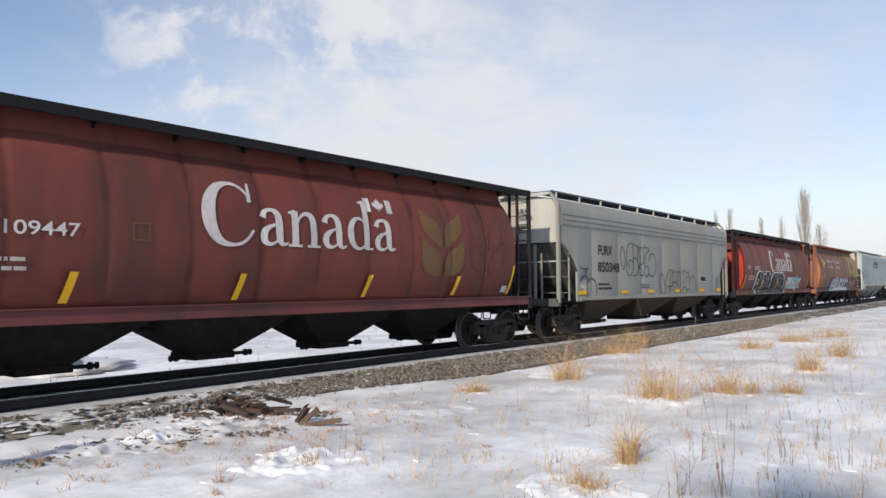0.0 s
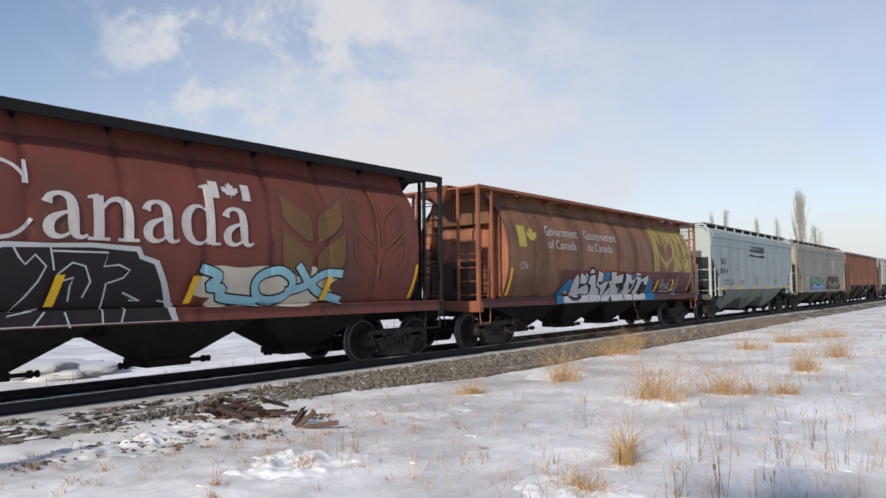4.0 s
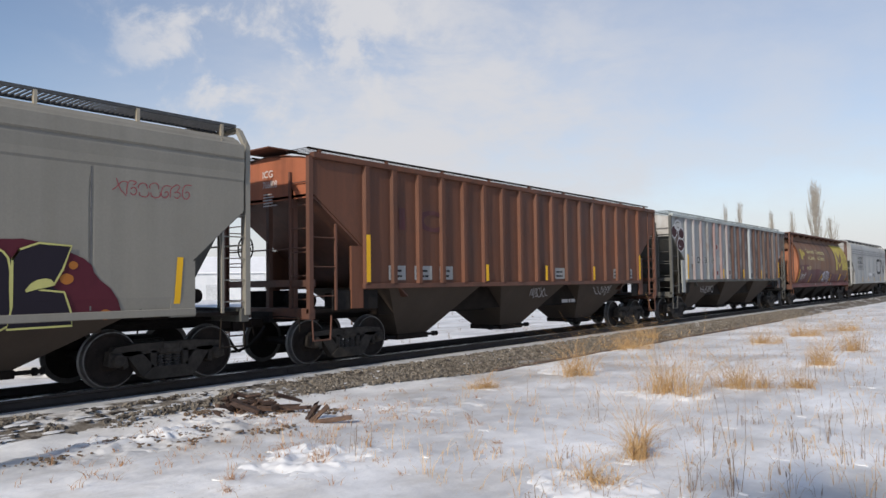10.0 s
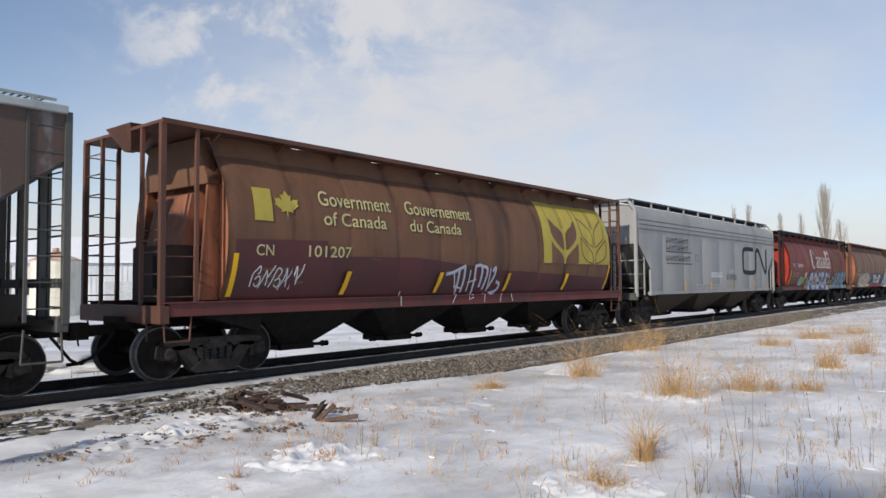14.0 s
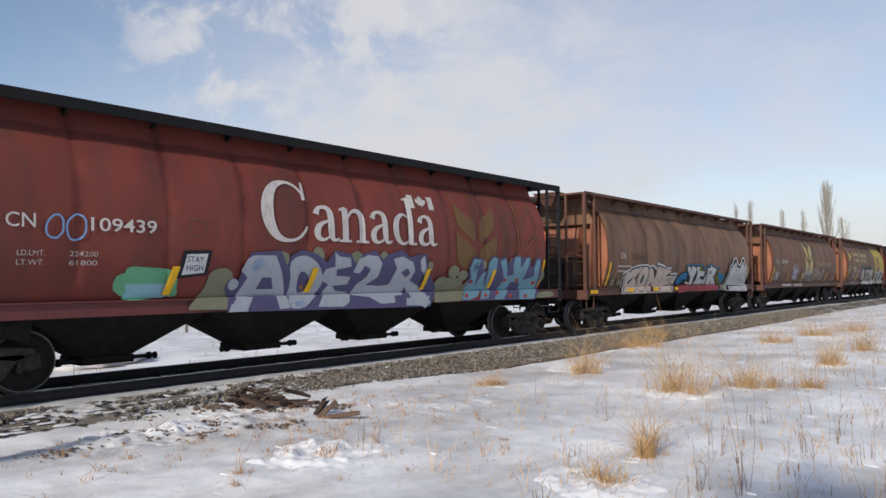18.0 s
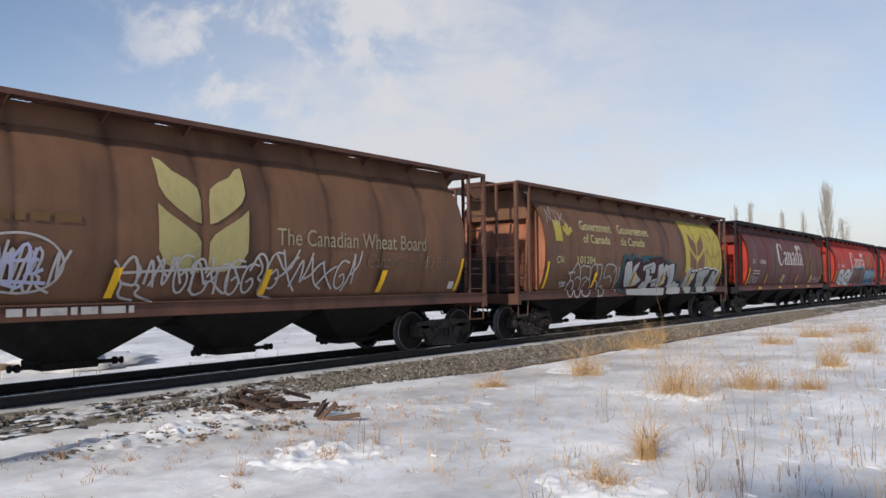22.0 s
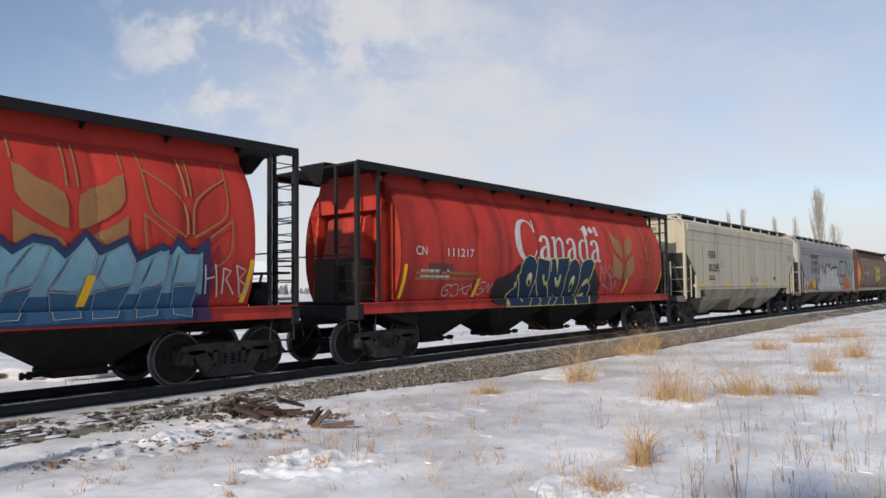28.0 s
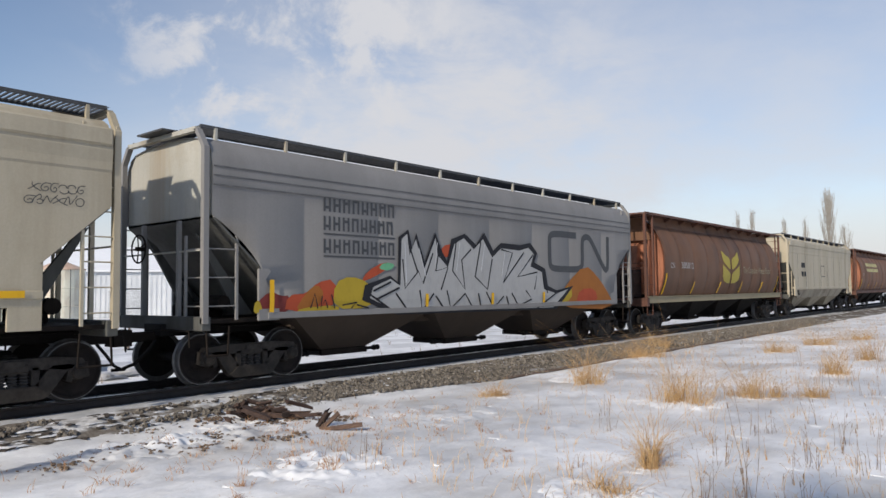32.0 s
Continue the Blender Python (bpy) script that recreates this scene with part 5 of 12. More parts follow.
P = dict(
    maroon=paint("faded_maroon_paint", MAROON, (0.085, 0.045, 0.035), 0.45, 0.35, seed=1, seams=True),
    maroon1=paint("dull_old_maroon", (0.138, 0.036, 0.026), (0.07, 0.038, 0.03), 0.45, 0.35, seed=35, seams=True),
    maroon2=paint("dull_maroon_paint", (0.145, 0.040, 0.029), (0.09, 0.06, 0.045), 0.4, 0.3, seed=2, seams=True),
    maroon3=paint("dark_maroon_paint", (0.105, 0.032, 0.028), (0.10, 0.075, 0.05), 0.35, 0.25, seed=3, seams=True),
    red=paint("bright_red_paint", RED, (0.22, 0.024, 0.02), 0.45, 0.35, seed=4, fade=1.1, seams=True, shine=0.2),
    # red ends brighter than the sides: the sun on them put into the colour
    redend=paint("sunlit_red_end", (0.58, 0.055, 0.03), (0.07, 0.016, 0.013), 0.8, 0.7, seed=5, fade=1.05, grime=0.06),
    brown=paint("brown_grain_wagon_paint", BROWN, (0.075, 0.035, 0.022), 0.55, 0.45, seed=6, fade=1.5, seams=True),
    brown2=paint("dusty_brown_paint", (0.165, 0.091, 0.053), (0.070, 0.038, 0.026), 0.6, 0.5, seed=7, fade=1.6, seams=True, grime=0.02),
    brown3=paint("ochre_brown_paint", (0.152, 0.077, 0.043), (0.085, 0.046, 0.031), 0.4, 0.35, seed=8, fade=1.3, seams=True),
    # lighter copy of the brown side paint, toned as if sunlit, for ends
    orange=paint("sunlit_brown_end", (0.36, 0.145, 0.080), (0.05, 0.026, 0.020), 0.85, 0.8, seed=9, fade=1.05, grime=0.07),
    rustframe=paint("rusty_frame", (0.110, 0.050, 0.034), (0.050, 0.030, 0.022), 0.5, 0.5, seed=10),
    brightrust=paint("bright_rust_frame", (0.24, 0.085, 0.045), (0.07, 0.035, 0.025), 0.5, 0.5, seed=11),
    blackframe=paint("black_steel_frame", (0.014, 0.014, 0.016), (0.04, 0.028, 0.022), 0.4, 0.4, 0.75, seed=12, shine=0.25),
    maroonsill=paint("maroon_sill", (0.13, 0.038, 0.036), (0.06, 0.04, 0.032), 0.4, 0.4, seed=13),
    furx=paint("weathered_grey_paint", (0.245, 0.243, 0.218), (0.30, 0.25, 0.17), 0.4, 0.28, seed=14, fade=1.2),
    # same grey as the sides, raised to the tone of a sunlit end
    furxend=paint("sunlit_grey_end", (0.40, 0.39, 0.345), (0.33, 0.25, 0.15), 0.4, 0.3, seed=15, fade=1.15),
    bluegrey=paint("pale_blue_grey_paint", (0.285, 0.325, 0.318), (0.25, 0.27, 0.255), 0.25, 0.25, seed=16, fade=1.12),
    bluegreyend=paint("pale_green_grey_end", (0.40, 0.44, 0.42), (0.40, 0.38, 0.30), 0.2, 0.2, seed=17, fade=1.1),
    bluehop=paint("grey_green_hopper", (0.175, 0.195, 0.178), (0.085, 0.08, 0.065), 0.5, 0.4, seed=18),
    icgrey=paint("warm_grey_paint", (0.225, 0.212, 0.182), (0.22, 0.20, 0.16), 0.3, 0.25, seed=19, fade=1.15),
    # icend and icgend: side paints lightened to carry sunlight on the ends
    icend=paint("sunlit_tan_grey_end", (0.36, 0.32, 0.25), (0.12, 0.10, 0.08), 0.3, 0.3, seed=20),
    icg=paint("orange_rust_paint", (0.118, 0.048, 0.027), (0.066, 0.033, 0.024), 0.6, 0.55, seed=21, fade=1.3, grime=0.03),
    icgend=paint("sunlit_orange_end", (0.30, 0.10, 0.05), (0.09, 0.04, 0.025), 0.4, 0.4, seed=22),
    cna=paint("rust_streaked_grey_paint", (0.225, 0.24, 0.245), (0.11, 0.055, 0.04), 0.75, 0.6, seed=23, fade=1.15),
    cna2=rusted_panels("rust_smudged_grey_paint", (0.25, 0.262, 0.262), (0.085, 0.046, 0.032)),
    cnaroof=paint("grey_green_roof", (0.30, 0.33, 0.325), (0.16, 0.13, 0.10), 0.4, 0.3, seed=24),
    cnarib=paint("pale_blue_rib", (0.27, 0.295, 0.305), (0.22, 0.07, 0.05), 0.35, 0.45, seed=25),
    cnarust=paint("rusted_rib", (0.068, 0.036, 0.028), (0.20, 0.17, 0.155), 0.35, 0.3, seed=26),
    cnaend=paint("dirty_white_end", (0.40, 0.40, 0.385), (0.20, 0.12, 0.075), 0.5, 0.4, seed=27),
    cngrey=paint("light_grey_paint", (0.31, 0.312, 0.305), (0.25, 0.235, 0.21), 0.35, 0.3, seed=28, fade=1.12),
    cndark=paint("mid_grey_paint", (0.225, 0.217, 0.209), (0.22, 0.21, 0.20), 0.35, 0.3, seed=29, fade=1.15),
    cream=paint("cream_white_paint", (0.45, 0.395, 0.295), (0.33, 0.27, 0.175), 0.3, 0.25, seed=30, fade=1.1),
    creamhop=paint("stained_cream_hopper", (0.32, 0.285, 0.22), (0.12, 0.09, 0.065), 0.6, 0.5, seed=31),
    sootbrown=paint("sooty_brown_steel", (0.040, 0.026, 0.020), (0.085, 0.045, 0.03), 0.4, 0.4, 0.75, seed=33),
    # dark grey for sooty frames and for painted shade on the sloped ends
    sootshade=paint("sooty_shaded_grey_steel", (0.085, 0.085, 0.078), (0.05, 0.042, 0.035), 0.5, 0.5, 0.7, seed=34),
    seamgrey=plain("dirty_seam_grey", (0.15, 0.15, 0.14), 0.8),
    # dark grey for seams, and for the shade drawn along side creases
    darkgrey=plain("crease_shade_and_seam_grey", (0.12, 0.12, 0.12), 0.7),
    gold=decal("wheat_gold_paint", (0.46, 0.37, 0.075), 0.35),
    goldworn=paint("worn_gold_paint", (0.40, 0.31, 0.085), (0.11, 0.055, 0.03), 0.6, 0.55, seed=36, fade=1.1),
    dullgold=decal("faded_gold_paint", (0.30, 0.145, 0.055), 0.5),
    dimgold=decal("dim_wheat_paint", (0.155, 0.085, 0.035), 0.5),
    lowmaroon=paint("repainted_maroon_band", (0.085, 0.028, 0.03), (0.07, 0.04, 0.035), 0.2, 0.2, seed=32),
    gwhite=decal("silver_spray", (0.62, 0.63, 0.64), 0.3),
    gcream=decal("cream_spray", (0.56, 0.50, 0.40), 0.3),
    gblue=decal("blue_spray", (0.05, 0.26, 0.52), 0.3),
    gsky=decal("light_blue_spray", (0.20, 0.33, 0.55), 0.3),
    gteal=decal("pale_teal_spray", (0.28, 0.50, 0.56), 0.35),
    gnavy=decal("navy_spray", (0.012, 0.045, 0.095), 0.15),
    ggreen=decal("mint_spray", (0.155, 0.42, 0.23), 0.3),
    gyellow=decal("yellow_spray", (0.45, 0.32, 0.03), 0.3),
    gorange=decal("orange_spray", (0.36, 0.13, 0.025), 0.3),
    gred=decal("red_spray", (0.38, 0.055, 0.03), 0.35),
    gpurple=decal("plum_spray", (0.065, 0.035, 0.062), 0.3),
    gmaroon=decal("crimson_spray", (0.30, 0.035, 0.06), 0.3),
    gblack=decal("black_spray", (0.018, 0.018, 0.022), 0.15),
    gbrown=decal("brown_spray", (0.19, 0.095, 0.06), 0.35),
    glilac=decal("lilac_spray", (0.42, 0.42, 0.56), 0.35),
    gthin=decal("thin_white_spray", (0.45, 0.42, 0.40), 0.6),
    gtan=decal("tan_spray", (0.33, 0.28, 0.18), 0.5),
    ggrey=decal("grey_overpaint", (0.20, 0.22, 0.21), 0.4),
    palewheat=decal("pale_wheat_paint", (0.43, 0.36, 0.155), 0.4),
    faintwheat=decal("faint_wheat_paint", (0.150, 0.050, 0.034), 0.5),
    dimtan=decal("dim_tan_lettering", (0.19, 0.13, 0.085), 0.5),
    gsilver=decal("bright_silver_spray", (0.52, 0.52, 0.515), 0.25),
    gsilver2=decal("dull_silver_spray", (0.42, 0.415, 0.40), 0.25),
    gchar=decal("charcoal_spray", (0.022, 0.016, 0.018), 0.2),
    gblue2=decal("bright_blue_spray", (0.012, 0.17, 0.33), 0.35),
    gcrim=decal("dark_crimson_spray", (0.085, 0.012, 0.022), 0.3),
    gcrim2=decal("rust_red_spray", (0.19, 0.035, 0.03), 0.4),
    gplum=decal("plum_black_spray", (0.013, 0.009, 0.017), 0.2),
    gpaleyel=decal("pale_yellow_spray", (0.50, 0.48, 0.17), 0.2),
    gviolet=decal("violet_spray", (0.045, 0.022, 0.075), 0.3),
    gpink=decal("pink_spray", (0.50, 0.08, 0.24), 0.3),
    gpink2=decal("dull_pink_spray", (0.27, 0.045, 0.06), 0.3),
    gtan2=decal("grey_tan_spray", (0.23, 0.225, 0.145), 0.4),
    gviol2=decal("dusty_lilac_spray", (0.095, 0.085, 0.17), 0.4),
    gpale=decal("pale_spray", (0.40, 0.42, 0.46), 0.35),
    gskyp=decal("washed_blue_spray", (0.26, 0.33, 0.46), 0.4),
    gteal2=decal("milky_blue_spray", (0.17, 0.32, 0.39), 0.4),
    gteal3=decal("deep_teal_spray", (0.02, 0.09, 0.11), 0.4),
    gteal4=decal("grey_teal_spray", (0.15, 0.25, 0.29), 0.4),
    gmidblue=decal("mid_blue_spray", (0.035, 0.10, 0.19), 0.4),
    gcream2=decal("pinkish_cream_spray", (0.56, 0.46, 0.385), 0.25),
    gcream3=decal("pale_grey_spray", (0.36, 0.36, 0.33), 0.3),
    gmoss=decal("dark_green_spray", (0.03, 0.10, 0.08), 0.3),
    golive=decal("olive_spray", (0.14, 0.115, 0.015), 0.3),
    gdeep=decal("oxblood_spray", (0.042, 0.010, 0.013), 0.3),
    gbrick=decal("brick_brown_spray", (0.125, 0.030, 0.018), 0.35),
    gclay=decal("clay_brown_spray", (0.155, 0.085, 0.050), 0.4),
    gblack2=decal("matt_black_spray", (0.016, 0.015, 0.016), 0.2),
    gnavy2=decal("deep_navy_spray", (0.006, 0.025, 0.062), 0.2),
    gred2=decal("orange_red_spray", (0.43, 0.075, 0.03), 0.35),
)

# ---- the train, from its front ----
PR, PG, PB, PF = (lambda z: cyl_prof(z) + 0.012), (lambda z: cyl_prof(z) + 0.026), (lambda z: box_prof(z) + 0.004), (lambda z: 1.425)


WHEAT_UP = [(0.0, 0.785), (0.075, 0.77), (0.18, 0.695), (0.34, 0.64), (0.43, 0.585), (0.456, 0.50), (0.456, 0.325), (0.375, 0.34), (0.20, 0.42), (0.075, 0.495), (0.012, 0.575)]
WHEAT_LOW = [(-0.01, 0.45), (0.09, 0.39), (0.26, 0.315), (0.40, 0.25), (0.456, 0.19), (0.456, -0.03), (0.26, -0.02), (0.08, 0.03), (0.0, 0.13)]


def wheat_solid(car, prof, y0, y1, z0, z1, mat, off=0.004):
    """A stylised ear of wheat: two upper and two lower leaves."""
    w, h = y1 - y0, z1 - z0
    up, lo = WHEAT_UP, WHEAT_LOW
    top = None
    for q in (up, lo):
        for m in (0, 1):
            pts = [(y0 + (1 - a if m else a) * w, z0 + b * h) for a, b in q]
            ob = patch(car if top is None else top, prof, pts, mat, off, "wheat_emblem" if top is None else "wheat_leaf")
            top = top or ob


def wheat_lines(car, prof, y0, y1, z0, z1, mat, t=0.035, off=0.005):
    w, h = y1 - y0, z1 - z0
    bm = B()
    k = 0
    for q in ([(0.0, 1.0), (0.02, 0.85), (0.04, 0.60), (0.09, 0.485), (0.26, 0.40), (0.45, 0.31)], [(0.03, 0.85), (0.30, 0.72), (0.44, 0.61), (0.47, 0.485), (0.47, 0.335)], [(0.455, 1.0), (0.475, 0.665)],
              [(0.0, 0.48), (0.0, 0.30), (0.03, 0.15), (0.20, 0.05), (0.44, 0.0)], [(0.02, 0.46), (0.25, 0.33), (0.42, 0.22), (0.46, 0.10), (0.46, 0.0)]):
        for m in (0, 1):
            ribbon(bm, rounded([(y0 + (1 - a if m else a) * w, z0 + b * h) for a, b in q]), t, k * 0.0004)
            k += 1
    wrapped("wheat_outline", bm, prof, off, mat, car)


SERIF = {
    "C": (1.28, [[(1.17, 1.12, 0.05), (1.06, 1.34, 0.07), (0.88, 1.46, 0.07), (0.68, 1.48, 0.08), (0.42, 1.38, 0.18), (0.24, 1.10, 0.27), (0.18, 0.74, 0.31), (0.24, 0.38, 0.27), (0.42, 0.10, 0.18), (0.68, 0.02, 0.08), (0.92, 0.06, 0.07), (1.10, 0.20, 0.07), (1.22, 0.40, 0.06)], [(1.17, 1.52, 0.06), (1.15, 1.06, 0.10)]]),
    "a": (0.86, [[(0.13, 0.74, 0.20), (0.18, 0.90, 0.12), (0.36, 0.97, 0.08), (0.54, 0.90, 0.17), (0.60, 0.70, 0.21), (0.60, 0.22, 0.21), (0.65, 0.07, 0.14), (0.78, 0.04, 0.07), (0.86, 0.11, 0.05)], [(0.60, 0.60, 0.06), (0.40, 0.54, 0.08), (0.20, 0.42, 0.17), (0.14, 0.24, 0.21), (0.20, 0.08, 0.16), (0.36, 0.03, 0.08), (0.52, 0.11, 0.06), (0.60, 0.24, 0.05)]]),
    "n": (1.06, [[(0.22, 0.0, 0.21), (0.22, 0.98, 0.21)], [(0.0, 0.035, 0.07), (0.44, 0.035, 0.07)], [(0.02, 0.92, 0.06), (0.24, 0.97, 0.10)], [(0.28, 0.66, 0.06), (0.42, 0.88, 0.08), (0.62, 0.95, 0.12), (0.78, 0.84, 0.20), (0.82, 0.60, 0.21), (0.82, 0.0, 0.21)], [(0.60, 0.035, 0.07), (1.04, 0.035, 0.07)]]),
    "d": (1.02, [[(0.70, 0.84, 0.05), (0.54, 0.96, 0.07), (0.36, 0.93, 0.12), (0.20, 0.76, 0.20), (0.15, 0.50, 0.24), (0.20, 0.22, 0.20), (0.36, 0.05, 0.12), (0.54, 0.03, 0.07), (0.70, 0.16, 0.05)], [(0.77, 0.03, 0.21), (0.77, 1.50, 0.21)], [(0.56, 1.44, 0.06), (0.80, 1.49, 0.10)], [(0.77, 0.035, 0.07), (1.0, 0.05, 0.06)]]),
}


def serif_word(car, prof, words, y, z, x_height, wide, mat):
    """Words in large letters with thick stems, thin joins and serifs, one part a letter."""
    top = None
    for ch in words:
        adv, strokes = SERIF[ch]
        bm = B()
        for i, st in enumerate(strokes):
            for _ in range(2 if len(st) > 2 else 0):
                q = [st[0]]
                for a, b in zip(st, st[1:]):
                    q += [tuple(m * 0.75 + n * 0.25 for m, n in zip(a, b)), tuple(m * 0.25 + n * 0.75 for m, n in zip(a, b))]
                st = q + [st[-1]]
            left, right = [], []
            for j, (a, b, w) in enumerate(st):
                p, n = st[max(0, j - 1)], st[min(len(st) - 1, j + 1)]
                d = Vector((n[0] - p[0], n[1] - p[1])).normalized()
                for side, e in ((left, 0.5), (right, -0.5)):
                    side.append(bm.verts.new((i * 0.0005, y + (a - d.y * w * e) * x_height * wide, z + (b + d.x * w * e) * x_height)))
            for j in range(len(st) - 1):
                bm.faces.new((left[j], right[j], right[j + 1], left[j + 1]))
        bmesh.ops.recalc_face_normals(bm, faces=bm.faces)
        ob = wrapped("letter", bm, prof, 0.004, mat, top or car)
        top = top or ob
        y += adv * x_height * wide


def wordmark(car, mat, y=5.66, num="", num_mat=None, wheat=None, wheat2=None, limits=None, ny=2.70):
    """The country's name in large letters, a little flag over its end, and the wagon's numbers."""
    serif_word(car, PR, "C", y, 2.34, 0.76, 1.18, mat)
    serif_word(car, PR, "anada", y + 1.20, 2.38, 0.70, 1.12, mat)
    for a, b in ((4.02, 4.20), (4.68, 4.86)):
        patch(car, PR, rect(y + a, y + b, 3.22, 3.52), mat, 0.004, "flag_mark")
    half = [(0.0, 0.0), (0.03, 0.28), (0.24, 0.24), (0.21, 0.32), (0.46, 0.52), (0.40, 0.57), (0.44, 0.74), (0.31, 0.71), (0.28, 0.77), (0.17, 0.64), (0.20, 0.90), (0.12, 0.85), (0.0, 1.04)]
    pts = [(y + 4.44 + a * 0.40, 3.22 + b * 0.30) for a, b in half] + [(y + 4.44 - a * 0.40, 3.22 + b * 0.30) for a, b in half[-2:0:-1]]
    patch(car, PR, pts, mat, 0.004, "flag_mark")
    nm = num_mat or mat
    if num:
        letters(car, PR, num, ny, 2.37, 0.20, nm, 1.02, 0.01)
    owner_mark(car, PR, 1.56, 2.38, nm)
    if limits:
        for i, (a, b) in enumerate((("LD.LMT.", limits[0]), ("LT.WT.", limits[1]))):
            letters(car, PR, a, 1.72, 1.99 - i * 0.13, 0.075, PALE, 0.36, 0.0)
            letters(car, PR, b, 2.42, 1.99 - i * 0.13, 0.075, PALE, 0.40, 0.0)
    else:
        bars(car, PR, 2, 1.75, 2.00, 1.3, 0.13, 0.055, PALE, seed=3)
    frame_box(car, PR, 4.30, 4.58, 2.36, 2.64, 0.018, P["dimgold"])
    if wheat:
        wheat_solid(car, PR, 11.25, 12.85, 1.90, 3.85, wheat)
        for a in (11.23, 11.95, 12.11, 12.82):
            patch(car, PR, rect(a, a + 0.035, 3.16 if 11.5 < a < 12.5 else 3.50, 3.83), wheat, 0.004, "wheat_awn")
        wheat_lines(car, PR, 13.13, 14.72, 1.90, 3.85, wheat2 or wheat)


def government(car, mat, num="", panel=True, dark=None, zlow=2.16, leaf=True, panel_mat=None, drips=False):
    """Words of the two languages, flag and maple leaf, and the gold wheat panel."""
    dark = dark or P["brown"]
    letters(car, PR, "Government", 3.14, 3.14, 0.30, mat, 2.02, 0.008)
    letters(car, PR, "of Canada", 3.22, 2.76, 0.27, mat, 1.74, 0.008)
    letters(car, PR, "Gouvernement", 5.62, 3.14, 0.30, mat, 2.36, 0.008)
    letters(car, PR, "du Canada", 5.70, 2.76, 0.27, mat, 1.82, 0.008)
    owner_mark(car, PR, 1.65, 2.13, mat)
    if num:
        letters(car, PR, num, 2.84, 2.13, 0.22, mat, 1.12, 0.008)
    bars(car, PR, 3, 1.75, 1.86, 1.2, 0.12, 0.05, P["dimgold"], seed=5)
    frame_box(car, PR, 4.55, 4.80, 2.10, 2.34, 0.018, P["dimgold"])
    if leaf:
        patch(car, PR, rect(1.62, 2.02, 2.76, 3.36), P["gold"], 0.004, "flag_mark")
        half = [(0.0, 0.0), (0.03, 0.28), (0.24, 0.24), (0.21, 0.32), (0.46, 0.52), (0.40, 0.57), (0.44, 0.74), (0.31, 0.71), (0.28, 0.77), (0.17, 0.64), (0.20, 0.90), (0.12, 0.85), (0.0, 1.04)]
        pts = [(2.36 + a * 0.62, 2.82 + b * 0.52) for a, b in half] + [(2.36 - a * 0.62, 2.82 + b * 0.52) for a, b in half[-2:0:-1]]
        patch(car, PR, pts, P["gold"], 0.004, "maple_leaf_mark")
    if panel:
        patch(car, PR, [(11.20, zlow), (15.16, zlow), (15.16, 3.3), (15.10, 4.02), (11.38, 4.02), (11.25, 3.5), (11.20, 3.0)], panel_mat or P["gold"], 0.004, "wheat_panel", "gold-yellow wheat panel")
        z0, z1 = 1.92, 3.86
        for q in (WHEAT_UP, WHEAT_LOW):
            for m in (0, 1):
                pts = [(11.62 + (1 - a if m else a) * 1.50, max(zlow, z0 + b * (z1 - z0))) for a, b in q]
                patch(car, PR, pts, dark, 0.010, "wheat_leaf")
        for y in (11.60, 12.26, 12.40, 13.06):
            patch(car, PR, rect(y, y + 0.03, 3.16 if 12 < y < 13 else 3.42, 3.80), dark, 0.010, "wheat_awn")
        wheat_lines(car, PR, 13.32, 14.90, zlow + 0.02, 3.80, dark, 0.035, 0.010)
        if drips:
            # paint that has run down from the eave, and a bare stripe at the edge
            for i, y in enumerate((12.02, 12.16, 12.62, 13.36, 13.98, 14.62)):
                q = [(y, 4.02), (y + 0.10, 3.75), (y + 0.06, 3.4), (y + 0.14, 3.1), (y + 0.12, 2.95 - 0.12 * (i % 3))]
                bm = B()
                ribbon(bm, rounded(q), 0.075)
                wrapped("paint_run", bm, PR, 0.016, dark, car)
            bm = B()
            ribbon(bm, rounded([(11.52, 4.0), (11.36, 3.4), (11.34, 2.9), (11.36, zlow)]), 0.05)
            wrapped("bare_stripe", bm, PR, 0.016, dark, car)


def name_blocks(car, prof, n, y, z, w, h, t, mat):
    """A company's name, drawn as a row of plain barred blocks."""
    bm, cw = B(), w / n
    for i in range(n):
        a, b = y + i * cw, y + (i + 0.74) * cw
        k = z + h * (0.2 + 0.2 * ((i * 5) % 4))
        for q in ((a, a + t, z, z + h), (b - t, b, z, z + h), (a + t, b - t, k, k + t)):
            bm.faces.new([bm.verts.new((0, c, d)) for c, d in rect(*q)])
    wrapped("company_name", bm, prof, 0.004, mat, car, cut=False)


def strips(car, prof, ys, z, h, w=0.42):
    for y in ys:
        patch(car, prof, rect(y, y + w, z, z + h), YELLOW, 0.024, "reflective_strip")


def owner_mark(car, prof, y, z, mat):
    letters(car, prof, "CN", y, z, 0.20, mat, 0.38, 0.006, 0.008, "owner_mark")


CARS = []


def softened(pts, times, closed):
    """Cuts the corners of a line or an outline."""
    for _ in range(times):
        q = [] if closed else [pts[0]]
        for (a, b), (c, d) in zip(pts, pts[1:] + pts[:1] if closed else pts[1:]):
            q += [(a * 0.75 + c * 0.25, b * 0.75 + d * 0.25), (a * 0.25 + c * 0.75, b * 0.25 + d * 0.75)]
        pts = q if closed else q + [pts[-1]]
    return pts


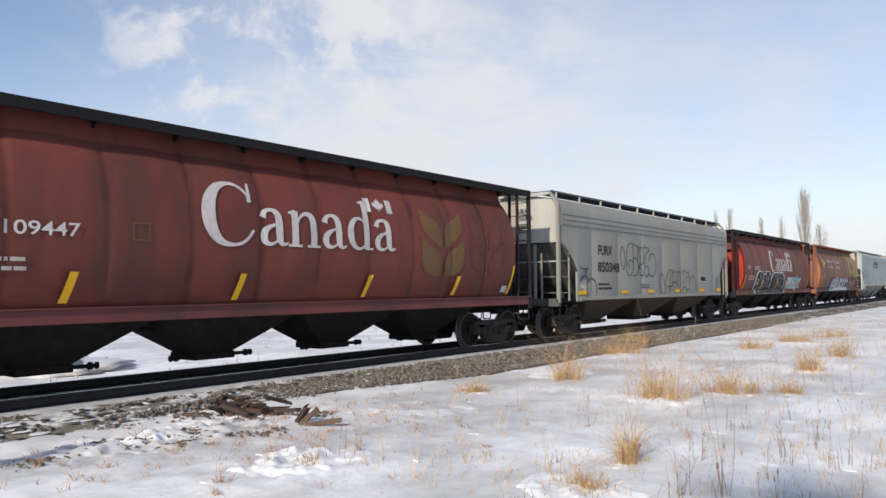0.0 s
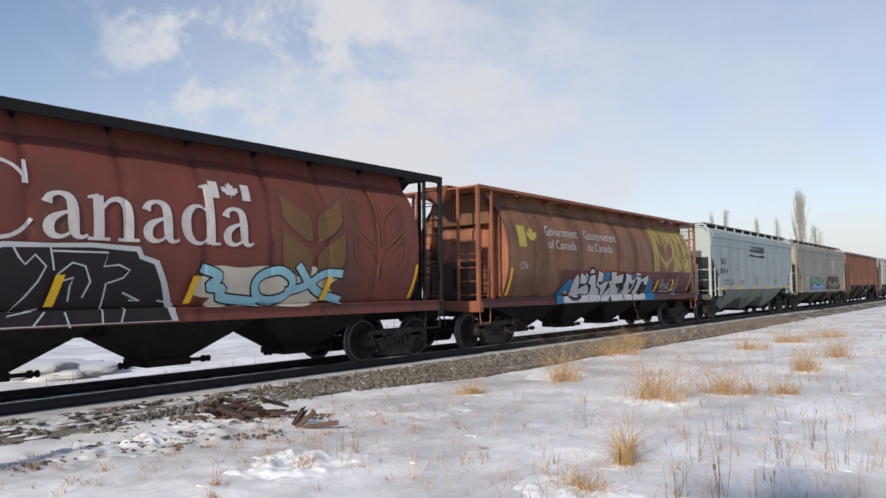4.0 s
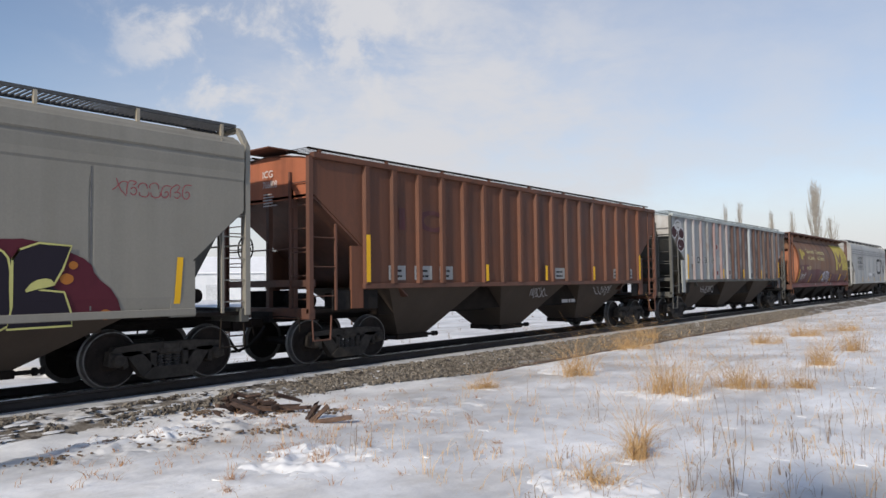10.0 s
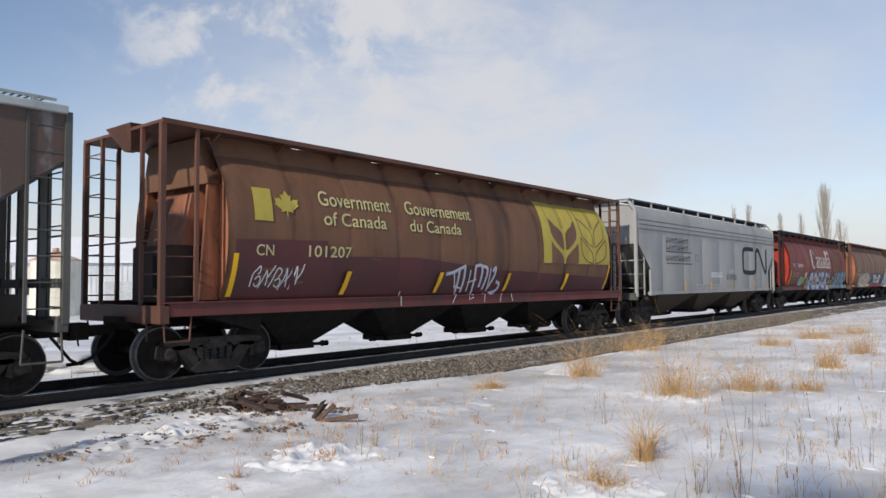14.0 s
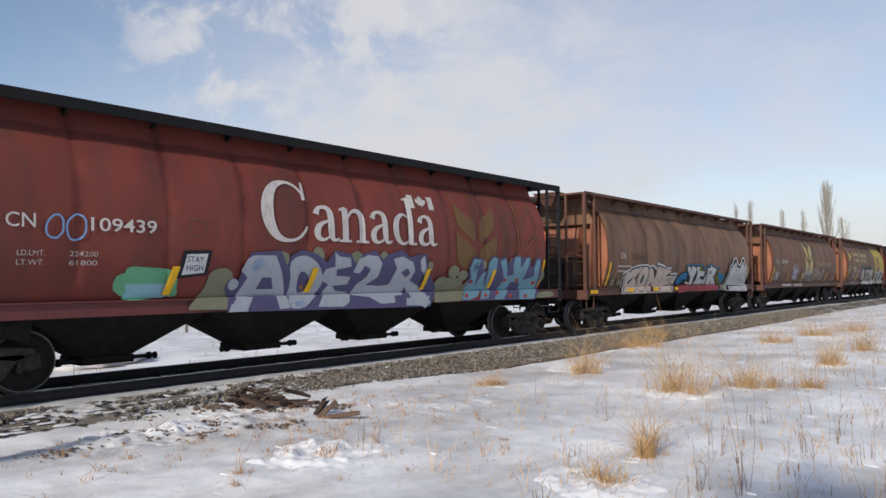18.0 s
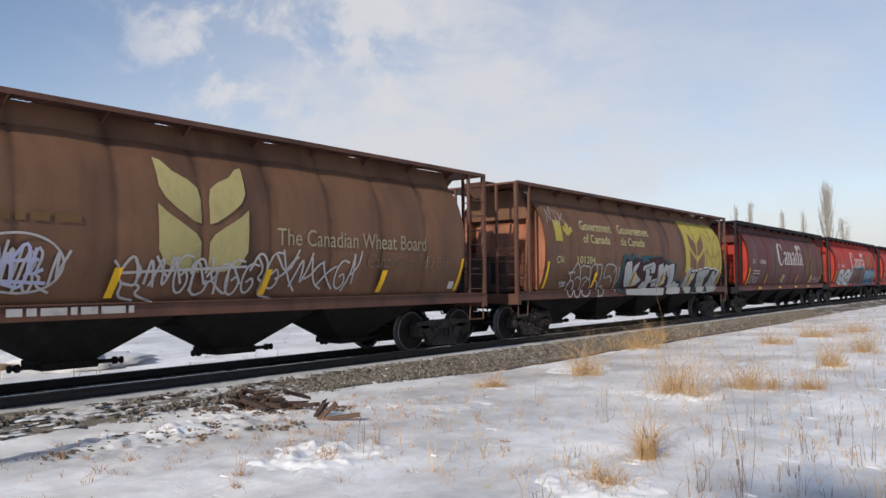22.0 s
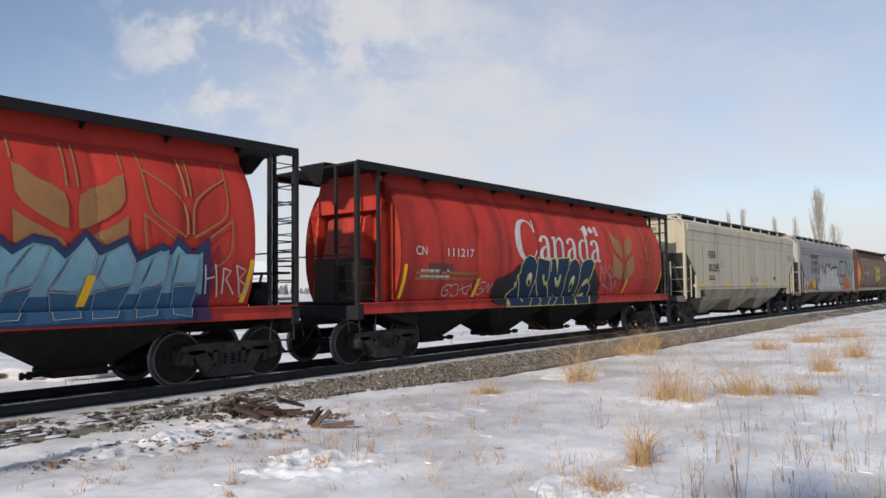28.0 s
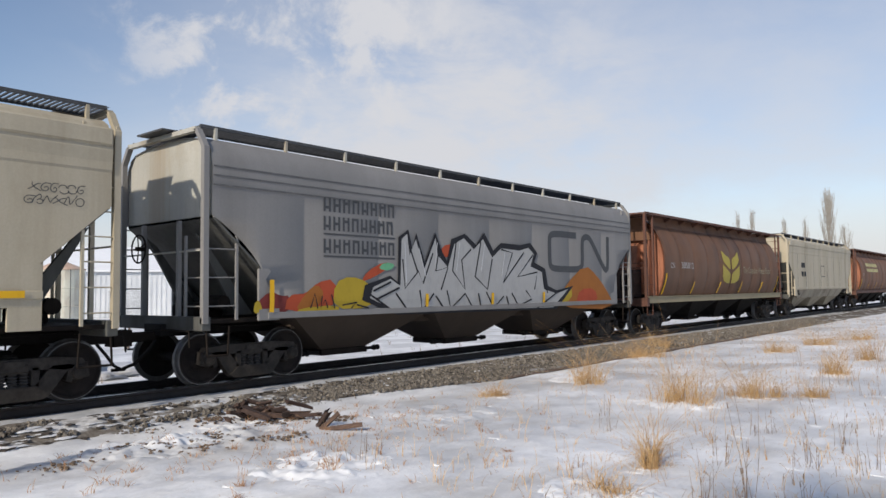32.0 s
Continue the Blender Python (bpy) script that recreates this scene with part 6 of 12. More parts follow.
class Spray:
    """A sprayed picture on a wagon's side, laid on in thin coats, each over the one before."""

    def __init__(self, car, prof, label):
        self.car, self.prof, self.label, self.coat, self.first = car, PG if prof is PR else prof, label, 0.006, None

    def lay(self, name, bm, mat, step):
        self.coat += step
        ob = wrapped(name if self.first else "graffiti", bm, self.prof, self.coat, P[mat], self.first or self.car, "" if self.first else self.label)
        self.first = self.first or ob

    def fill(self, mat, pts, soft=0, edge=None, w=0.03):
        pts = softened(pts, soft, True)
        bm = B()
        bm.faces.new([bm.verts.new((0, y, z)) for y, z in pts])
        self.lay("graffiti_shape", bm, mat, 0.001)
        if edge:
            self.line(edge, pts, w, 0, True)

    def line(self, mat, pts, w, soft=0, closed=False):
        pts = softened(pts, soft + (1 if soft else 0), closed)
        bm = B()
        ribbon(bm, pts + pts[:2] if closed else pts, w)
        self.lay("graffiti_line", bm, mat, 0.0007)

    def spot(self, mat, y, z, ry, rz, edge=None):
        self.fill(mat, [(y + ry * math.cos(0.5236 * i), z + rz * math.sin(0.5236 * i) * (1 + 0.08 * math.sin(2.3 * i))) for i in range(12)], 1, edge)

def outlined_bubbles(c):
    """Bubble letters drawn in thin black line."""
    g = Spray(c, PB, "black outlined bubble letters")
    g.line("gblack", [(4.22, 2.59), (4.19, 2.69), (4.27, 2.89), (4.37, 2.99), (4.46, 2.90), (4.54, 2.76), (4.59, 2.62), (4.55, 2.32), (4.47, 2.14), (4.36, 2.22), (4.25, 2.40)], 0.03, 1, True)
    g.line("gblack", [(5.27, 2.35), (5.27, 2.76), (5.24, 3.06), (5.06, 3.15), (4.83, 3.03), (4.69, 2.72), (4.67, 2.33), (4.74, 2.03), (4.89, 1.94), (5.07, 1.99), (5.25, 2.14), (5.27, 2.35), (5.19, 2.50), (5.04, 2.52), (4.92, 2.48), (4.77, 2.38), (4.89, 2.33), (4.97, 2.24)], 0.03, 1)
    g.line("gblack", [(5.25, 2.96), (5.30, 3.15), (5.45, 3.03), (5.75, 3.02)], 0.03, 1)
    g.line("gblack", [(5.75, 3.02), (5.63, 2.68), (5.62, 2.52), (5.43, 2.61), (5.26, 2.60)], 0.03, 1)
    g.line("gblack", [(5.26, 1.99), (5.37, 1.94), (5.56, 1.97), (5.73, 2.16), (5.69, 2.36), (5.63, 2.52)], 0.03, 1)
    g.line("gblack", [(5.78, 3.00), (5.88, 2.80), (5.87, 2.48), (5.75, 2.16)], 0.03, 1)
    g.line("gblack", [(5.90, 2.96), (6.08, 3.02), (6.21, 2.87), (6.15, 2.49)], 0.03, 1)
    g.line("gblack", [(6.22, 2.95), (6.25, 3.12), (6.42, 2.99), (6.67, 3.01), (6.63, 2.88)], 0.03, 1)
    g.line("gblack", [(6.70, 2.88), (6.56, 2.86), (6.35, 2.77), (6.28, 2.55), (6.21, 2.38)], 0.03, 1)
    g.line("gblack", [(6.15, 2.44), (5.95, 2.37), (5.75, 2.24), (5.95, 2.22), (5.97, 2.08)], 0.03, 1)
    g.line("gblack", [(6.65, 2.51), (6.78, 2.74), (7.00, 2.83), (7.22, 2.71), (7.35, 2.43), (7.30, 2.14), (7.07, 1.97), (6.85, 1.93), (6.63, 2.02)], 0.03, 1)
    g.line("gblack", [(5.75, 2.10), (5.88, 1.95), (6.08, 1.97), (6.22, 2.08)], 0.03, 1)
    g.line("gblack", [(6.21, 2.22), (6.28, 2.33), (6.49, 2.34), (6.63, 2.24), (6.63, 2.07), (6.49, 1.94), (6.33, 1.93), (6.22, 2.06)], 0.03, 1, True)
    g.line("gblack", [(1.24, 1.73), (1.38, 1.89), (1.60, 1.93), (1.71, 1.85), (1.74, 1.73), (1.68, 1.57), (1.69, 1.41), (1.76, 1.25)], 0.035, 1)
    g.line("gblack", [(1.74, 1.73), (1.87, 1.81), (2.02, 1.85), (2.18, 1.81), (2.31, 1.65), (2.37, 1.48), (2.32, 1.27), (2.25, 1.15)], 0.035, 1)
    g.line("gblack", [(1.23, 2.23), (1.34, 2.16), (1.59, 2.13), (1.73, 2.19)], 0.035, 1)
    g.line("gblack", [(1.73, 2.17), (1.63, 2.05), (1.60, 1.93)], 0.035, 1)
    g.line("gblack", [(7.62, 1.65), (7.63, 1.83), (7.73, 2.00), (7.86, 2.08), (7.99, 2.02), (8.08, 1.83), (8.13, 1.65), (8.17, 1.56), (8.17, 1.38), (8.07, 1.25), (7.95, 1.23), (7.79, 1.35), (7.70, 1.52)], 0.03, 1, True)
    g.line("gblack", [(8.39, 1.15), (8.28, 1.34), (8.23, 1.56), (8.25, 1.74), (8.38, 1.97), (8.58, 2.16), (8.80, 2.24), (8.94, 2.17), (9.01, 1.98), (8.97, 1.74), (8.87, 1.55), (8.37, 1.56)], 0.03, 1)
    g.line("gblack", [(8.49, 1.54), (8.65, 1.28), (8.69, 1.42), (8.77, 1.54)], 0.03, 1)
    g.line("gblack", [(8.79, 2.14), (8.73, 1.93), (8.64, 1.58)], 0.03, 1)
    g.line("gblack", [(9.01, 2.03), (9.02, 2.23), (9.15, 2.14), (9.48, 2.13), (9.65, 2.19)], 0.03, 1)
    g.line("gblack", [(8.89, 1.55), (9.05, 1.74), (9.21, 1.74), (9.37, 1.69), (9.48, 1.60)], 0.03, 1)
    g.line("gblack", [(9.49, 1.72), (9.45, 1.63), (9.54, 1.55)], 0.03, 1)
    g.line("gblack", [(9.65, 2.19), (9.48, 2.04), (9.37, 1.84), (9.34, 1.69)], 0.03, 1)
    g.line("gblack", [(9.65, 2.19), (9.76, 2.09), (9.81, 1.84), (9.77, 1.55), (9.78, 1.35), (9.68, 1.15)], 0.03, 1)
    g.line("gblack", [(9.15, 1.60), (9.21, 1.46), (9.25, 1.17)], 0.03, 1)
    g.line("gblack", [(9.82, 2.04), (10.00, 2.17), (10.18, 2.20), (10.14, 1.95), (10.06, 1.59)], 0.03, 1)
    g.line("gblack", [(10.20, 2.20), (10.24, 2.26), (10.43, 2.14), (10.62, 2.11), (10.81, 2.20), (10.72, 1.96)], 0.03, 1)
    g.line("gblack", [(10.28, 1.59), (10.34, 1.85), (10.49, 1.95), (10.68, 1.98), (10.81, 1.85), (10.79, 1.54)], 0.03, 1)
    g.line("gblack", [(10.82, 1.75), (11.01, 1.94), (11.22, 1.98), (11.43, 1.91), (11.53, 1.75), (11.54, 1.58), (11.60, 1.42), (11.59, 1.25), (11.46, 1.09)], 0.03, 1)
    g.line("gblack", [(10.06, 1.49), (10.31, 1.54), (10.43, 1.44), (10.48, 1.28), (10.37, 1.13)], 0.03, 1)
    g.line("gblack", [(9.82, 1.30), (10.00, 1.44), (10.12, 1.44)], 0.03, 1)
    g.line("gblack", [(10.44, 1.38), (10.62, 1.46), (10.82, 1.43), (10.90, 1.27), (10.84, 1.13)], 0.03, 1)
    g.line("gblack", [(10.04, 1.34), (10.09, 1.14)], 0.03, 1)


def charcoal_letters(c):
    """Charcoal letters with pale rims and thin chalky inner lines."""
    g = Spray(c, PR, "charcoal graffiti letters with pale grey rims")
    g.fill("gsilver", [(3.18, 1.13), (3.04, 1.32), (2.97, 1.58), (2.95, 1.84), (3.04, 2.09), (3.25, 2.27), (3.57, 2.36), (4.31, 2.30), (4.33, 2.13), (4.70, 2.16), (4.71, 2.33), (5.55, 2.34), (5.56, 2.23), (5.80, 2.19), (5.97, 1.96), (6.10, 2.12), (6.44, 2.31), (7.07, 2.31), (7.67, 2.34), (8.42, 2.31), (8.48, 2.18), (8.75, 2.10), (8.93, 1.76), (9.05, 1.49), (9.21, 1.12), (5.74, 1.11), (3.45, 1.12)], 0)
    g.fill("gchar", [(3.45, 1.12), (3.22, 1.34), (3.17, 1.58), (3.15, 1.84), (3.27, 2.08), (3.48, 2.25), (3.75, 2.29), (4.29, 2.26), (4.30, 2.11), (4.87, 2.14), (4.86, 2.28), (5.51, 2.29), (5.53, 2.16), (5.77, 2.14), (5.92, 1.96), (5.99, 1.71), (5.89, 1.55), (6.07, 1.39), (6.06, 1.76), (6.20, 2.07), (6.45, 2.23), (7.07, 2.25), (7.67, 2.27), (8.36, 2.23), (8.42, 2.12), (8.67, 2.04), (8.82, 1.76), (8.94, 1.46), (9.09, 1.13), (5.74, 1.13)], 0)
    g.line("gsilver", [(3.75, 2.29), (3.84, 1.95), (3.87, 2.12), (4.13, 1.91), (4.10, 1.66), (4.05, 1.43)], 0.028, 0)
    g.line("gsilver", [(3.86, 1.93), (3.79, 1.57), (3.73, 1.32), (3.71, 1.23), (3.92, 1.27)], 0.028, 0)
    g.line("gsilver", [(4.31, 2.29), (4.29, 1.85)], 0.028, 0)
    g.line("gsilver", [(4.30, 2.14), (4.89, 2.14), (4.93, 1.90), (5.22, 1.97), (5.29, 2.05), (5.47, 1.91), (5.27, 1.73), (4.94, 1.68), (4.96, 1.42), (5.09, 1.12)], 0.028, 0)
    g.line("gsilver", [(4.26, 1.85), (4.40, 1.94), (4.55, 2.02), (4.69, 1.97), (4.79, 1.76), (4.75, 1.56), (4.74, 1.40)], 0.028, 0)
    g.line("gsilver", [(4.30, 1.80), (4.52, 1.83), (4.60, 1.73), (4.51, 1.66), (4.54, 1.38), (4.54, 1.26), (4.64, 1.28), (4.64, 1.14)], 0.028, 0)
    g.line("gsilver", [(4.06, 1.57), (4.27, 1.38), (4.22, 1.12)], 0.028, 0)
    g.line("gsilver", [(5.91, 1.60), (6.03, 1.45), (6.18, 1.34), (6.34, 1.12)], 0.028, 0)
    g.line("gsilver", [(5.37, 1.66), (5.63, 1.50), (5.45, 1.51)], 0.028, 0)
    g.line("gsilver", [(5.45, 1.36), (5.40, 1.16)], 0.028, 0)
    g.line("gsilver", [(4.07, 1.39), (4.10, 1.29), (3.92, 1.12)], 0.028, 0)
    g.line("gsilver", [(6.58, 2.24), (6.66, 2.10), (6.75, 2.00), (6.87, 2.14), (7.03, 1.98), (6.94, 1.76), (6.79, 1.54), (6.58, 1.28), (7.00, 1.37)], 0.028, 0)
    g.line("gsilver", [(7.07, 2.25), (7.14, 1.93)], 0.028, 0)
    g.line("gsilver", [(7.11, 2.20), (7.91, 2.20), (7.86, 1.99), (8.09, 2.02), (8.27, 1.94), (8.18, 1.82), (7.92, 1.73), (7.91, 1.36), (7.93, 1.13)], 0.028, 0)
    g.line("gsilver", [(7.20, 1.87), (7.39, 2.04), (7.58, 1.99), (7.68, 1.76), (7.60, 1.53)], 0.028, 0)
    g.line("gsilver", [(7.23, 1.76), (7.43, 1.82), (7.39, 1.70), (7.40, 1.48)], 0.028, 0)
    g.line("gsilver", [(8.82, 1.46), (9.10, 1.40), (9.16, 1.15)], 0.028, 0)
    g.line("gsilver", [(8.21, 1.59), (8.51, 1.46), (8.34, 1.47)], 0.028, 0)
    g.line("gsilver", [(7.07, 1.32), (6.93, 1.13)], 0.028, 0)
    g.line("gsilver", [(7.36, 1.31), (7.44, 1.09)], 0.028, 0)
    g.line("gsilver", [(8.27, 1.35), (8.22, 1.14)], 0.028, 0)
    g.line("gwhite", [(3.27, 1.88), (3.38, 1.90), (3.43, 1.78), (3.31, 1.78)], 0.02, 0)
    g.line("gwhite", [(3.44, 1.90), (3.53, 1.84), (3.50, 1.78), (3.43, 1.84)], 0.02, 0)
    g.line("gwhite", [(3.50, 1.89), (3.63, 1.78)], 0.02, 0)
    g.line("gwhite", [(3.60, 1.95), (3.54, 1.78)], 0.02, 0)
    g.line("gwhite", [(3.24, 1.65), (3.29, 1.73), (3.37, 1.68), (3.35, 1.60), (3.26, 1.60)], 0.02, 0)
    g.line("gwhite", [(3.38, 1.71), (3.41, 1.60)], 0.02, 0)
    g.line("gwhite", [(3.39, 1.66), (3.48, 1.67)], 0.02, 0)
    g.line("gwhite", [(3.47, 1.73), (3.50, 1.59)], 0.02, 0)
    g.line("gwhite", [(3.51, 1.71), (3.61, 1.71), (3.56, 1.59), (3.73, 1.65), (3.51, 1.40)], 0.02, 0)


def silver_letters(c):
    """Silver letters with black edges and red rims on blue clouds."""
    g = Spray(c, PR, "silver graffiti letters rimmed red on bright blue clouds")
    g.fill("gblue2", [(3.90, 1.12), (3.98, 1.41), (4.16, 1.56), (4.35, 1.71), (4.52, 1.83), (4.70, 1.86), (4.83, 1.79), (4.78, 1.39), (4.30, 1.11)], 1)
    g.fill("gblue2", [(10.44, 1.12), (10.61, 1.45), (10.59, 1.89), (10.85, 1.91), (11.06, 1.73), (11.17, 1.53), (11.53, 1.36), (11.49, 1.09)], 1)
    g.fill("gblue2", [(6.82, 1.75), (6.90, 2.04), (7.10, 2.12), (7.36, 2.08), (7.34, 1.79)], 1)
    g.fill("gblue2", [(9.03, 1.81), (9.09, 2.03), (9.29, 2.05), (9.40, 1.88)], 0)
    g.fill("gred", [(4.30, 1.11), (4.32, 1.40), (4.44, 1.54), (4.61, 1.43), (4.70, 1.42), (4.74, 1.79), (4.88, 1.99), (5.07, 2.10), (5.32, 2.11), (5.66, 2.08), (5.84, 2.23), (6.10, 2.28), (6.28, 2.06), (6.34, 1.88), (6.39, 2.21), (6.88, 2.13), (6.85, 1.79), (7.26, 1.85), (7.36, 2.16), (7.83, 2.17), (7.84, 2.07), (8.42, 2.08), (8.49, 2.17), (8.98, 2.11), (9.15, 1.92), (9.36, 1.94), (9.36, 2.16), (9.88, 2.17), (9.90, 2.02), (10.64, 2.12), (10.67, 1.54), (10.49, 1.45), (10.63, 1.11)], 0)
    g.fill("gblack", [(4.33, 1.11), (4.38, 1.40), (4.64, 1.38), (4.77, 1.39), (4.78, 1.67), (4.86, 1.95), (5.14, 2.08), (5.32, 2.07), (5.66, 2.05), (5.79, 2.15), (5.87, 2.25), (6.10, 2.26), (6.22, 2.13), (6.35, 1.79), (6.41, 2.18), (6.84, 2.09), (6.83, 1.77), (7.31, 1.82), (7.37, 2.11), (7.80, 2.14), (7.81, 2.03), (8.37, 2.06), (8.49, 2.12), (8.96, 2.08), (9.14, 1.87), (9.43, 1.90), (9.42, 2.13), (9.84, 2.14), (9.86, 1.97), (10.58, 2.07), (10.60, 1.56), (10.58, 1.39), (10.56, 1.11)], 0)
    g.fill("gsilver", [(4.34, 1.11), (4.34, 1.33), (4.64, 1.35), (4.69, 1.30), (4.87, 1.21), (5.23, 1.19), (5.46, 1.26), (5.57, 1.37), (6.04, 1.37), (6.03, 1.12)], 0, "gblack", 0.025)
    g.fill("gsilver", [(4.39, 1.42), (4.44, 1.53), (4.55, 1.49), (4.58, 1.43), (4.48, 1.40)], 1)
    g.fill("gsilver", [(4.75, 1.39), (4.74, 1.55), (4.78, 1.75), (4.85, 1.91), (5.04, 2.04), (5.11, 1.96), (5.18, 1.79), (5.23, 1.71), (5.22, 1.61), (5.27, 1.56), (5.46, 1.64), (5.71, 1.71), (5.85, 1.66), (6.00, 1.53), (6.08, 1.35), (5.57, 1.38), (5.43, 1.39), (5.23, 1.28), (5.03, 1.28), (4.83, 1.32)], 1, "gblack", 0.03)
    g.fill("gsilver", [(5.20, 1.83), (5.22, 2.07), (5.45, 2.01), (5.68, 1.88), (5.74, 1.79), (5.66, 1.71), (5.26, 1.71)], 0, "gblack", 0.03)
    g.fill("gsilver", [(5.49, 2.02), (5.57, 2.06), (5.71, 2.02), (5.76, 1.92), (5.74, 1.79), (5.66, 1.89)], 1, "gblack", 0.025)
    g.fill("gsilver", [(5.81, 2.05), (5.87, 2.17), (6.01, 2.21), (6.12, 2.16), (6.19, 2.06), (5.81, 2.03)], 1, "gblack", 0.03)
    g.fill("gsilver", [(5.80, 1.79), (5.84, 1.88), (5.85, 1.98), (6.23, 2.02), (6.32, 1.79), (6.42, 1.63), (6.69, 1.54), (6.84, 1.35), (6.86, 1.21), (6.73, 1.12), (6.01, 1.12), (6.09, 1.44), (6.06, 1.63), (5.92, 1.71), (5.84, 1.66)], 0, "gblack", 0.03)
    g.fill("gsilver", [(6.42, 2.15), (6.81, 2.07), (6.81, 1.79), (6.64, 1.74), (6.49, 1.76), (7.09, 1.79), (7.27, 1.81), (7.19, 1.60), (7.14, 1.41), (7.04, 1.27), (7.48, 1.64), (7.56, 1.58), (7.64, 1.35), (7.47, 1.19), (7.42, 1.12), (6.83, 1.12), (6.90, 1.33), (6.85, 1.51), (6.67, 1.58), (6.42, 1.66), (6.42, 1.88)], 0, "gblack", 0.03)
    g.fill("gsilver", [(7.37, 2.11), (7.79, 2.12), (7.80, 1.99), (8.35, 2.06), (8.36, 1.74), (7.85, 1.71), (7.97, 1.61), (8.32, 1.57), (8.60, 1.48), (8.60, 1.27), (8.73, 1.13), (7.70, 1.11), (7.58, 1.31), (7.54, 1.58), (7.34, 1.70), (7.27, 1.82), (7.42, 1.81), (7.47, 1.91)], 0, "gblack", 0.03)
    g.fill("gsilver", [(8.49, 2.10), (8.99, 2.03), (9.14, 1.84), (9.45, 1.90), (9.40, 1.66), (9.29, 1.42), (9.14, 1.37), (9.38, 1.31), (9.38, 1.11), (8.76, 1.13), (8.63, 1.33), (8.56, 1.61), (8.51, 1.71), (8.62, 1.79), (8.61, 1.98)], 0, "gblack", 0.03)
    g.fill("gsilver", [(9.40, 1.99), (9.84, 1.97), (9.96, 1.88), (10.55, 2.05), (10.56, 1.68), (10.29, 1.63), (10.25, 1.75), (10.05, 1.82), (9.93, 1.64), (9.87, 1.40), (9.91, 1.31), (10.51, 1.40), (10.56, 1.12), (9.40, 1.12), (9.44, 1.36), (9.58, 1.68), (9.61, 1.84), (9.45, 1.90)], 0, "gblack", 0.03)
    g.fill("gsilver", [(9.42, 2.11), (9.81, 2.11), (9.82, 2.00), (9.44, 2.00)], 0, "gblack", 0.025)
    g.fill("gpurple", [(5.20, 1.63), (5.41, 1.67), (5.48, 1.65), (5.25, 1.57)], 0)
    g.fill("gpurple", [(4.73, 1.35), (4.83, 1.31), (5.03, 1.26), (5.27, 1.27), (5.48, 1.35), (5.46, 1.28), (5.23, 1.19), (4.87, 1.22)], 1)
    g.fill("gblack", [(8.89, 1.81), (9.02, 1.69), (9.24, 1.73), (9.20, 1.84), (9.31, 1.63), (9.18, 1.49), (9.01, 1.53)], 1)
    g.fill("gblack", [(10.03, 1.63), (10.23, 1.71), (10.40, 1.68), (10.21, 1.54), (10.06, 1.37), (9.95, 1.35)], 0)
    g.fill("gred", [(10.30, 1.51), (10.53, 1.42), (10.28, 1.40)], 0)
    g.fill("gblack", [(7.54, 1.74), (7.72, 1.69), (7.67, 1.65)], 0)
    g.fill("gblack", [(8.11, 1.54), (8.33, 1.56), (8.51, 1.46), (8.29, 1.33), (8.26, 1.47)], 0)
    g.fill("gblack", [(6.49, 1.73), (6.94, 1.76), (6.65, 1.67)], 0)
    g.line("gwhite", [(11.72, 1.77), (11.94, 1.89), (11.96, 1.54), (11.79, 1.69)], 0.03, 0)
    g.line("gwhite", [(12.04, 1.54), (12.05, 1.91), (12.13, 1.49)], 0.03, 0)
    g.line("gwhite", [(12.26, 1.79), (12.16, 1.74), (12.41, 1.56), (12.26, 1.49)], 0.03, 0)
    g.line("gwhite", [(12.53, 1.50), (12.40, 1.89), (12.65, 1.53)], 0.03, 0)
    g.line("gwhite", [(12.71, 1.90), (12.66, 1.50), (12.84, 1.53)], 0.03, 0)
    g.line("gwhite", [(12.82, 1.84), (13.03, 1.90), (13.00, 1.47)], 0.03, 0)
    g.line("gwhite", [(13.09, 1.84), (13.09, 1.49), (13.35, 1.46)], 0.03, 0)
    g.line("gwhite", [(13.53, 2.01), (13.52, 1.26), (13.10, 1.33), (13.32, 1.52), (13.13, 1.79)], 0.03, 0)
    g.line("gwhite", [(11.89, 1.39), (11.99, 1.44), (12.38, 1.40), (12.82, 1.42), (13.20, 1.47)], 0.03, 0)


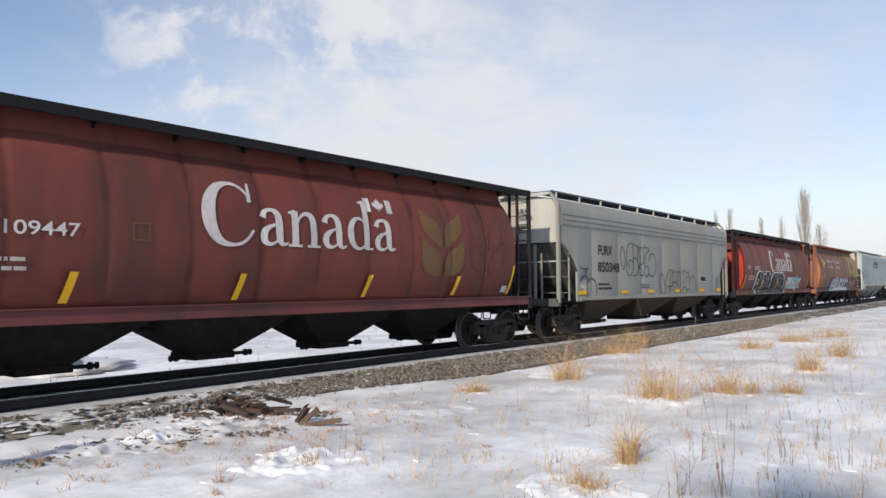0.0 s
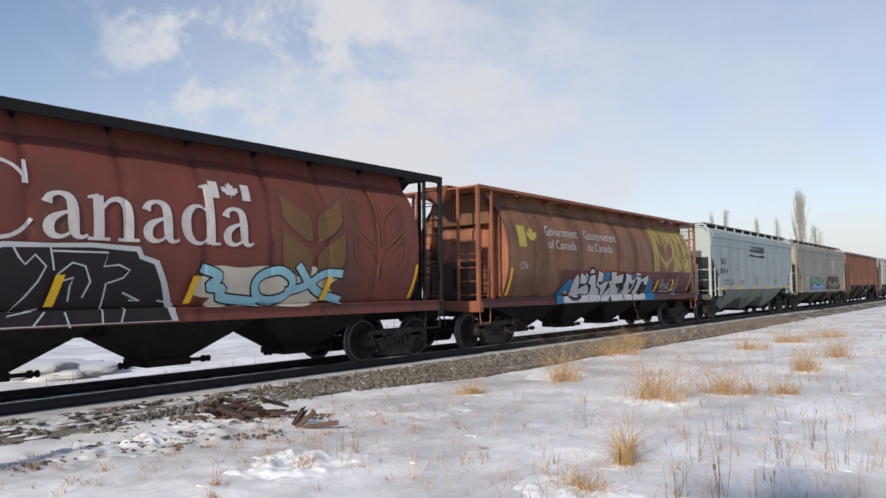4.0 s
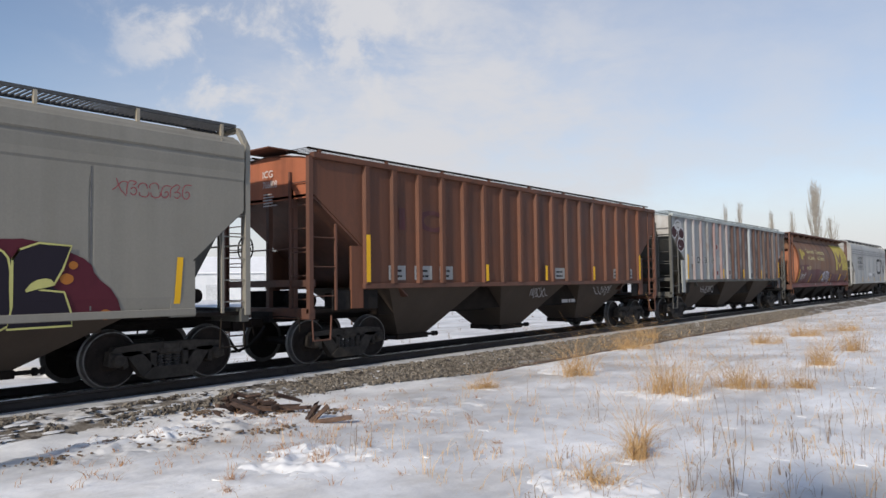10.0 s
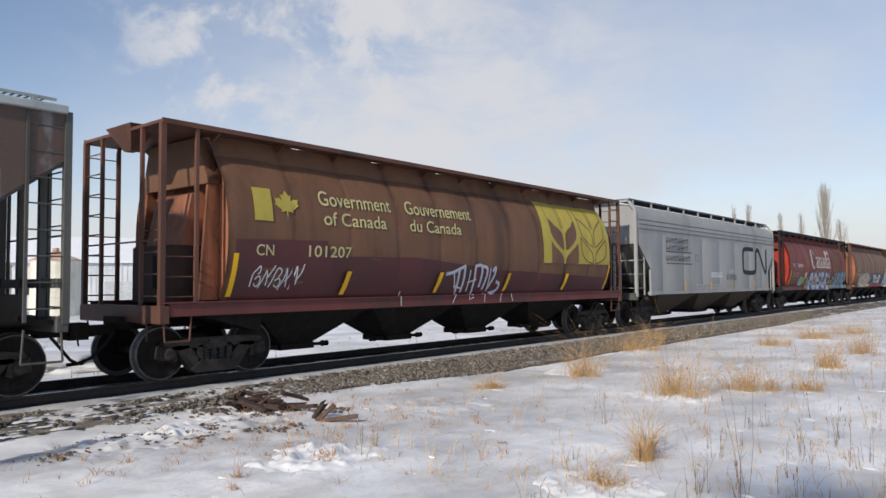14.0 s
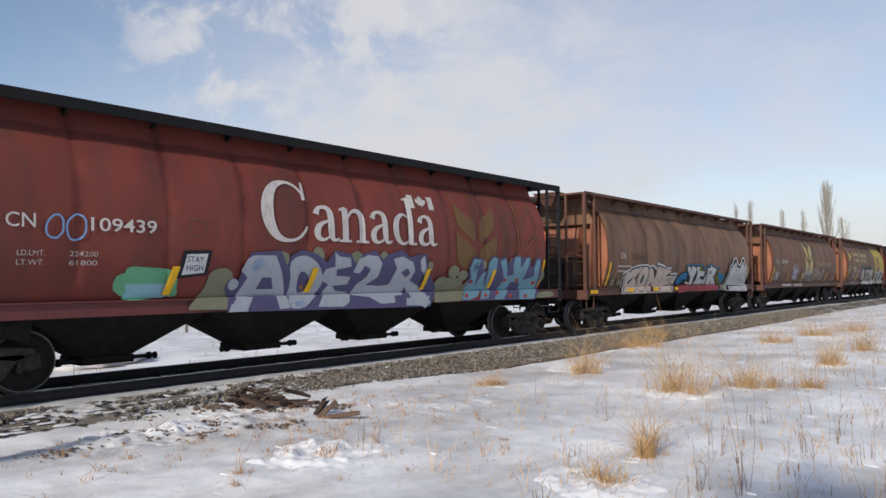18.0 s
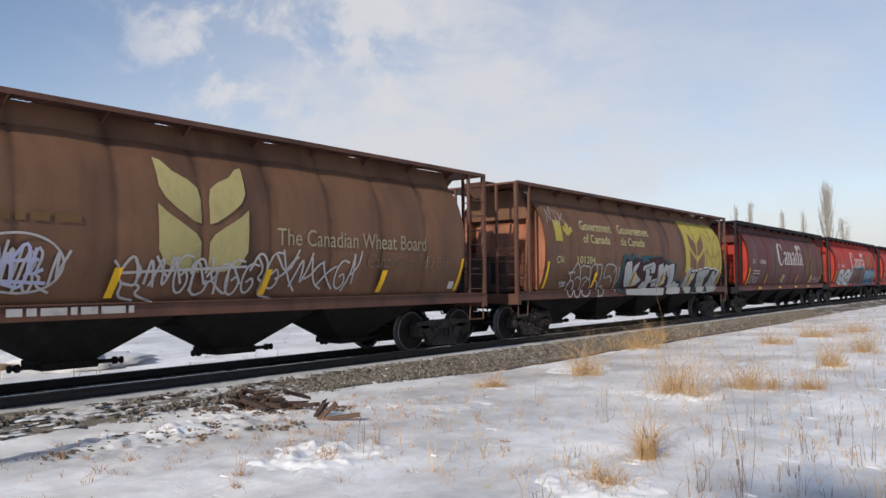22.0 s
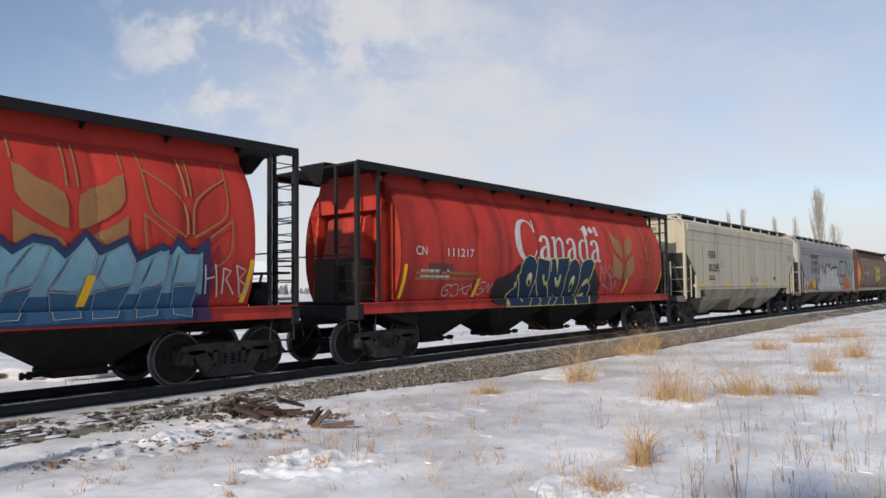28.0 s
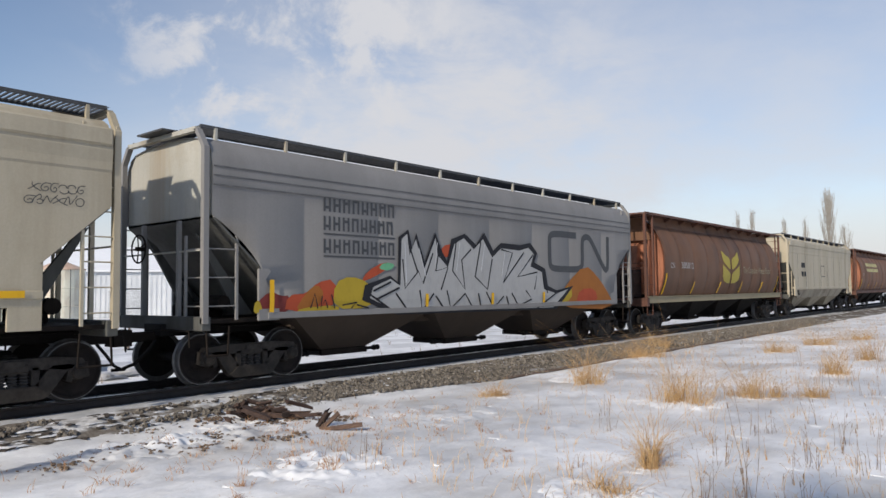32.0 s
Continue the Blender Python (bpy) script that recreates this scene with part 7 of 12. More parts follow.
def mint_letters(c):
    """Letters that fade from mint to sky blue, on an orange cloud."""
    g = Spray(c, PB, "mint and sky-blue graffiti letters edged in black")
    g.fill("gorange", [(3.27, 1.09), (3.36, 1.22), (3.41, 1.46), (3.52, 1.71), (3.65, 1.79), (4.02, 1.70), (6.10, 1.69), (7.87, 1.78), (8.15, 1.72), (8.35, 1.47), (8.45, 1.24), (8.67, 1.12), (8.43, 1.10), (5.06, 1.09), (3.47, 1.07)], 1)
    g.fill("gblack", [(3.47, 1.08), (3.56, 1.34), (3.67, 1.67), (3.59, 1.87), (3.59, 2.06), (3.77, 2.00), (3.92, 2.11), (4.15, 2.22), (4.39, 2.23), (4.56, 2.06), (5.04, 2.11), (5.26, 2.09), (5.50, 2.09), (5.96, 2.15), (6.13, 2.02), (6.45, 2.16), (6.66, 1.99), (7.39, 2.15), (7.22, 1.87), (8.00, 2.02), (7.78, 1.67), (8.15, 1.58), (8.30, 1.39), (8.36, 1.11)], 0)
    g.fill("gsky", [(3.61, 1.33), (3.69, 1.36), (8.30, 1.34), (8.32, 1.11), (5.88, 1.09), (5.73, 1.23), (5.51, 1.27), (5.31, 1.25), (5.16, 1.10), (3.54, 1.09), (3.67, 1.21)], 0, "gblack", 0.025)
    g.fill("gorange", [(5.28, 1.08), (5.41, 1.16), (5.62, 1.17), (5.79, 1.09)], 1)
    g.fill("gsky", [(3.59, 1.39), (3.66, 1.62), (3.81, 1.79), (3.89, 1.79), (3.74, 1.41), (3.94, 1.45), (4.02, 1.66), (4.16, 1.53), (4.42, 1.66), (4.75, 1.67), (4.94, 1.74), (5.16, 1.74), (5.30, 1.63), (5.50, 1.58), (5.82, 1.55), (6.10, 1.59), (6.69, 1.58), (6.88, 1.60), (7.07, 1.78), (7.42, 1.84), (7.48, 1.68), (7.59, 1.57), (8.08, 1.62), (8.23, 1.45), (8.27, 1.34), (3.69, 1.36)], 0, "gblack", 0.025)
    g.fill("ggreen", [(3.66, 2.02), (3.85, 1.96), (4.07, 1.96), (4.16, 2.05), (3.89, 2.04), (3.98, 2.13), (4.15, 2.18), (4.42, 2.17), (4.51, 2.01), (4.47, 1.92), (4.33, 1.79), (4.16, 1.62), (4.09, 1.66), (4.07, 1.79), (4.15, 1.88), (3.94, 1.87), (3.81, 1.82), (3.66, 1.64), (3.69, 1.79), (3.73, 1.87)], 0, "gblack", 0.03)
    g.fill("ggreen", [(4.40, 1.68), (4.47, 1.88), (4.67, 2.04), (5.06, 2.05), (4.94, 1.83), (4.67, 1.70)], 0, "gblack", 0.03)
    g.fill("ggreen", [(4.92, 1.90), (5.09, 2.06), (5.35, 2.01), (5.55, 2.07), (5.53, 1.88), (5.40, 1.55), (5.29, 1.60), (5.35, 1.79), (5.29, 1.93), (5.04, 1.86)], 0, "gblack", 0.03)
    g.fill("ggreen", [(5.48, 1.58), (5.55, 1.83), (5.66, 2.03), (5.95, 2.07), (5.94, 1.93), (5.82, 1.83), (6.05, 1.88), (6.08, 1.69), (5.93, 1.54), (5.79, 1.74), (5.66, 1.74), (5.61, 1.55)], 0, "gblack", 0.03)
    g.fill("ggreen", [(6.20, 1.84), (6.39, 2.06), (6.69, 1.94), (6.94, 2.04), (7.30, 2.09), (7.20, 1.94), (6.88, 1.63), (6.69, 1.63), (6.63, 1.78), (6.75, 1.91), (6.43, 1.91), (6.39, 1.69), (6.16, 1.59), (6.08, 1.79)], 0, "gblack", 0.03)
    g.fill("ggreen", [(7.54, 1.61), (7.55, 1.89), (7.95, 1.98), (7.80, 1.73), (7.66, 1.59)], 0, "gblack", 0.03)
    g.fill("gorange", [(3.92, 1.66), (4.01, 1.70), (3.96, 1.45), (3.82, 1.39)], 0)
    g.fill("gorange", [(4.52, 1.52), (4.61, 1.57), (4.68, 1.39), (4.57, 1.37)], 0)
    g.fill("gorange", [(6.39, 1.83), (6.57, 1.70), (6.45, 1.68)], 0)
    g.fill("gorange", [(4.94, 1.92), (5.04, 1.83), (5.14, 1.79), (4.99, 1.81)], 0)
    g.line("gblack", [(4.09, 1.14), (4.15, 1.32), (4.59, 1.30), (4.61, 1.24)], 0.03, 0)
    g.line("gblack", [(4.16, 1.57), (4.24, 1.40)], 0.03, 0)
    g.line("gblack", [(4.47, 1.66), (4.50, 1.44), (4.68, 1.43)], 0.03, 0)
    g.line("gblack", [(5.29, 1.60), (5.24, 1.46), (5.35, 1.34)], 0.03, 0)
    g.line("gblack", [(5.79, 1.69), (5.84, 1.40)], 0.03, 0)
    g.line("gblack", [(6.10, 1.69), (6.16, 1.39)], 0.03, 0)
    g.line("gblack", [(6.45, 1.60), (6.52, 1.46)], 0.03, 0)
    g.line("gblack", [(6.88, 1.58), (7.00, 1.42), (7.33, 1.31), (7.45, 1.15)], 0.03, 0)
    g.line("gblack", [(7.52, 1.62), (7.59, 1.46), (7.80, 1.44)], 0.03, 0)
    g.line("gblack", [(6.46, 1.28), (6.54, 1.20), (6.47, 1.13)], 0.03, 0)
    g.line("gblack", [(7.46, 1.31), (7.61, 1.08)], 0.03, 0)
    g.line("gblack", [(3.69, 1.58), (3.85, 1.60)], 0.03, 0)
    g.line("gblack", [(4.85, 1.38), (4.91, 1.13)], 0.03, 0)


def plum_letters(c):
    """Dark letters with pale rims on a crimson cloud with orange spots."""
    g = Spray(c, PB, "plum-black graffiti letters rimmed pale yellow on crimson")
    g.fill("gcrim", [(8.60, 1.06), (8.46, 1.29), (8.50, 1.46), (8.62, 1.62), (8.78, 1.87), (8.95, 1.96), (9.04, 2.09), (9.31, 2.18), (9.49, 2.15), (10.11, 2.16), (10.15, 2.25), (10.33, 2.30), (10.44, 2.17), (10.99, 2.23), (11.46, 2.24), (11.83, 2.30), (12.41, 2.30), (12.68, 2.32), (13.18, 2.17), (13.55, 2.01), (13.63, 1.78), (13.93, 1.55), (14.08, 1.10)], 1)
    g.spot("gorange", 9.04, 1.73, 0.07, 0.07)
    g.spot("gorange", 8.90, 1.64, 0.05, 0.05)
    g.spot("gorange", 8.88, 1.75, 0.04, 0.04)
    g.spot("gorange", 13.21, 1.75, 0.10, 0.08)
    g.spot("gorange", 13.79, 1.21, 0.11, 0.08)
    g.spot("gorange", 13.30, 1.95, 0.07, 0.06)
    g.fill("gplum", [(9.01, 1.05), (9.00, 1.27), (9.07, 1.43), (9.14, 1.55), (9.30, 1.64), (9.42, 1.86), (9.51, 2.12), (9.69, 2.28), (9.88, 2.30), (10.04, 2.22), (10.15, 2.05), (10.25, 2.16), (11.03, 2.21), (11.22, 1.81), (11.30, 2.22), (11.80, 2.24), (11.85, 2.03), (11.98, 2.13), (12.14, 2.18), (12.34, 2.12), (12.48, 2.02), (12.59, 2.13), (12.82, 2.23), (13.22, 2.19), (13.12, 1.89), (13.00, 1.65), (13.17, 1.53), (13.26, 1.08)], 0)
    g.fill("gplum", [(8.99, 1.05), (8.98, 1.29), (9.05, 1.44), (9.12, 1.57), (9.28, 1.66), (9.40, 1.88), (9.49, 2.15), (9.68, 2.31), (9.88, 2.34), (10.05, 2.25), (10.15, 2.02), (10.13, 1.79), (10.05, 1.56), (9.93, 1.42), (10.04, 1.23), (10.00, 1.05)], 1, "gpaleyel", 0.035)
    g.fill("gplum", [(10.18, 2.02), (10.23, 2.19), (10.76, 2.21), (10.70, 1.98), (10.68, 1.79), (10.49, 1.79), (10.44, 1.62), (10.68, 1.54), (10.62, 1.36), (10.83, 1.25), (11.03, 1.18), (10.96, 1.04), (10.36, 1.06), (10.42, 1.22), (10.24, 1.37), (10.11, 1.51), (10.07, 1.58), (10.15, 1.69)], 0, "gpaleyel", 0.03)
    g.fill("gplum", [(10.82, 2.22), (11.07, 2.24), (11.22, 1.79), (11.28, 2.25), (11.85, 2.28), (11.82, 1.99), (11.67, 1.68), (11.65, 1.38), (11.72, 1.06), (11.36, 1.06), (11.17, 1.29), (10.99, 1.34), (10.74, 1.69), (10.76, 1.88)], 0, "gpaleyel", 0.03)
    g.fill("gplum", [(11.82, 1.99), (11.95, 2.15), (12.14, 2.21), (12.34, 2.16), (12.46, 2.00), (12.46, 1.46), (12.51, 1.03), (11.76, 1.06), (11.66, 1.48), (11.70, 1.73)], 1, "gpaleyel", 0.03)
    g.fill("gplum", [(12.48, 2.02), (12.57, 2.16), (12.82, 2.26), (13.27, 2.23), (13.15, 1.89), (13.03, 1.67), (12.82, 1.60), (13.17, 1.56), (13.27, 1.28), (13.30, 1.07), (12.43, 1.06), (12.48, 1.36)], 0, "gpaleyel", 0.03)
    g.fill("gpaleyel", [(9.68, 1.70), (9.78, 1.90), (9.90, 1.92), (9.93, 1.79), (9.91, 1.65), (9.78, 1.45)], 1)
    g.fill("gpaleyel", [(11.82, 1.56), (11.95, 1.86), (12.09, 1.88), (12.14, 1.68), (12.08, 1.47), (11.93, 1.37)], 1)
    g.fill("gpaleyel", [(10.99, 1.57), (11.28, 1.69), (11.48, 1.87), (11.36, 1.48), (11.22, 1.41)], 1)
    g.fill("gpaleyel", [(12.61, 1.55), (12.75, 1.73), (12.97, 1.77), (13.06, 1.66), (12.82, 1.61)], 1)
    g.fill("gpaleyel", [(10.36, 1.74), (10.47, 1.79), (10.44, 1.64), (10.68, 1.62), (10.63, 1.45), (10.44, 1.55)], 1)
    g.fill("gpaleyel", [(9.02, 1.06), (9.01, 1.19), (9.12, 1.08)], 1)
    g.fill("gpaleyel", [(11.24, 1.07), (11.33, 1.19), (11.45, 1.06)], 1)
    g.fill("gpaleyel", [(11.66, 1.05), (11.71, 1.17), (11.78, 1.06)], 1)
    g.spot("gorange", 9.80, 1.59, 0.05, 0.07)
    g.spot("gorange", 11.97, 1.56, 0.08, 0.10)
    g.spot("gorange", 10.69, 1.85, 0.05, 0.08)
    g.fill("gviolet", [(9.04, 1.06), (9.07, 1.17), (9.94, 1.18), (9.95, 1.05)], 0)
    g.fill("gviolet", [(10.41, 1.08), (10.46, 1.16), (10.95, 1.18), (10.92, 1.05)], 0)
    g.line("gpink", [(9.04, 1.96), (9.04, 1.88)], 0.03, 0)
    g.line("gpink", [(9.05, 1.96), (9.17, 1.96)], 0.03, 0)
    g.line("gpink", [(9.05, 1.92), (9.16, 1.92)], 0.03, 0)
    g.line("gpink", [(9.21, 1.88), (9.25, 1.98), (9.28, 1.88)], 0.03, 0)
    g.line("gpink", [(8.68, 1.12), (8.69, 1.08), (8.78, 1.13), (8.85, 1.07), (8.89, 1.14)], 0.03, 0)


def lilac_tag(c):
    """A tag in thick dripping white and lilac line."""
    g = Spray(c, PR, "white and lilac sprayed tag with drips")
    g.line("glilac", [(7.02, 1.83), (7.23, 1.85), (7.67, 2.02)], 0.085, 1)
    g.line("glilac", [(7.47, 1.96), (7.50, 1.59), (7.50, 1.41)], 0.085, 1)
    g.line("glilac", [(7.67, 2.02), (7.71, 1.64), (7.70, 1.41)], 0.085, 1)
    g.line("glilac", [(8.09, 1.97), (8.15, 1.34)], 0.085, 1)
    g.line("glilac", [(8.08, 2.02), (8.39, 2.08), (8.38, 1.53)], 0.085, 1)
    g.line("glilac", [(8.40, 2.03), (8.63, 1.98), (8.55, 1.47)], 0.085, 1)
    g.line("glilac", [(8.84, 1.92), (8.94, 2.04), (8.94, 1.81), (8.75, 1.47)], 0.085, 1)
    g.line("glilac", [(9.07, 1.64), (9.25, 1.58), (9.17, 1.40), (8.88, 1.35)], 0.085, 1)
    g.line("gwhite", [(7.05, 1.83), (7.23, 1.87), (7.67, 2.02)], 0.04, 1)
    g.line("gwhite", [(7.27, 1.87), (7.43, 1.49)], 0.04, 1)
    g.line("gwhite", [(7.47, 1.96), (7.50, 1.59), (7.49, 1.43)], 0.04, 1)
    g.line("gwhite", [(7.38, 1.54), (7.70, 1.48)], 0.04, 1)
    g.line("gwhite", [(7.67, 2.02), (7.71, 1.64), (7.69, 1.43)], 0.04, 1)
    g.line("gwhite", [(7.90, 1.91), (7.91, 1.42)], 0.04, 1)
    g.line("gwhite", [(7.87, 1.62), (8.18, 1.70)], 0.04, 1)
    g.line("gwhite", [(8.09, 1.97), (8.13, 1.37)], 0.04, 1)
    g.line("gwhite", [(8.08, 2.02), (8.39, 2.08), (8.38, 1.53)], 0.04, 1)
    g.line("gwhite", [(8.40, 2.03), (8.63, 1.98), (8.55, 1.47)], 0.04, 1)
    g.line("gwhite", [(8.71, 1.98), (8.73, 1.41)], 0.04, 1)
    g.line("gwhite", [(8.84, 1.92), (8.94, 2.04), (8.94, 1.81), (8.75, 1.47)], 0.04, 1)
    g.line("gwhite", [(9.07, 1.64), (9.25, 1.58), (9.17, 1.40), (8.88, 1.35)], 0.04, 1)
    g.line("gwhite", [(7.51, 1.38), (7.35, 1.14)], 0.025, 0)
    g.line("gwhite", [(8.02, 1.37), (7.99, 1.21), (8.17, 1.26)], 0.025, 0)
    g.line("gwhite", [(8.65, 1.36), (8.61, 1.13)], 0.025, 0)
    g.line("gwhite", [(5.55, 1.44), (5.55, 1.13)], 0.025, 0)
    g.line("gwhite", [(9.36, 1.34), (9.29, 1.13)], 0.025, 0)
    g.line("gwhite", [(9.79, 1.33), (9.86, 1.13)], 0.025, 0)


def pale_letters(c):
    """Pale letters haloed in lilac over old tan paint."""
    g = Spray(c, PR, "pale graffiti letters haloed lilac over tan spray")
    g.fill("gtan2", [(4.37, 1.11), (4.41, 1.25), (4.62, 1.40), (4.69, 1.61), (4.71, 1.78), (4.95, 1.86), (5.13, 1.80), (5.20, 1.65), (5.28, 1.35), (7.10, 1.40), (10.47, 1.46), (10.58, 1.57), (11.05, 1.69), (11.70, 1.63), (11.67, 1.07)], 1)
    g.spot("gtan2", 6.14, 2.01, 0.20, 0.16)
    g.spot("gtan2", 7.01, 2.08, 0.16, 0.19)
    g.spot("gtan2", 8.02, 2.05, 0.19, 0.16)
    g.spot("gtan2", 8.80, 2.07, 0.14, 0.15)
    g.spot("gtan2", 11.19, 1.81, 0.21, 0.15)
    g.spot("gtan2", 10.32, 1.92, 0.10, 0.12)
    g.fill("gviol2", [(5.11, 1.08), (5.13, 1.35), (5.05, 1.51), (5.11, 1.65), (5.27, 1.56), (5.38, 1.91), (5.49, 2.12), (6.13, 2.17), (6.28, 1.90), (6.37, 2.08), (6.60, 2.20), (6.97, 2.13), (7.24, 1.97), (7.42, 2.21), (7.86, 2.14), (8.04, 1.92), (8.17, 2.15), (8.52, 2.24), (8.78, 2.06), (8.93, 2.17), (9.35, 2.27), (9.60, 2.12), (9.84, 2.17), (10.15, 2.20), (10.28, 1.81), (10.68, 1.43), (10.46, 1.01)], 0)
    g.spot("gpale", 5.21, 1.56, 0.11, 0.10)
    g.fill("gpale", [(5.15, 1.09), (5.31, 1.35), (5.47, 1.68), (5.32, 1.80), (5.42, 2.00), (5.54, 2.07), (6.01, 2.08), (6.19, 1.79), (6.47, 1.11), (6.23, 1.10), (6.14, 1.34), (5.64, 1.34), (5.53, 1.09)], 0)
    g.fill("gviol2", [(5.70, 1.47), (5.78, 1.68), (5.98, 1.68), (6.07, 1.47)], 0)
    g.fill("gpale", [(6.41, 1.11), (6.44, 1.60), (6.33, 1.93), (6.47, 2.07), (6.75, 2.10), (7.04, 1.94), (7.20, 1.69), (7.20, 1.50), (7.01, 1.26), (6.77, 1.08)], 1)
    g.fill("gviol2", [(6.62, 1.39), (6.57, 1.74), (6.69, 1.81), (6.86, 1.69), (6.88, 1.52), (6.77, 1.39)], 1)
    g.fill("gorange", [(6.66, 1.49), (6.72, 1.55), (6.78, 1.43)], 0)
    g.fill("gpale", [(7.14, 1.11), (7.28, 1.40), (7.37, 1.54), (7.14, 1.63), (7.23, 1.84), (7.46, 1.89), (7.42, 2.17), (7.55, 2.09), (7.84, 2.07), (7.89, 1.90), (7.51, 1.83), (7.53, 1.71), (7.91, 1.69), (7.88, 1.54), (7.48, 1.51), (7.62, 1.41), (7.96, 1.38), (7.95, 1.18), (7.81, 1.09)], 0)
    g.fill("gpale", [(7.96, 1.78), (8.08, 2.05), (8.33, 2.14), (8.61, 2.12), (8.76, 1.96), (8.69, 1.69), (8.39, 1.52), (8.80, 1.50), (9.08, 1.52), (9.26, 1.31), (9.29, 1.13), (8.85, 1.12), (8.51, 1.27), (8.00, 1.32), (8.13, 1.54), (8.37, 1.69), (8.44, 1.85), (8.26, 1.92), (8.15, 1.76)], 0)
    g.fill("gpale", [(9.03, 1.45), (9.22, 1.86), (9.08, 2.07), (9.36, 2.13), (9.71, 2.01), (9.82, 1.81), (9.70, 1.61), (10.08, 1.46), (10.30, 1.28), (10.46, 1.10), (10.26, 0.98), (9.79, 1.22), (9.62, 1.47), (9.49, 1.29), (9.15, 1.28)], 0)
    g.fill("gviol2", [(9.37, 1.78), (9.55, 1.88), (9.67, 1.77), (9.55, 1.67)], 0)
    g.fill("gpale", [(9.94, 2.06), (10.07, 2.16), (10.17, 1.92), (10.22, 1.69), (10.02, 1.83)], 0)
    g.fill("gpale", [(5.13, 1.08), (5.19, 1.22), (5.53, 1.23), (5.53, 1.08)], 0)
    g.fill("gpale", [(9.64, 1.06), (9.64, 1.22), (10.43, 1.25), (10.26, 1.04)], 0)
    g.fill("gskyp", [(5.57, 2.00), (5.78, 2.05), (5.71, 1.83), (5.53, 1.78)], 1)
    g.fill("gskyp", [(6.51, 1.22), (6.83, 1.26), (6.67, 1.10)], 1)
    g.spot("gtan2", 11.20, 1.80, 0.19, 0.14)
    g.spot("gtan2", 11.55, 1.72, 0.19, 0.13)
    g.spot("gtan2", 10.83, 1.55, 0.27, 0.14)
    g.spot("gtan2", 12.29, 1.95, 0.14, 0.15)
    g.spot("gtan2", 13.51, 2.00, 0.12, 0.18)
    g.spot("gtan2", 14.42, 1.83, 0.11, 0.13)
    g.spot("gtan2", 15.07, 1.70, 0.11, 0.15)
    g.fill("gtan2", [(10.58, 1.10), (10.56, 1.30), (11.61, 1.43), (11.76, 1.61), (11.90, 1.43), (11.56, 1.11)], 0)
    g.fill("gtan2", [(14.84, 1.09), (14.90, 1.26), (15.68, 1.30), (15.89, 1.13)], 1)
    g.fill("gviol2", [(11.56, 1.11), (11.76, 1.50), (11.78, 1.65), (11.72, 1.90), (11.84, 2.17), (12.22, 2.14), (12.30, 1.89), (12.45, 1.81), (12.50, 2.09), (12.69, 2.23), (12.88, 2.16), (12.99, 2.15), (13.22, 2.21), (13.36, 1.98), (13.52, 2.18), (13.76, 2.27), (13.99, 2.19), (14.35, 2.22), (14.47, 1.89), (14.61, 2.19), (14.87, 2.22), (14.99, 1.79), (14.98, 1.26), (14.84, 1.07)], 0)
    g.fill("gcrim2", [(11.92, 1.11), (12.10, 1.28), (12.29, 1.70), (12.38, 1.75), (12.32, 1.12)], 0)
    g.fill("gcrim2", [(12.91, 1.10), (13.32, 1.60), (13.44, 1.50), (13.25, 1.11)], 0)
    g.fill("gteal2", [(11.59, 1.14), (11.79, 1.50), (11.89, 1.65), (11.78, 1.88), (11.88, 2.12), (12.17, 2.09), (12.07, 1.88), (12.09, 1.65), (12.10, 1.47), (12.32, 1.79), (12.43, 1.79), (12.41, 1.61), (12.52, 1.41), (12.53, 1.79), (12.52, 2.03), (12.69, 2.18), (12.86, 2.13), (12.85, 1.80), (12.80, 1.55), (12.66, 1.15), (12.32, 1.13), (12.41, 1.42), (12.17, 1.19), (11.92, 1.13)], 0)
    g.fill("gteal2", [(12.98, 2.07), (13.20, 2.16), (13.32, 1.90), (13.39, 1.70), (13.67, 1.75), (13.57, 2.00), (13.64, 2.20), (13.86, 2.21), (13.95, 1.90), (14.17, 2.17), (14.33, 2.19), (14.27, 1.91), (14.15, 1.59), (14.65, 1.70), (14.60, 1.91), (14.68, 2.13), (14.84, 2.16), (14.87, 1.70), (14.89, 1.43), (14.78, 1.09), (14.04, 1.09), (14.04, 1.54), (13.61, 1.55), (13.52, 1.35), (13.33, 1.11), (12.91, 1.11), (13.21, 1.50), (13.26, 1.65), (13.11, 1.89)], 0)
    g.spot("gred", 11.91, 1.57, 0.07, 0.05)
    g.spot("gred", 11.76, 1.23, 0.07, 0.05)
    g.spot("gred", 13.32, 1.60, 0.08, 0.05)
    g.spot("gred", 13.87, 1.60, 0.09, 0.05)
    g.spot("gred", 14.71, 1.52, 0.10, 0.05)
    g.spot("gred", 12.53, 1.23, 0.07, 0.05)
    g.spot("gred", 13.61, 1.19, 0.08, 0.05)
    g.spot("gred", 14.32, 1.17, 0.09, 0.05)
    g.spot("gred", 13.02, 1.28, 0.08, 0.05)
    g.line("gblack", [(11.89, 1.83), (11.95, 2.02), (12.01, 1.88)], 0.02, 0)
    g.line("gblack", [(11.91, 1.93), (12.02, 1.95)], 0.02, 0)
    g.line("gblack", [(11.96, 1.81), (12.03, 2.06), (12.07, 1.90)], 0.02, 0)


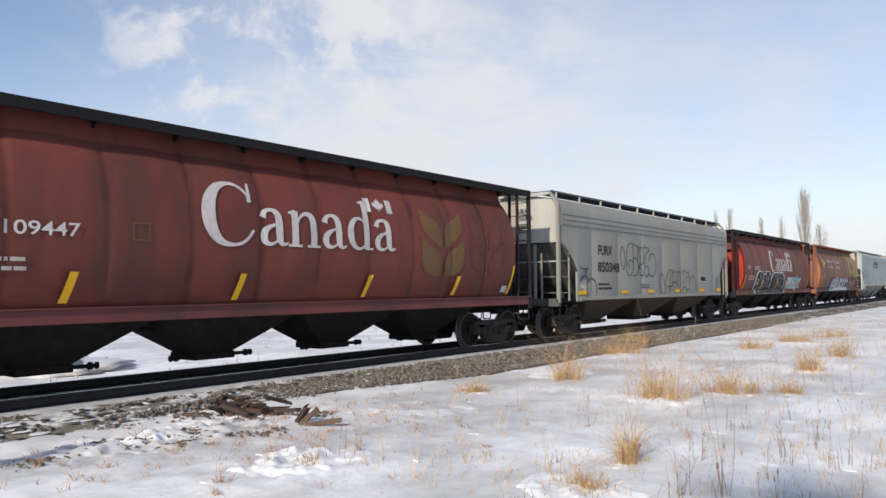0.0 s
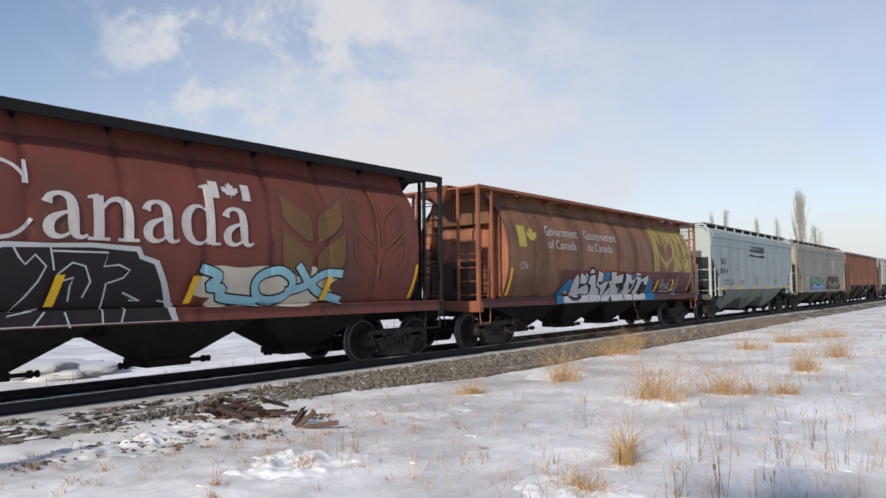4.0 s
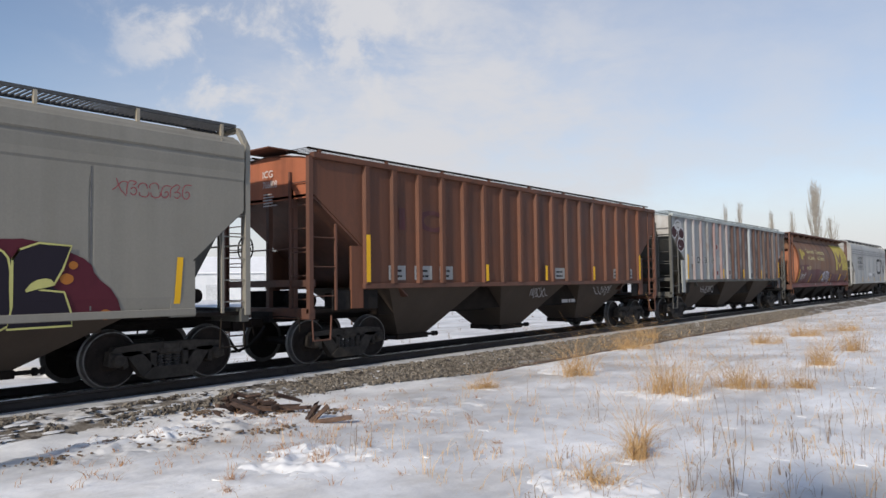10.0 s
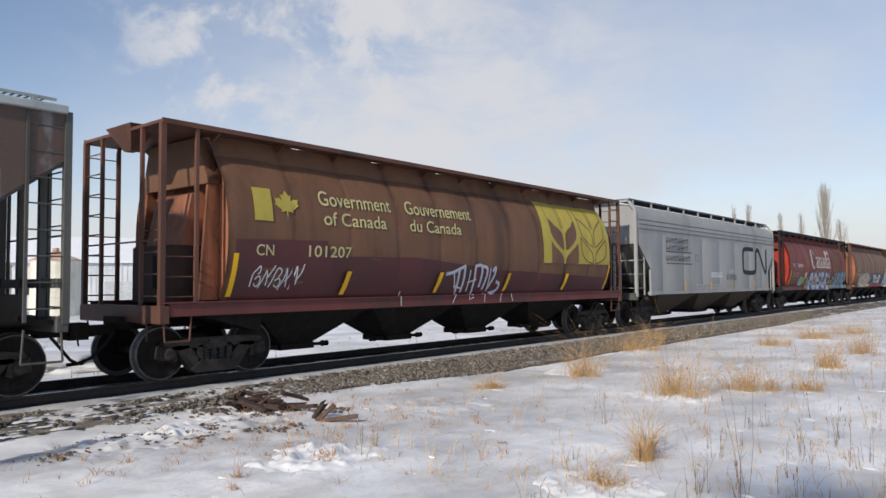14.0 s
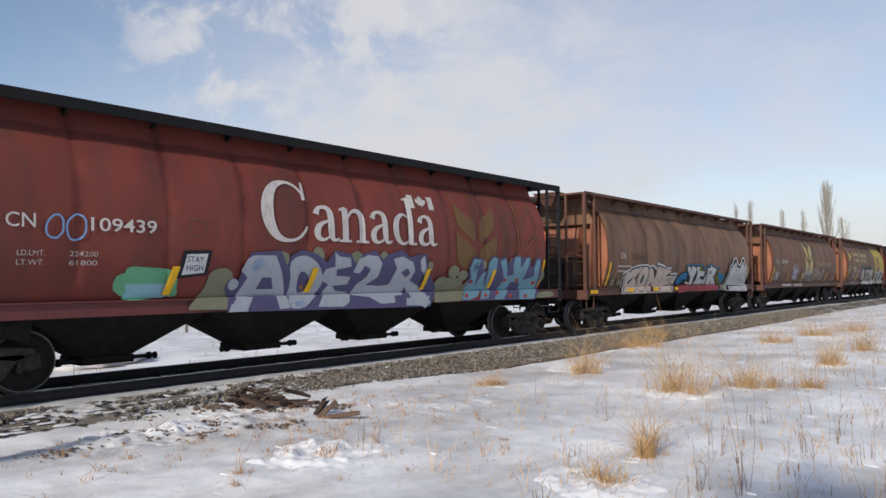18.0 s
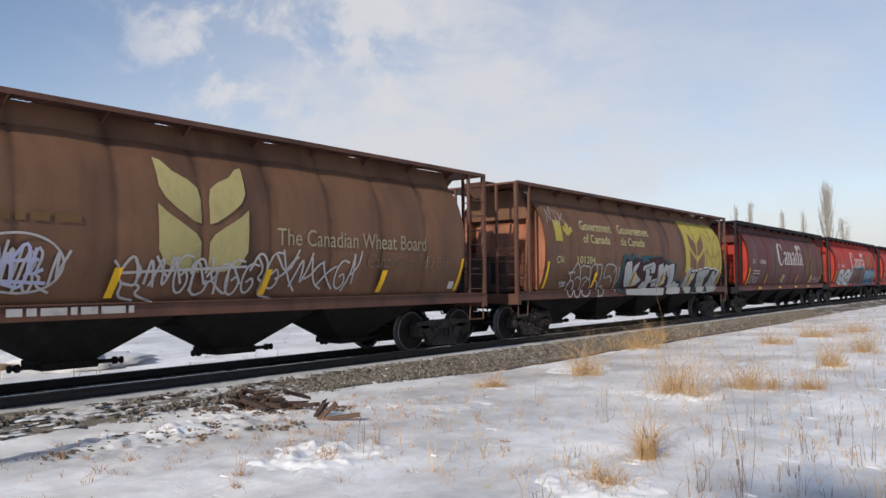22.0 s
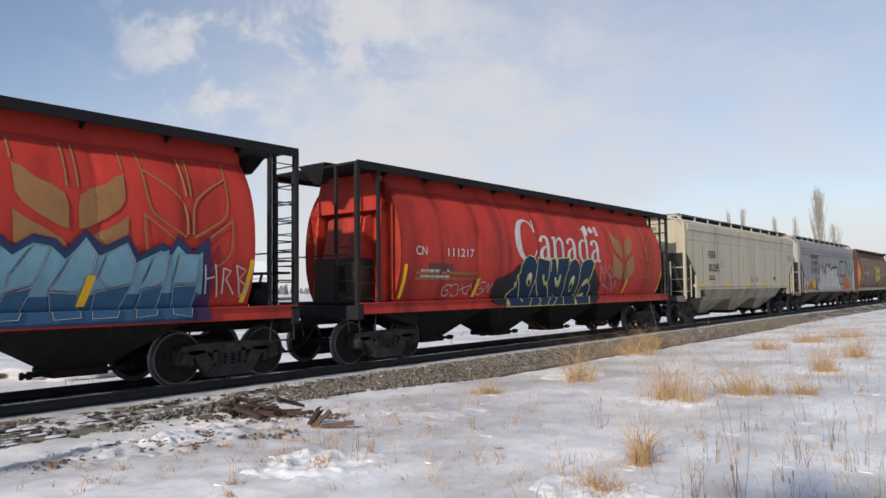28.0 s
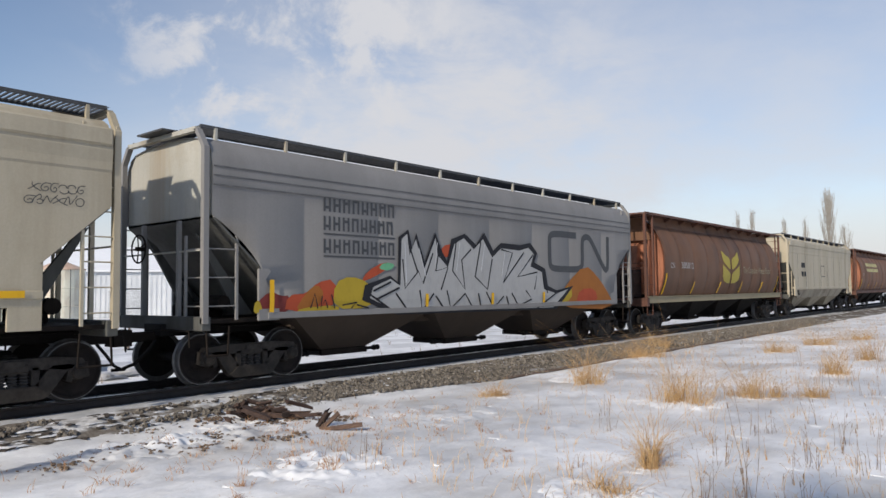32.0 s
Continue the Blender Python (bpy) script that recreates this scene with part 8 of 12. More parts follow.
def cream_letters(c):
    """Cream letters with dark sides and a white rim."""
    g = Spray(c, PR, "cream block graffiti letters with a white rim")
    g.fill("gwhite", [(2.26, 1.11), (2.32, 1.34), (2.20, 1.80), (2.62, 1.94), (2.70, 1.98), (3.16, 2.07), (3.67, 2.11), (4.08, 2.12), (4.13, 2.05), (4.49, 2.11), (4.79, 1.97), (4.84, 2.18), (5.50, 2.09), (5.57, 2.02), (6.08, 2.03), (6.12, 1.81), (6.71, 1.84), (6.72, 1.68), (6.62, 1.36), (6.44, 1.10)], 0)
    g.fill("gchar", [(2.33, 1.11), (2.37, 1.33), (2.26, 1.76), (2.65, 1.89), (2.73, 1.95), (3.17, 2.03), (3.67, 2.07), (4.05, 2.07), (4.14, 2.00), (4.46, 2.06), (4.81, 1.90), (4.87, 2.12), (5.49, 2.03), (5.56, 1.97), (6.04, 1.97), (6.08, 1.77), (6.66, 1.77), (6.66, 1.71), (6.56, 1.38), (6.39, 1.11)], 0)
    g.fill("gcream2", [(2.39, 1.11), (2.43, 1.34), (2.32, 1.73), (2.66, 1.85), (2.75, 1.90), (3.17, 1.98), (3.67, 2.03), (4.02, 2.03), (4.14, 1.95), (4.45, 2.01), (4.82, 1.84), (4.91, 2.07), (5.48, 1.98), (5.56, 1.92), (5.99, 1.92), (6.04, 1.72), (6.60, 1.72), (6.60, 1.69), (6.50, 1.40), (6.34, 1.12)], 0)
    for q in ([(2.96, 1.64), (3.20, 1.68), (3.38, 1.82), (3.36, 1.62)], [(4.50, 1.17), (4.58, 1.46), (4.82, 1.14)], [(4.46, 2.00), (4.80, 1.62), (4.83, 1.84)], [(5.72, 1.71), (6.05, 1.75), (5.98, 1.82)]):
        g.fill("gbrick", q, 0, "gblack", 0.02)
    g.fill("gcream2", [(2.39, 1.12), (2.49, 1.37), (2.38, 1.70), (2.45, 1.83), (2.64, 1.87), (2.70, 1.80), (2.87, 1.95), (3.26, 2.00), (3.36, 1.88), (3.27, 1.70), (3.10, 1.62), (3.39, 1.56), (3.45, 1.39), (3.34, 1.22), (2.98, 1.16)], 1, "gblack", 0.02)
    g.fill("gmoss", [(2.69, 1.49), (2.92, 1.64), (3.04, 1.69), (2.89, 1.50), (2.82, 1.43)], 0)
    g.fill("gcream2", [(3.46, 1.42), (3.43, 1.79), (3.54, 1.97), (3.77, 2.05), (4.01, 2.02), (4.17, 1.80), (4.21, 1.52), (4.08, 1.29), (3.81, 1.16), (3.54, 1.20)], 1, "gblack", 0.02)
    g.fill("gmoss", [(3.66, 1.57), (3.71, 1.76), (3.82, 1.73), (3.85, 1.52), (3.78, 1.41)], 1, "gblack", 0.02)
    g.fill("gcream2", [(4.20, 1.17), (4.21, 1.61), (4.21, 1.89), (4.42, 2.01), (4.78, 1.59), (4.83, 1.85), (4.86, 2.06), (5.33, 1.90), (5.45, 1.81), (5.36, 1.41), (5.18, 1.15), (4.86, 1.13), (4.57, 1.50), (4.49, 1.16)], 0, "gblack", 0.02)
    g.fill("gcream2", [(5.39, 1.13), (5.34, 1.33), (5.41, 1.85), (5.55, 2.00), (6.03, 1.93), (5.95, 1.81), (5.68, 1.71), (6.13, 1.73), (6.19, 1.62), (5.72, 1.55), (6.17, 1.50), (6.21, 1.39), (5.82, 1.36), (6.31, 1.33), (6.18, 1.12)], 0, "gblack", 0.02)
    g.fill("gcream2", [(6.28, 1.39), (6.29, 1.60), (6.63, 1.73), (6.58, 1.47)], 0, "gblack", 0.02)
    g.fill("gblue2", [(6.75, 1.60), (7.17, 1.82), (7.57, 1.86), (7.71, 1.59), (7.27, 1.48), (7.12, 1.35), (6.80, 1.42)], 0, "gblack", 0.02)
    g.fill("gtan2", [(1.46, 1.40), (1.43, 1.60), (1.64, 1.60), (1.66, 1.39)], 0)
    g.fill("gtan2", [(1.87, 1.40), (1.87, 1.59), (2.27, 1.61), (2.25, 1.41)], 0)
    g.fill("gblue2", [(7.05, 1.76), (7.67, 1.80), (7.54, 1.62), (7.14, 1.57)], 0)
    g.fill("gblue2", [(10.94, 1.71), (11.25, 1.87), (11.96, 1.65), (11.86, 1.48), (11.69, 1.42), (11.79, 1.29), (11.40, 1.35)], 0)
    g.fill("gblue2", [(7.45, 2.12), (8.32, 2.18), (8.85, 2.18), (9.28, 2.16), (9.29, 2.00), (9.70, 2.03), (9.70, 2.12), (10.11, 2.24), (10.57, 2.08), (11.29, 2.09), (11.01, 1.80), (11.45, 1.61), (11.81, 1.36), (11.62, 1.10), (7.36, 1.26), (7.34, 1.62), (7.79, 1.58)], 0)
    g.fill("gblack", [(7.50, 2.08), (8.32, 2.14), (8.86, 2.14), (9.24, 2.12), (9.25, 1.96), (9.75, 1.98), (9.74, 2.07), (10.12, 2.19), (10.55, 2.04), (11.20, 2.04), (10.92, 1.80), (11.40, 1.56), (11.71, 1.35), (11.54, 1.14), (7.35, 1.28), (7.35, 1.59), (7.82, 1.56)], 0)
    g.fill("gsilver", [(7.56, 2.06), (7.86, 2.07), (8.00, 1.85), (8.01, 2.06), (8.20, 2.10), (8.54, 1.99), (8.48, 1.78), (8.38, 1.62), (8.50, 1.36), (7.93, 1.39), (7.73, 1.43), (7.74, 1.53), (7.91, 1.46), (8.14, 1.46), (8.06, 1.66), (7.85, 1.78), (7.69, 1.90)], 0)
    g.fill("gsilver", [(8.55, 2.07), (8.84, 2.08), (8.80, 1.91), (9.45, 1.88), (9.48, 1.70), (9.09, 1.70), (9.06, 1.60), (9.43, 1.57), (9.54, 1.43), (9.30, 1.37), (8.85, 1.38), (8.59, 1.40), (8.72, 1.58), (8.73, 1.79)], 0)
    g.fill("gsilver", [(9.76, 2.02), (10.03, 2.04), (10.07, 2.16), (10.23, 2.08), (10.77, 1.99), (10.65, 1.75), (10.50, 1.70), (10.95, 1.46), (11.23, 1.34), (9.97, 1.36), (9.83, 1.70)], 0)
    g.fill("gsilver", [(9.50, 1.37), (9.56, 1.61), (9.72, 1.79), (9.84, 1.38)], 0, "gblack", 0.02)
    g.fill("gblack", [(9.92, 1.90), (10.22, 1.93), (10.26, 1.80), (9.94, 1.78)], 0)
    g.fill("gsilver", [(9.97, 1.88), (10.18, 1.89), (10.20, 1.83), (9.98, 1.81)], 0)
    g.fill("gblack", [(10.34, 1.56), (10.57, 1.37), (10.41, 1.40)], 0)
    g.fill("gblack", [(9.05, 1.68), (9.50, 1.68), (9.50, 1.60), (9.07, 1.62)], 0)
    g.fill("golive", [(8.85, 2.08), (9.08, 2.11), (9.08, 1.95), (9.48, 1.95), (9.74, 1.88), (9.76, 1.78), (9.45, 1.88), (8.80, 1.91)], 0)
    g.fill("golive", [(10.83, 2.01), (11.19, 2.01), (10.94, 1.79), (11.35, 1.56), (11.68, 1.38), (11.47, 1.25), (11.28, 1.36), (10.79, 1.61), (10.56, 1.70), (10.87, 1.75)], 0)
    g.fill("gpink2", [(6.98, 1.37), (11.21, 1.34), (11.35, 1.12), (8.90, 1.10), (8.40, 1.16), (6.96, 1.06)], 0)
    g.line("gblack", [(7.78, 1.19), (8.16, 1.34), (8.56, 1.37)], 0.025, 0)
    g.line("gblack", [(7.78, 1.16), (7.93, 1.14), (8.32, 1.29)], 0.025, 0)
    g.line("gblack", [(8.52, 1.33), (8.94, 1.19), (8.73, 1.15), (8.60, 1.28)], 0.025, 0)
    g.line("gblack", [(9.54, 1.34), (9.82, 1.18), (9.68, 1.12), (9.46, 1.30)], 0.025, 0)
    g.fill("gtan2", [(11.51, 1.30), (12.13, 1.39), (12.09, 1.10), (11.59, 1.12)], 0)
    g.fill("gwhite", [(12.09, 1.08), (12.16, 1.50), (12.22, 1.81), (12.36, 2.15), (12.68, 2.29), (12.79, 2.49), (13.19, 2.53), (13.36, 2.29), (13.62, 2.20), (13.74, 2.31), (13.89, 2.51), (14.20, 2.57), (14.35, 2.26), (14.67, 2.09), (14.86, 1.71), (15.02, 1.01)], 0)
    g.fill("gblack", [(12.17, 1.10), (12.24, 1.50), (12.28, 1.81), (12.43, 2.13), (12.74, 2.25), (12.85, 2.44), (13.15, 2.47), (13.31, 2.23), (13.66, 2.14), (13.80, 2.28), (13.94, 2.46), (14.15, 2.51), (14.28, 2.21), (14.61, 2.04), (14.79, 1.71), (14.91, 1.03)], 0)
    g.fill("gsilver", [(12.33, 1.33), (12.39, 1.71), (12.49, 2.03), (12.74, 2.19), (12.95, 2.23), (13.09, 2.35), (13.27, 2.10), (13.71, 2.04), (13.86, 2.26), (14.07, 2.36), (14.17, 2.18), (14.55, 2.04), (14.77, 1.59), (14.92, 1.29)], 0)
    g.fill("gsilver", [(12.49, 1.27), (14.92, 1.27), (15.13, 1.05), (12.71, 1.07)], 0)
    g.line("gblack", [(12.79, 2.09), (13.10, 2.15), (13.21, 1.93), (13.08, 1.60), (12.93, 1.36)], 0.025, 0)
    g.line("gblack", [(13.21, 1.93), (13.34, 1.99), (13.50, 1.93), (13.67, 1.59), (13.62, 1.37)], 0.025, 0)
    g.line("gblack", [(13.41, 1.82), (13.45, 1.37)], 0.025, 0)
    g.line("gblack", [(13.77, 1.54), (13.98, 1.88), (13.88, 1.69), (14.21, 1.36)], 0.025, 0)
    g.line("gblack", [(14.12, 2.29), (14.21, 1.94), (14.15, 1.59), (14.61, 1.41)], 0.025, 0)
    g.line("gblack", [(14.37, 1.95), (14.73, 1.59), (14.64, 1.35)], 0.025, 0)
    g.line("gblack", [(12.71, 1.22), (13.02, 1.25), (12.95, 1.10)], 0.025, 0)
    g.line("gblack", [(14.08, 1.24), (14.32, 1.12)], 0.025, 0)


def chalky_scrawls(c):
    """Chalky tags, one ringed, with words along the sill."""
    g = Spray(c, PR, "chalky white and grey tags")
    g.line("gthin", [(6.02, 1.97), (5.97, 1.72), (5.79, 1.55), (5.48, 1.48), (5.09, 1.54), (4.82, 1.72), (4.73, 1.95), (4.79, 2.18), (5.09, 2.30), (5.51, 2.34), (5.84, 2.21)], 0.035, 1, True)
    g.line("glilac", [(4.87, 1.63), (4.99, 2.18), (5.14, 2.28), (5.17, 1.63), (4.90, 1.72)], 0.05, 1)
    g.line("glilac", [(5.13, 1.58), (5.30, 2.19), (5.33, 1.63)], 0.05, 1)
    g.line("glilac", [(5.28, 1.91), (5.56, 2.30), (5.52, 1.53), (5.23, 1.63)], 0.05, 1)
    g.line("glilac", [(5.63, 2.11), (5.52, 1.72), (5.72, 1.82)], 0.05, 1)
    g.line("glilac", [(4.91, 1.68), (5.77, 1.63)], 0.05, 1)
    g.line("glilac", [(4.92, 1.91), (5.65, 1.96)], 0.05, 1)
    g.line("gthin", [(6.69, 1.50), (6.89, 1.93), (7.07, 2.09), (7.14, 1.57), (6.90, 1.62)], 0.045, 1)
    g.line("gthin", [(7.23, 1.62), (7.33, 2.10), (7.38, 1.57)], 0.045, 1)
    g.line("gthin", [(7.40, 2.04), (7.64, 1.62), (7.67, 2.16), (7.85, 1.62)], 0.045, 1)
    g.line("gthin", [(8.03, 1.50), (8.10, 2.11), (8.28, 1.61)], 0.045, 1)
    g.line("gthin", [(8.32, 1.73), (8.50, 1.95), (8.50, 1.44)], 0.045, 1)
    g.line("gthin", [(8.73, 1.44), (8.71, 2.07), (8.98, 1.61)], 0.045, 1)
    g.line("gthin", [(6.80, 1.78), (9.06, 1.90)], 0.045, 1)
    g.line("gthin", [(9.15, 1.84), (9.34, 2.20), (9.54, 1.97), (9.44, 1.61)], 0.045, 1)
    g.line("gthin", [(9.68, 2.15), (9.95, 1.73), (10.20, 2.22)], 0.045, 1)
    bars(c, PR, 1, 3.06, 1.18, 1.96, 0.16, 0.11, P["gthin"], "sprayed_words", seed=5, off=0.03)
    bars(c, PR, 1, 5.30, 1.17, 2.08, 0.17, 0.11, P["gthin"], "sprayed_words", seed=9, off=0.03)
    letters(c, PR, "LC", 2.59, 2.19, 0.09, P["dullgold"], 0.15, 0.006, 0.03, "sprayed_words")
    letters(c, PR, "Capy", 4.06, 2.18, 0.09, P["dullgold"], 0.25, 0.006, 0.03, "sprayed_words")
    letters(c, PR, "Ld Lmt", 4.05, 2.07, 0.08, P["dullgold"], 0.30, 0.006, 0.03, "sprayed_words")
    letters(c, PR, "223000", 4.57, 2.06, 0.08, P["gthin"], 0.38, 0.006, 0.03, "sprayed_words")


def chalk_bubbles(c):
    """Bubble letters in chalk line, then heavy grey letters with a teal glow."""
    g = Spray(c, PR, "grey block graffiti letters with a teal glow")
    g.fill("gteal3", [(5.77, 1.15), (5.70, 1.59), (5.77, 1.95), (5.80, 2.37), (5.99, 2.50), (6.25, 2.47), (6.43, 2.28), (6.54, 2.50), (6.80, 2.53), (6.91, 2.35), (7.28, 2.44), (7.82, 2.49), (8.22, 2.43), (8.64, 2.53), (9.17, 2.37), (9.52, 1.03)], 1)
    g.fill("gdeep", [(5.93, 1.17), (5.85, 1.59), (5.90, 1.95), (5.94, 2.31), (6.20, 2.38), (6.43, 2.20), (6.70, 2.40), (7.21, 2.31), (7.82, 2.38), (9.35, 2.50), (9.52, 1.05)], 1)
    g.fill("gteal3", [(7.24, 2.13), (7.26, 2.24), (7.42, 2.36), (7.78, 2.37), (7.85, 2.21), (8.48, 2.29), (8.66, 2.17), (9.05, 2.26), (9.23, 2.44), (9.56, 2.27), (10.01, 2.25), (10.32, 2.25), (10.28, 1.75), (10.17, 1.61), (10.91, 1.66), (11.22, 1.41), (10.99, 1.18), (7.27, 1.21)], 1)
    g.fill("gdeep", [(6.55, 1.24), (6.55, 2.03), (7.34, 2.21), (7.55, 2.29), (7.85, 2.23), (8.36, 2.29), (8.61, 2.17), (9.00, 2.27), (9.23, 2.35), (9.56, 2.20), (10.06, 2.26), (10.22, 2.18), (10.16, 1.66), (10.16, 1.52), (10.81, 1.61), (11.12, 1.36), (10.91, 1.15)], 1)
    g.fill("gsilver2", [(5.99, 2.04), (6.10, 2.20), (6.44, 2.25), (6.67, 1.42), (6.28, 1.41), (6.11, 1.59)], 0, "gwhite", 0.02)
    g.fill("gsilver2", [(6.56, 1.75), (6.65, 2.07), (7.09, 2.25), (6.77, 1.86), (7.03, 1.75), (7.36, 1.62), (7.04, 1.46), (6.67, 1.42)], 0, "gwhite", 0.02)
    g.fill("gsilver2", [(6.29, 1.32), (9.46, 1.34), (9.34, 1.07), (6.36, 1.13)], 0)
    g.fill("gsilver2", [(7.38, 2.09), (8.24, 2.24), (8.36, 2.14), (8.33, 1.87), (8.05, 1.87), (8.05, 2.02), (7.75, 2.02), (7.91, 1.95), (8.07, 1.36), (7.74, 1.32), (7.36, 1.36), (7.59, 1.55), (7.71, 1.59), (7.64, 1.97), (7.39, 1.96)], 0, "gwhite", 0.02)
    g.fill("gsilver2", [(7.95, 1.74), (8.19, 1.75), (8.23, 1.54), (8.01, 1.53)], 0, "gwhite", 0.02)
    g.fill("gsilver2", [(8.29, 1.62), (8.66, 1.67), (8.70, 1.41), (8.40, 1.38)], 0, "gwhite", 0.02)
    g.fill("gsilver2", [(8.62, 2.13), (9.00, 2.21), (9.07, 2.01), (9.30, 2.19), (9.43, 2.11), (9.52, 2.15), (10.00, 2.22), (10.15, 1.43), (9.80, 1.40), (9.69, 1.66), (9.36, 1.93), (9.41, 1.66), (9.39, 1.48), (9.26, 1.44), (9.07, 1.75), (9.09, 1.40), (8.74, 1.36)], 0, "gwhite", 0.02)
    g.fill("gsilver2", [(9.57, 1.15), (9.73, 1.39), (10.16, 1.42), (10.20, 1.52), (10.33, 1.56), (10.54, 1.47), (10.87, 1.46), (10.89, 1.22), (10.78, 1.12), (9.86, 1.10)], 0, "gwhite", 0.02)
    g.fill("gsilver2", [(6.93, 1.26), (7.34, 1.31), (9.08, 1.35), (9.03, 1.07), (6.93, 1.11)], 0)
    g.line("gblack", [(7.53, 1.98), (8.05, 2.11)], 0.03, 0)
    g.line("gblack", [(7.62, 1.87), (7.72, 1.51)], 0.03, 0)
    g.line("gblack", [(8.71, 1.92), (8.74, 1.19)], 0.03, 0)
    g.line("gblack", [(9.08, 1.73), (9.40, 1.77), (9.41, 1.62)], 0.03, 0)
    g.line("gblack", [(9.35, 1.95), (9.73, 1.48)], 0.03, 0)
    g.line("gblack", [(9.63, 2.02), (9.70, 1.66)], 0.03, 0)
    g.line("gblack", [(8.37, 1.52), (8.65, 1.56)], 0.03, 0)
    g.line("gthin", [(2.37, 1.84), (2.54, 1.84), (2.68, 2.04), (2.80, 2.15), (2.94, 2.07), (3.05, 1.87), (3.09, 1.66)], 0.04, 1)
    g.line("gthin", [(2.43, 1.82), (2.57, 1.66), (2.43, 1.49)], 0.04, 1)
    g.line("gthin", [(3.04, 2.00), (3.16, 2.09), (3.35, 2.03), (3.61, 2.06), (3.70, 1.65)], 0.04, 1)
    g.line("gthin", [(3.22, 1.66), (3.40, 1.73), (3.54, 1.70)], 0.04, 1)
    g.line("gthin", [(3.64, 1.97), (3.78, 2.11), (3.92, 2.14), (4.06, 2.02), (4.06, 1.84), (4.01, 1.61)], 0.04, 1)
    g.line("gthin", [(4.03, 2.11), (4.34, 2.12), (4.37, 1.84), (4.38, 1.51), (4.25, 1.46)], 0.04, 1)
    g.line("gthin", [(3.92, 1.56), (4.15, 1.65), (4.34, 1.37), (4.35, 1.16)], 0.04, 1)
    g.line("gthin", [(4.43, 1.41), (4.63, 1.46), (4.71, 1.31), (4.60, 1.12), (4.28, 1.13)], 0.04, 1)
    g.line("gthin", [(4.54, 1.84), (4.61, 2.13), (5.00, 2.14), (5.31, 2.05), (5.16, 1.85)], 0.04, 1)
    g.line("gthin", [(4.55, 1.84), (4.59, 1.65), (4.99, 1.80), (5.17, 1.55)], 0.04, 1)
    g.line("gthin", [(5.31, 2.05), (5.41, 1.75), (5.35, 1.55)], 0.04, 1)
    g.line("gthin", [(5.48, 2.05), (5.58, 1.90), (5.53, 1.54), (5.42, 1.49), (5.47, 1.24)], 0.04, 1)
    g.line("gthin", [(2.84, 1.40), (2.85, 1.18), (2.98, 1.11), (3.11, 1.13), (3.22, 1.30), (3.20, 1.57), (3.08, 1.70), (2.89, 1.74), (2.80, 1.66)], 0.04, 1)
    g.line("gthin", [(1.94, 1.58), (2.03, 1.50), (2.07, 1.62), (2.14, 1.50), (2.18, 1.58)], 0.04, 1)
    g.line("gthin", [(2.23, 1.49), (2.20, 1.59), (2.30, 1.54)], 0.04, 1)
    g.line("gthin", [(2.04, 1.45), (2.28, 1.48)], 0.04, 1)
    g.line("gthin", [(2.43, 1.41), (2.50, 1.57), (2.61, 1.64), (2.75, 1.57), (2.84, 1.40), (2.74, 1.23), (2.63, 1.13), (2.53, 1.15), (2.42, 1.28)], 0.04, 1, True)
    g.line("gthin", [(3.35, 1.34), (3.43, 1.57), (3.55, 1.67), (3.70, 1.65), (3.82, 1.47), (3.80, 1.24), (3.63, 1.13), (3.39, 1.14), (3.25, 1.26)], 0.04, 1, True)
    letters(c, PR, "223800", 2.28, 1.82, 0.07, P["gthin"], 0.47, 0.006, 0.03, "sprayed_words")


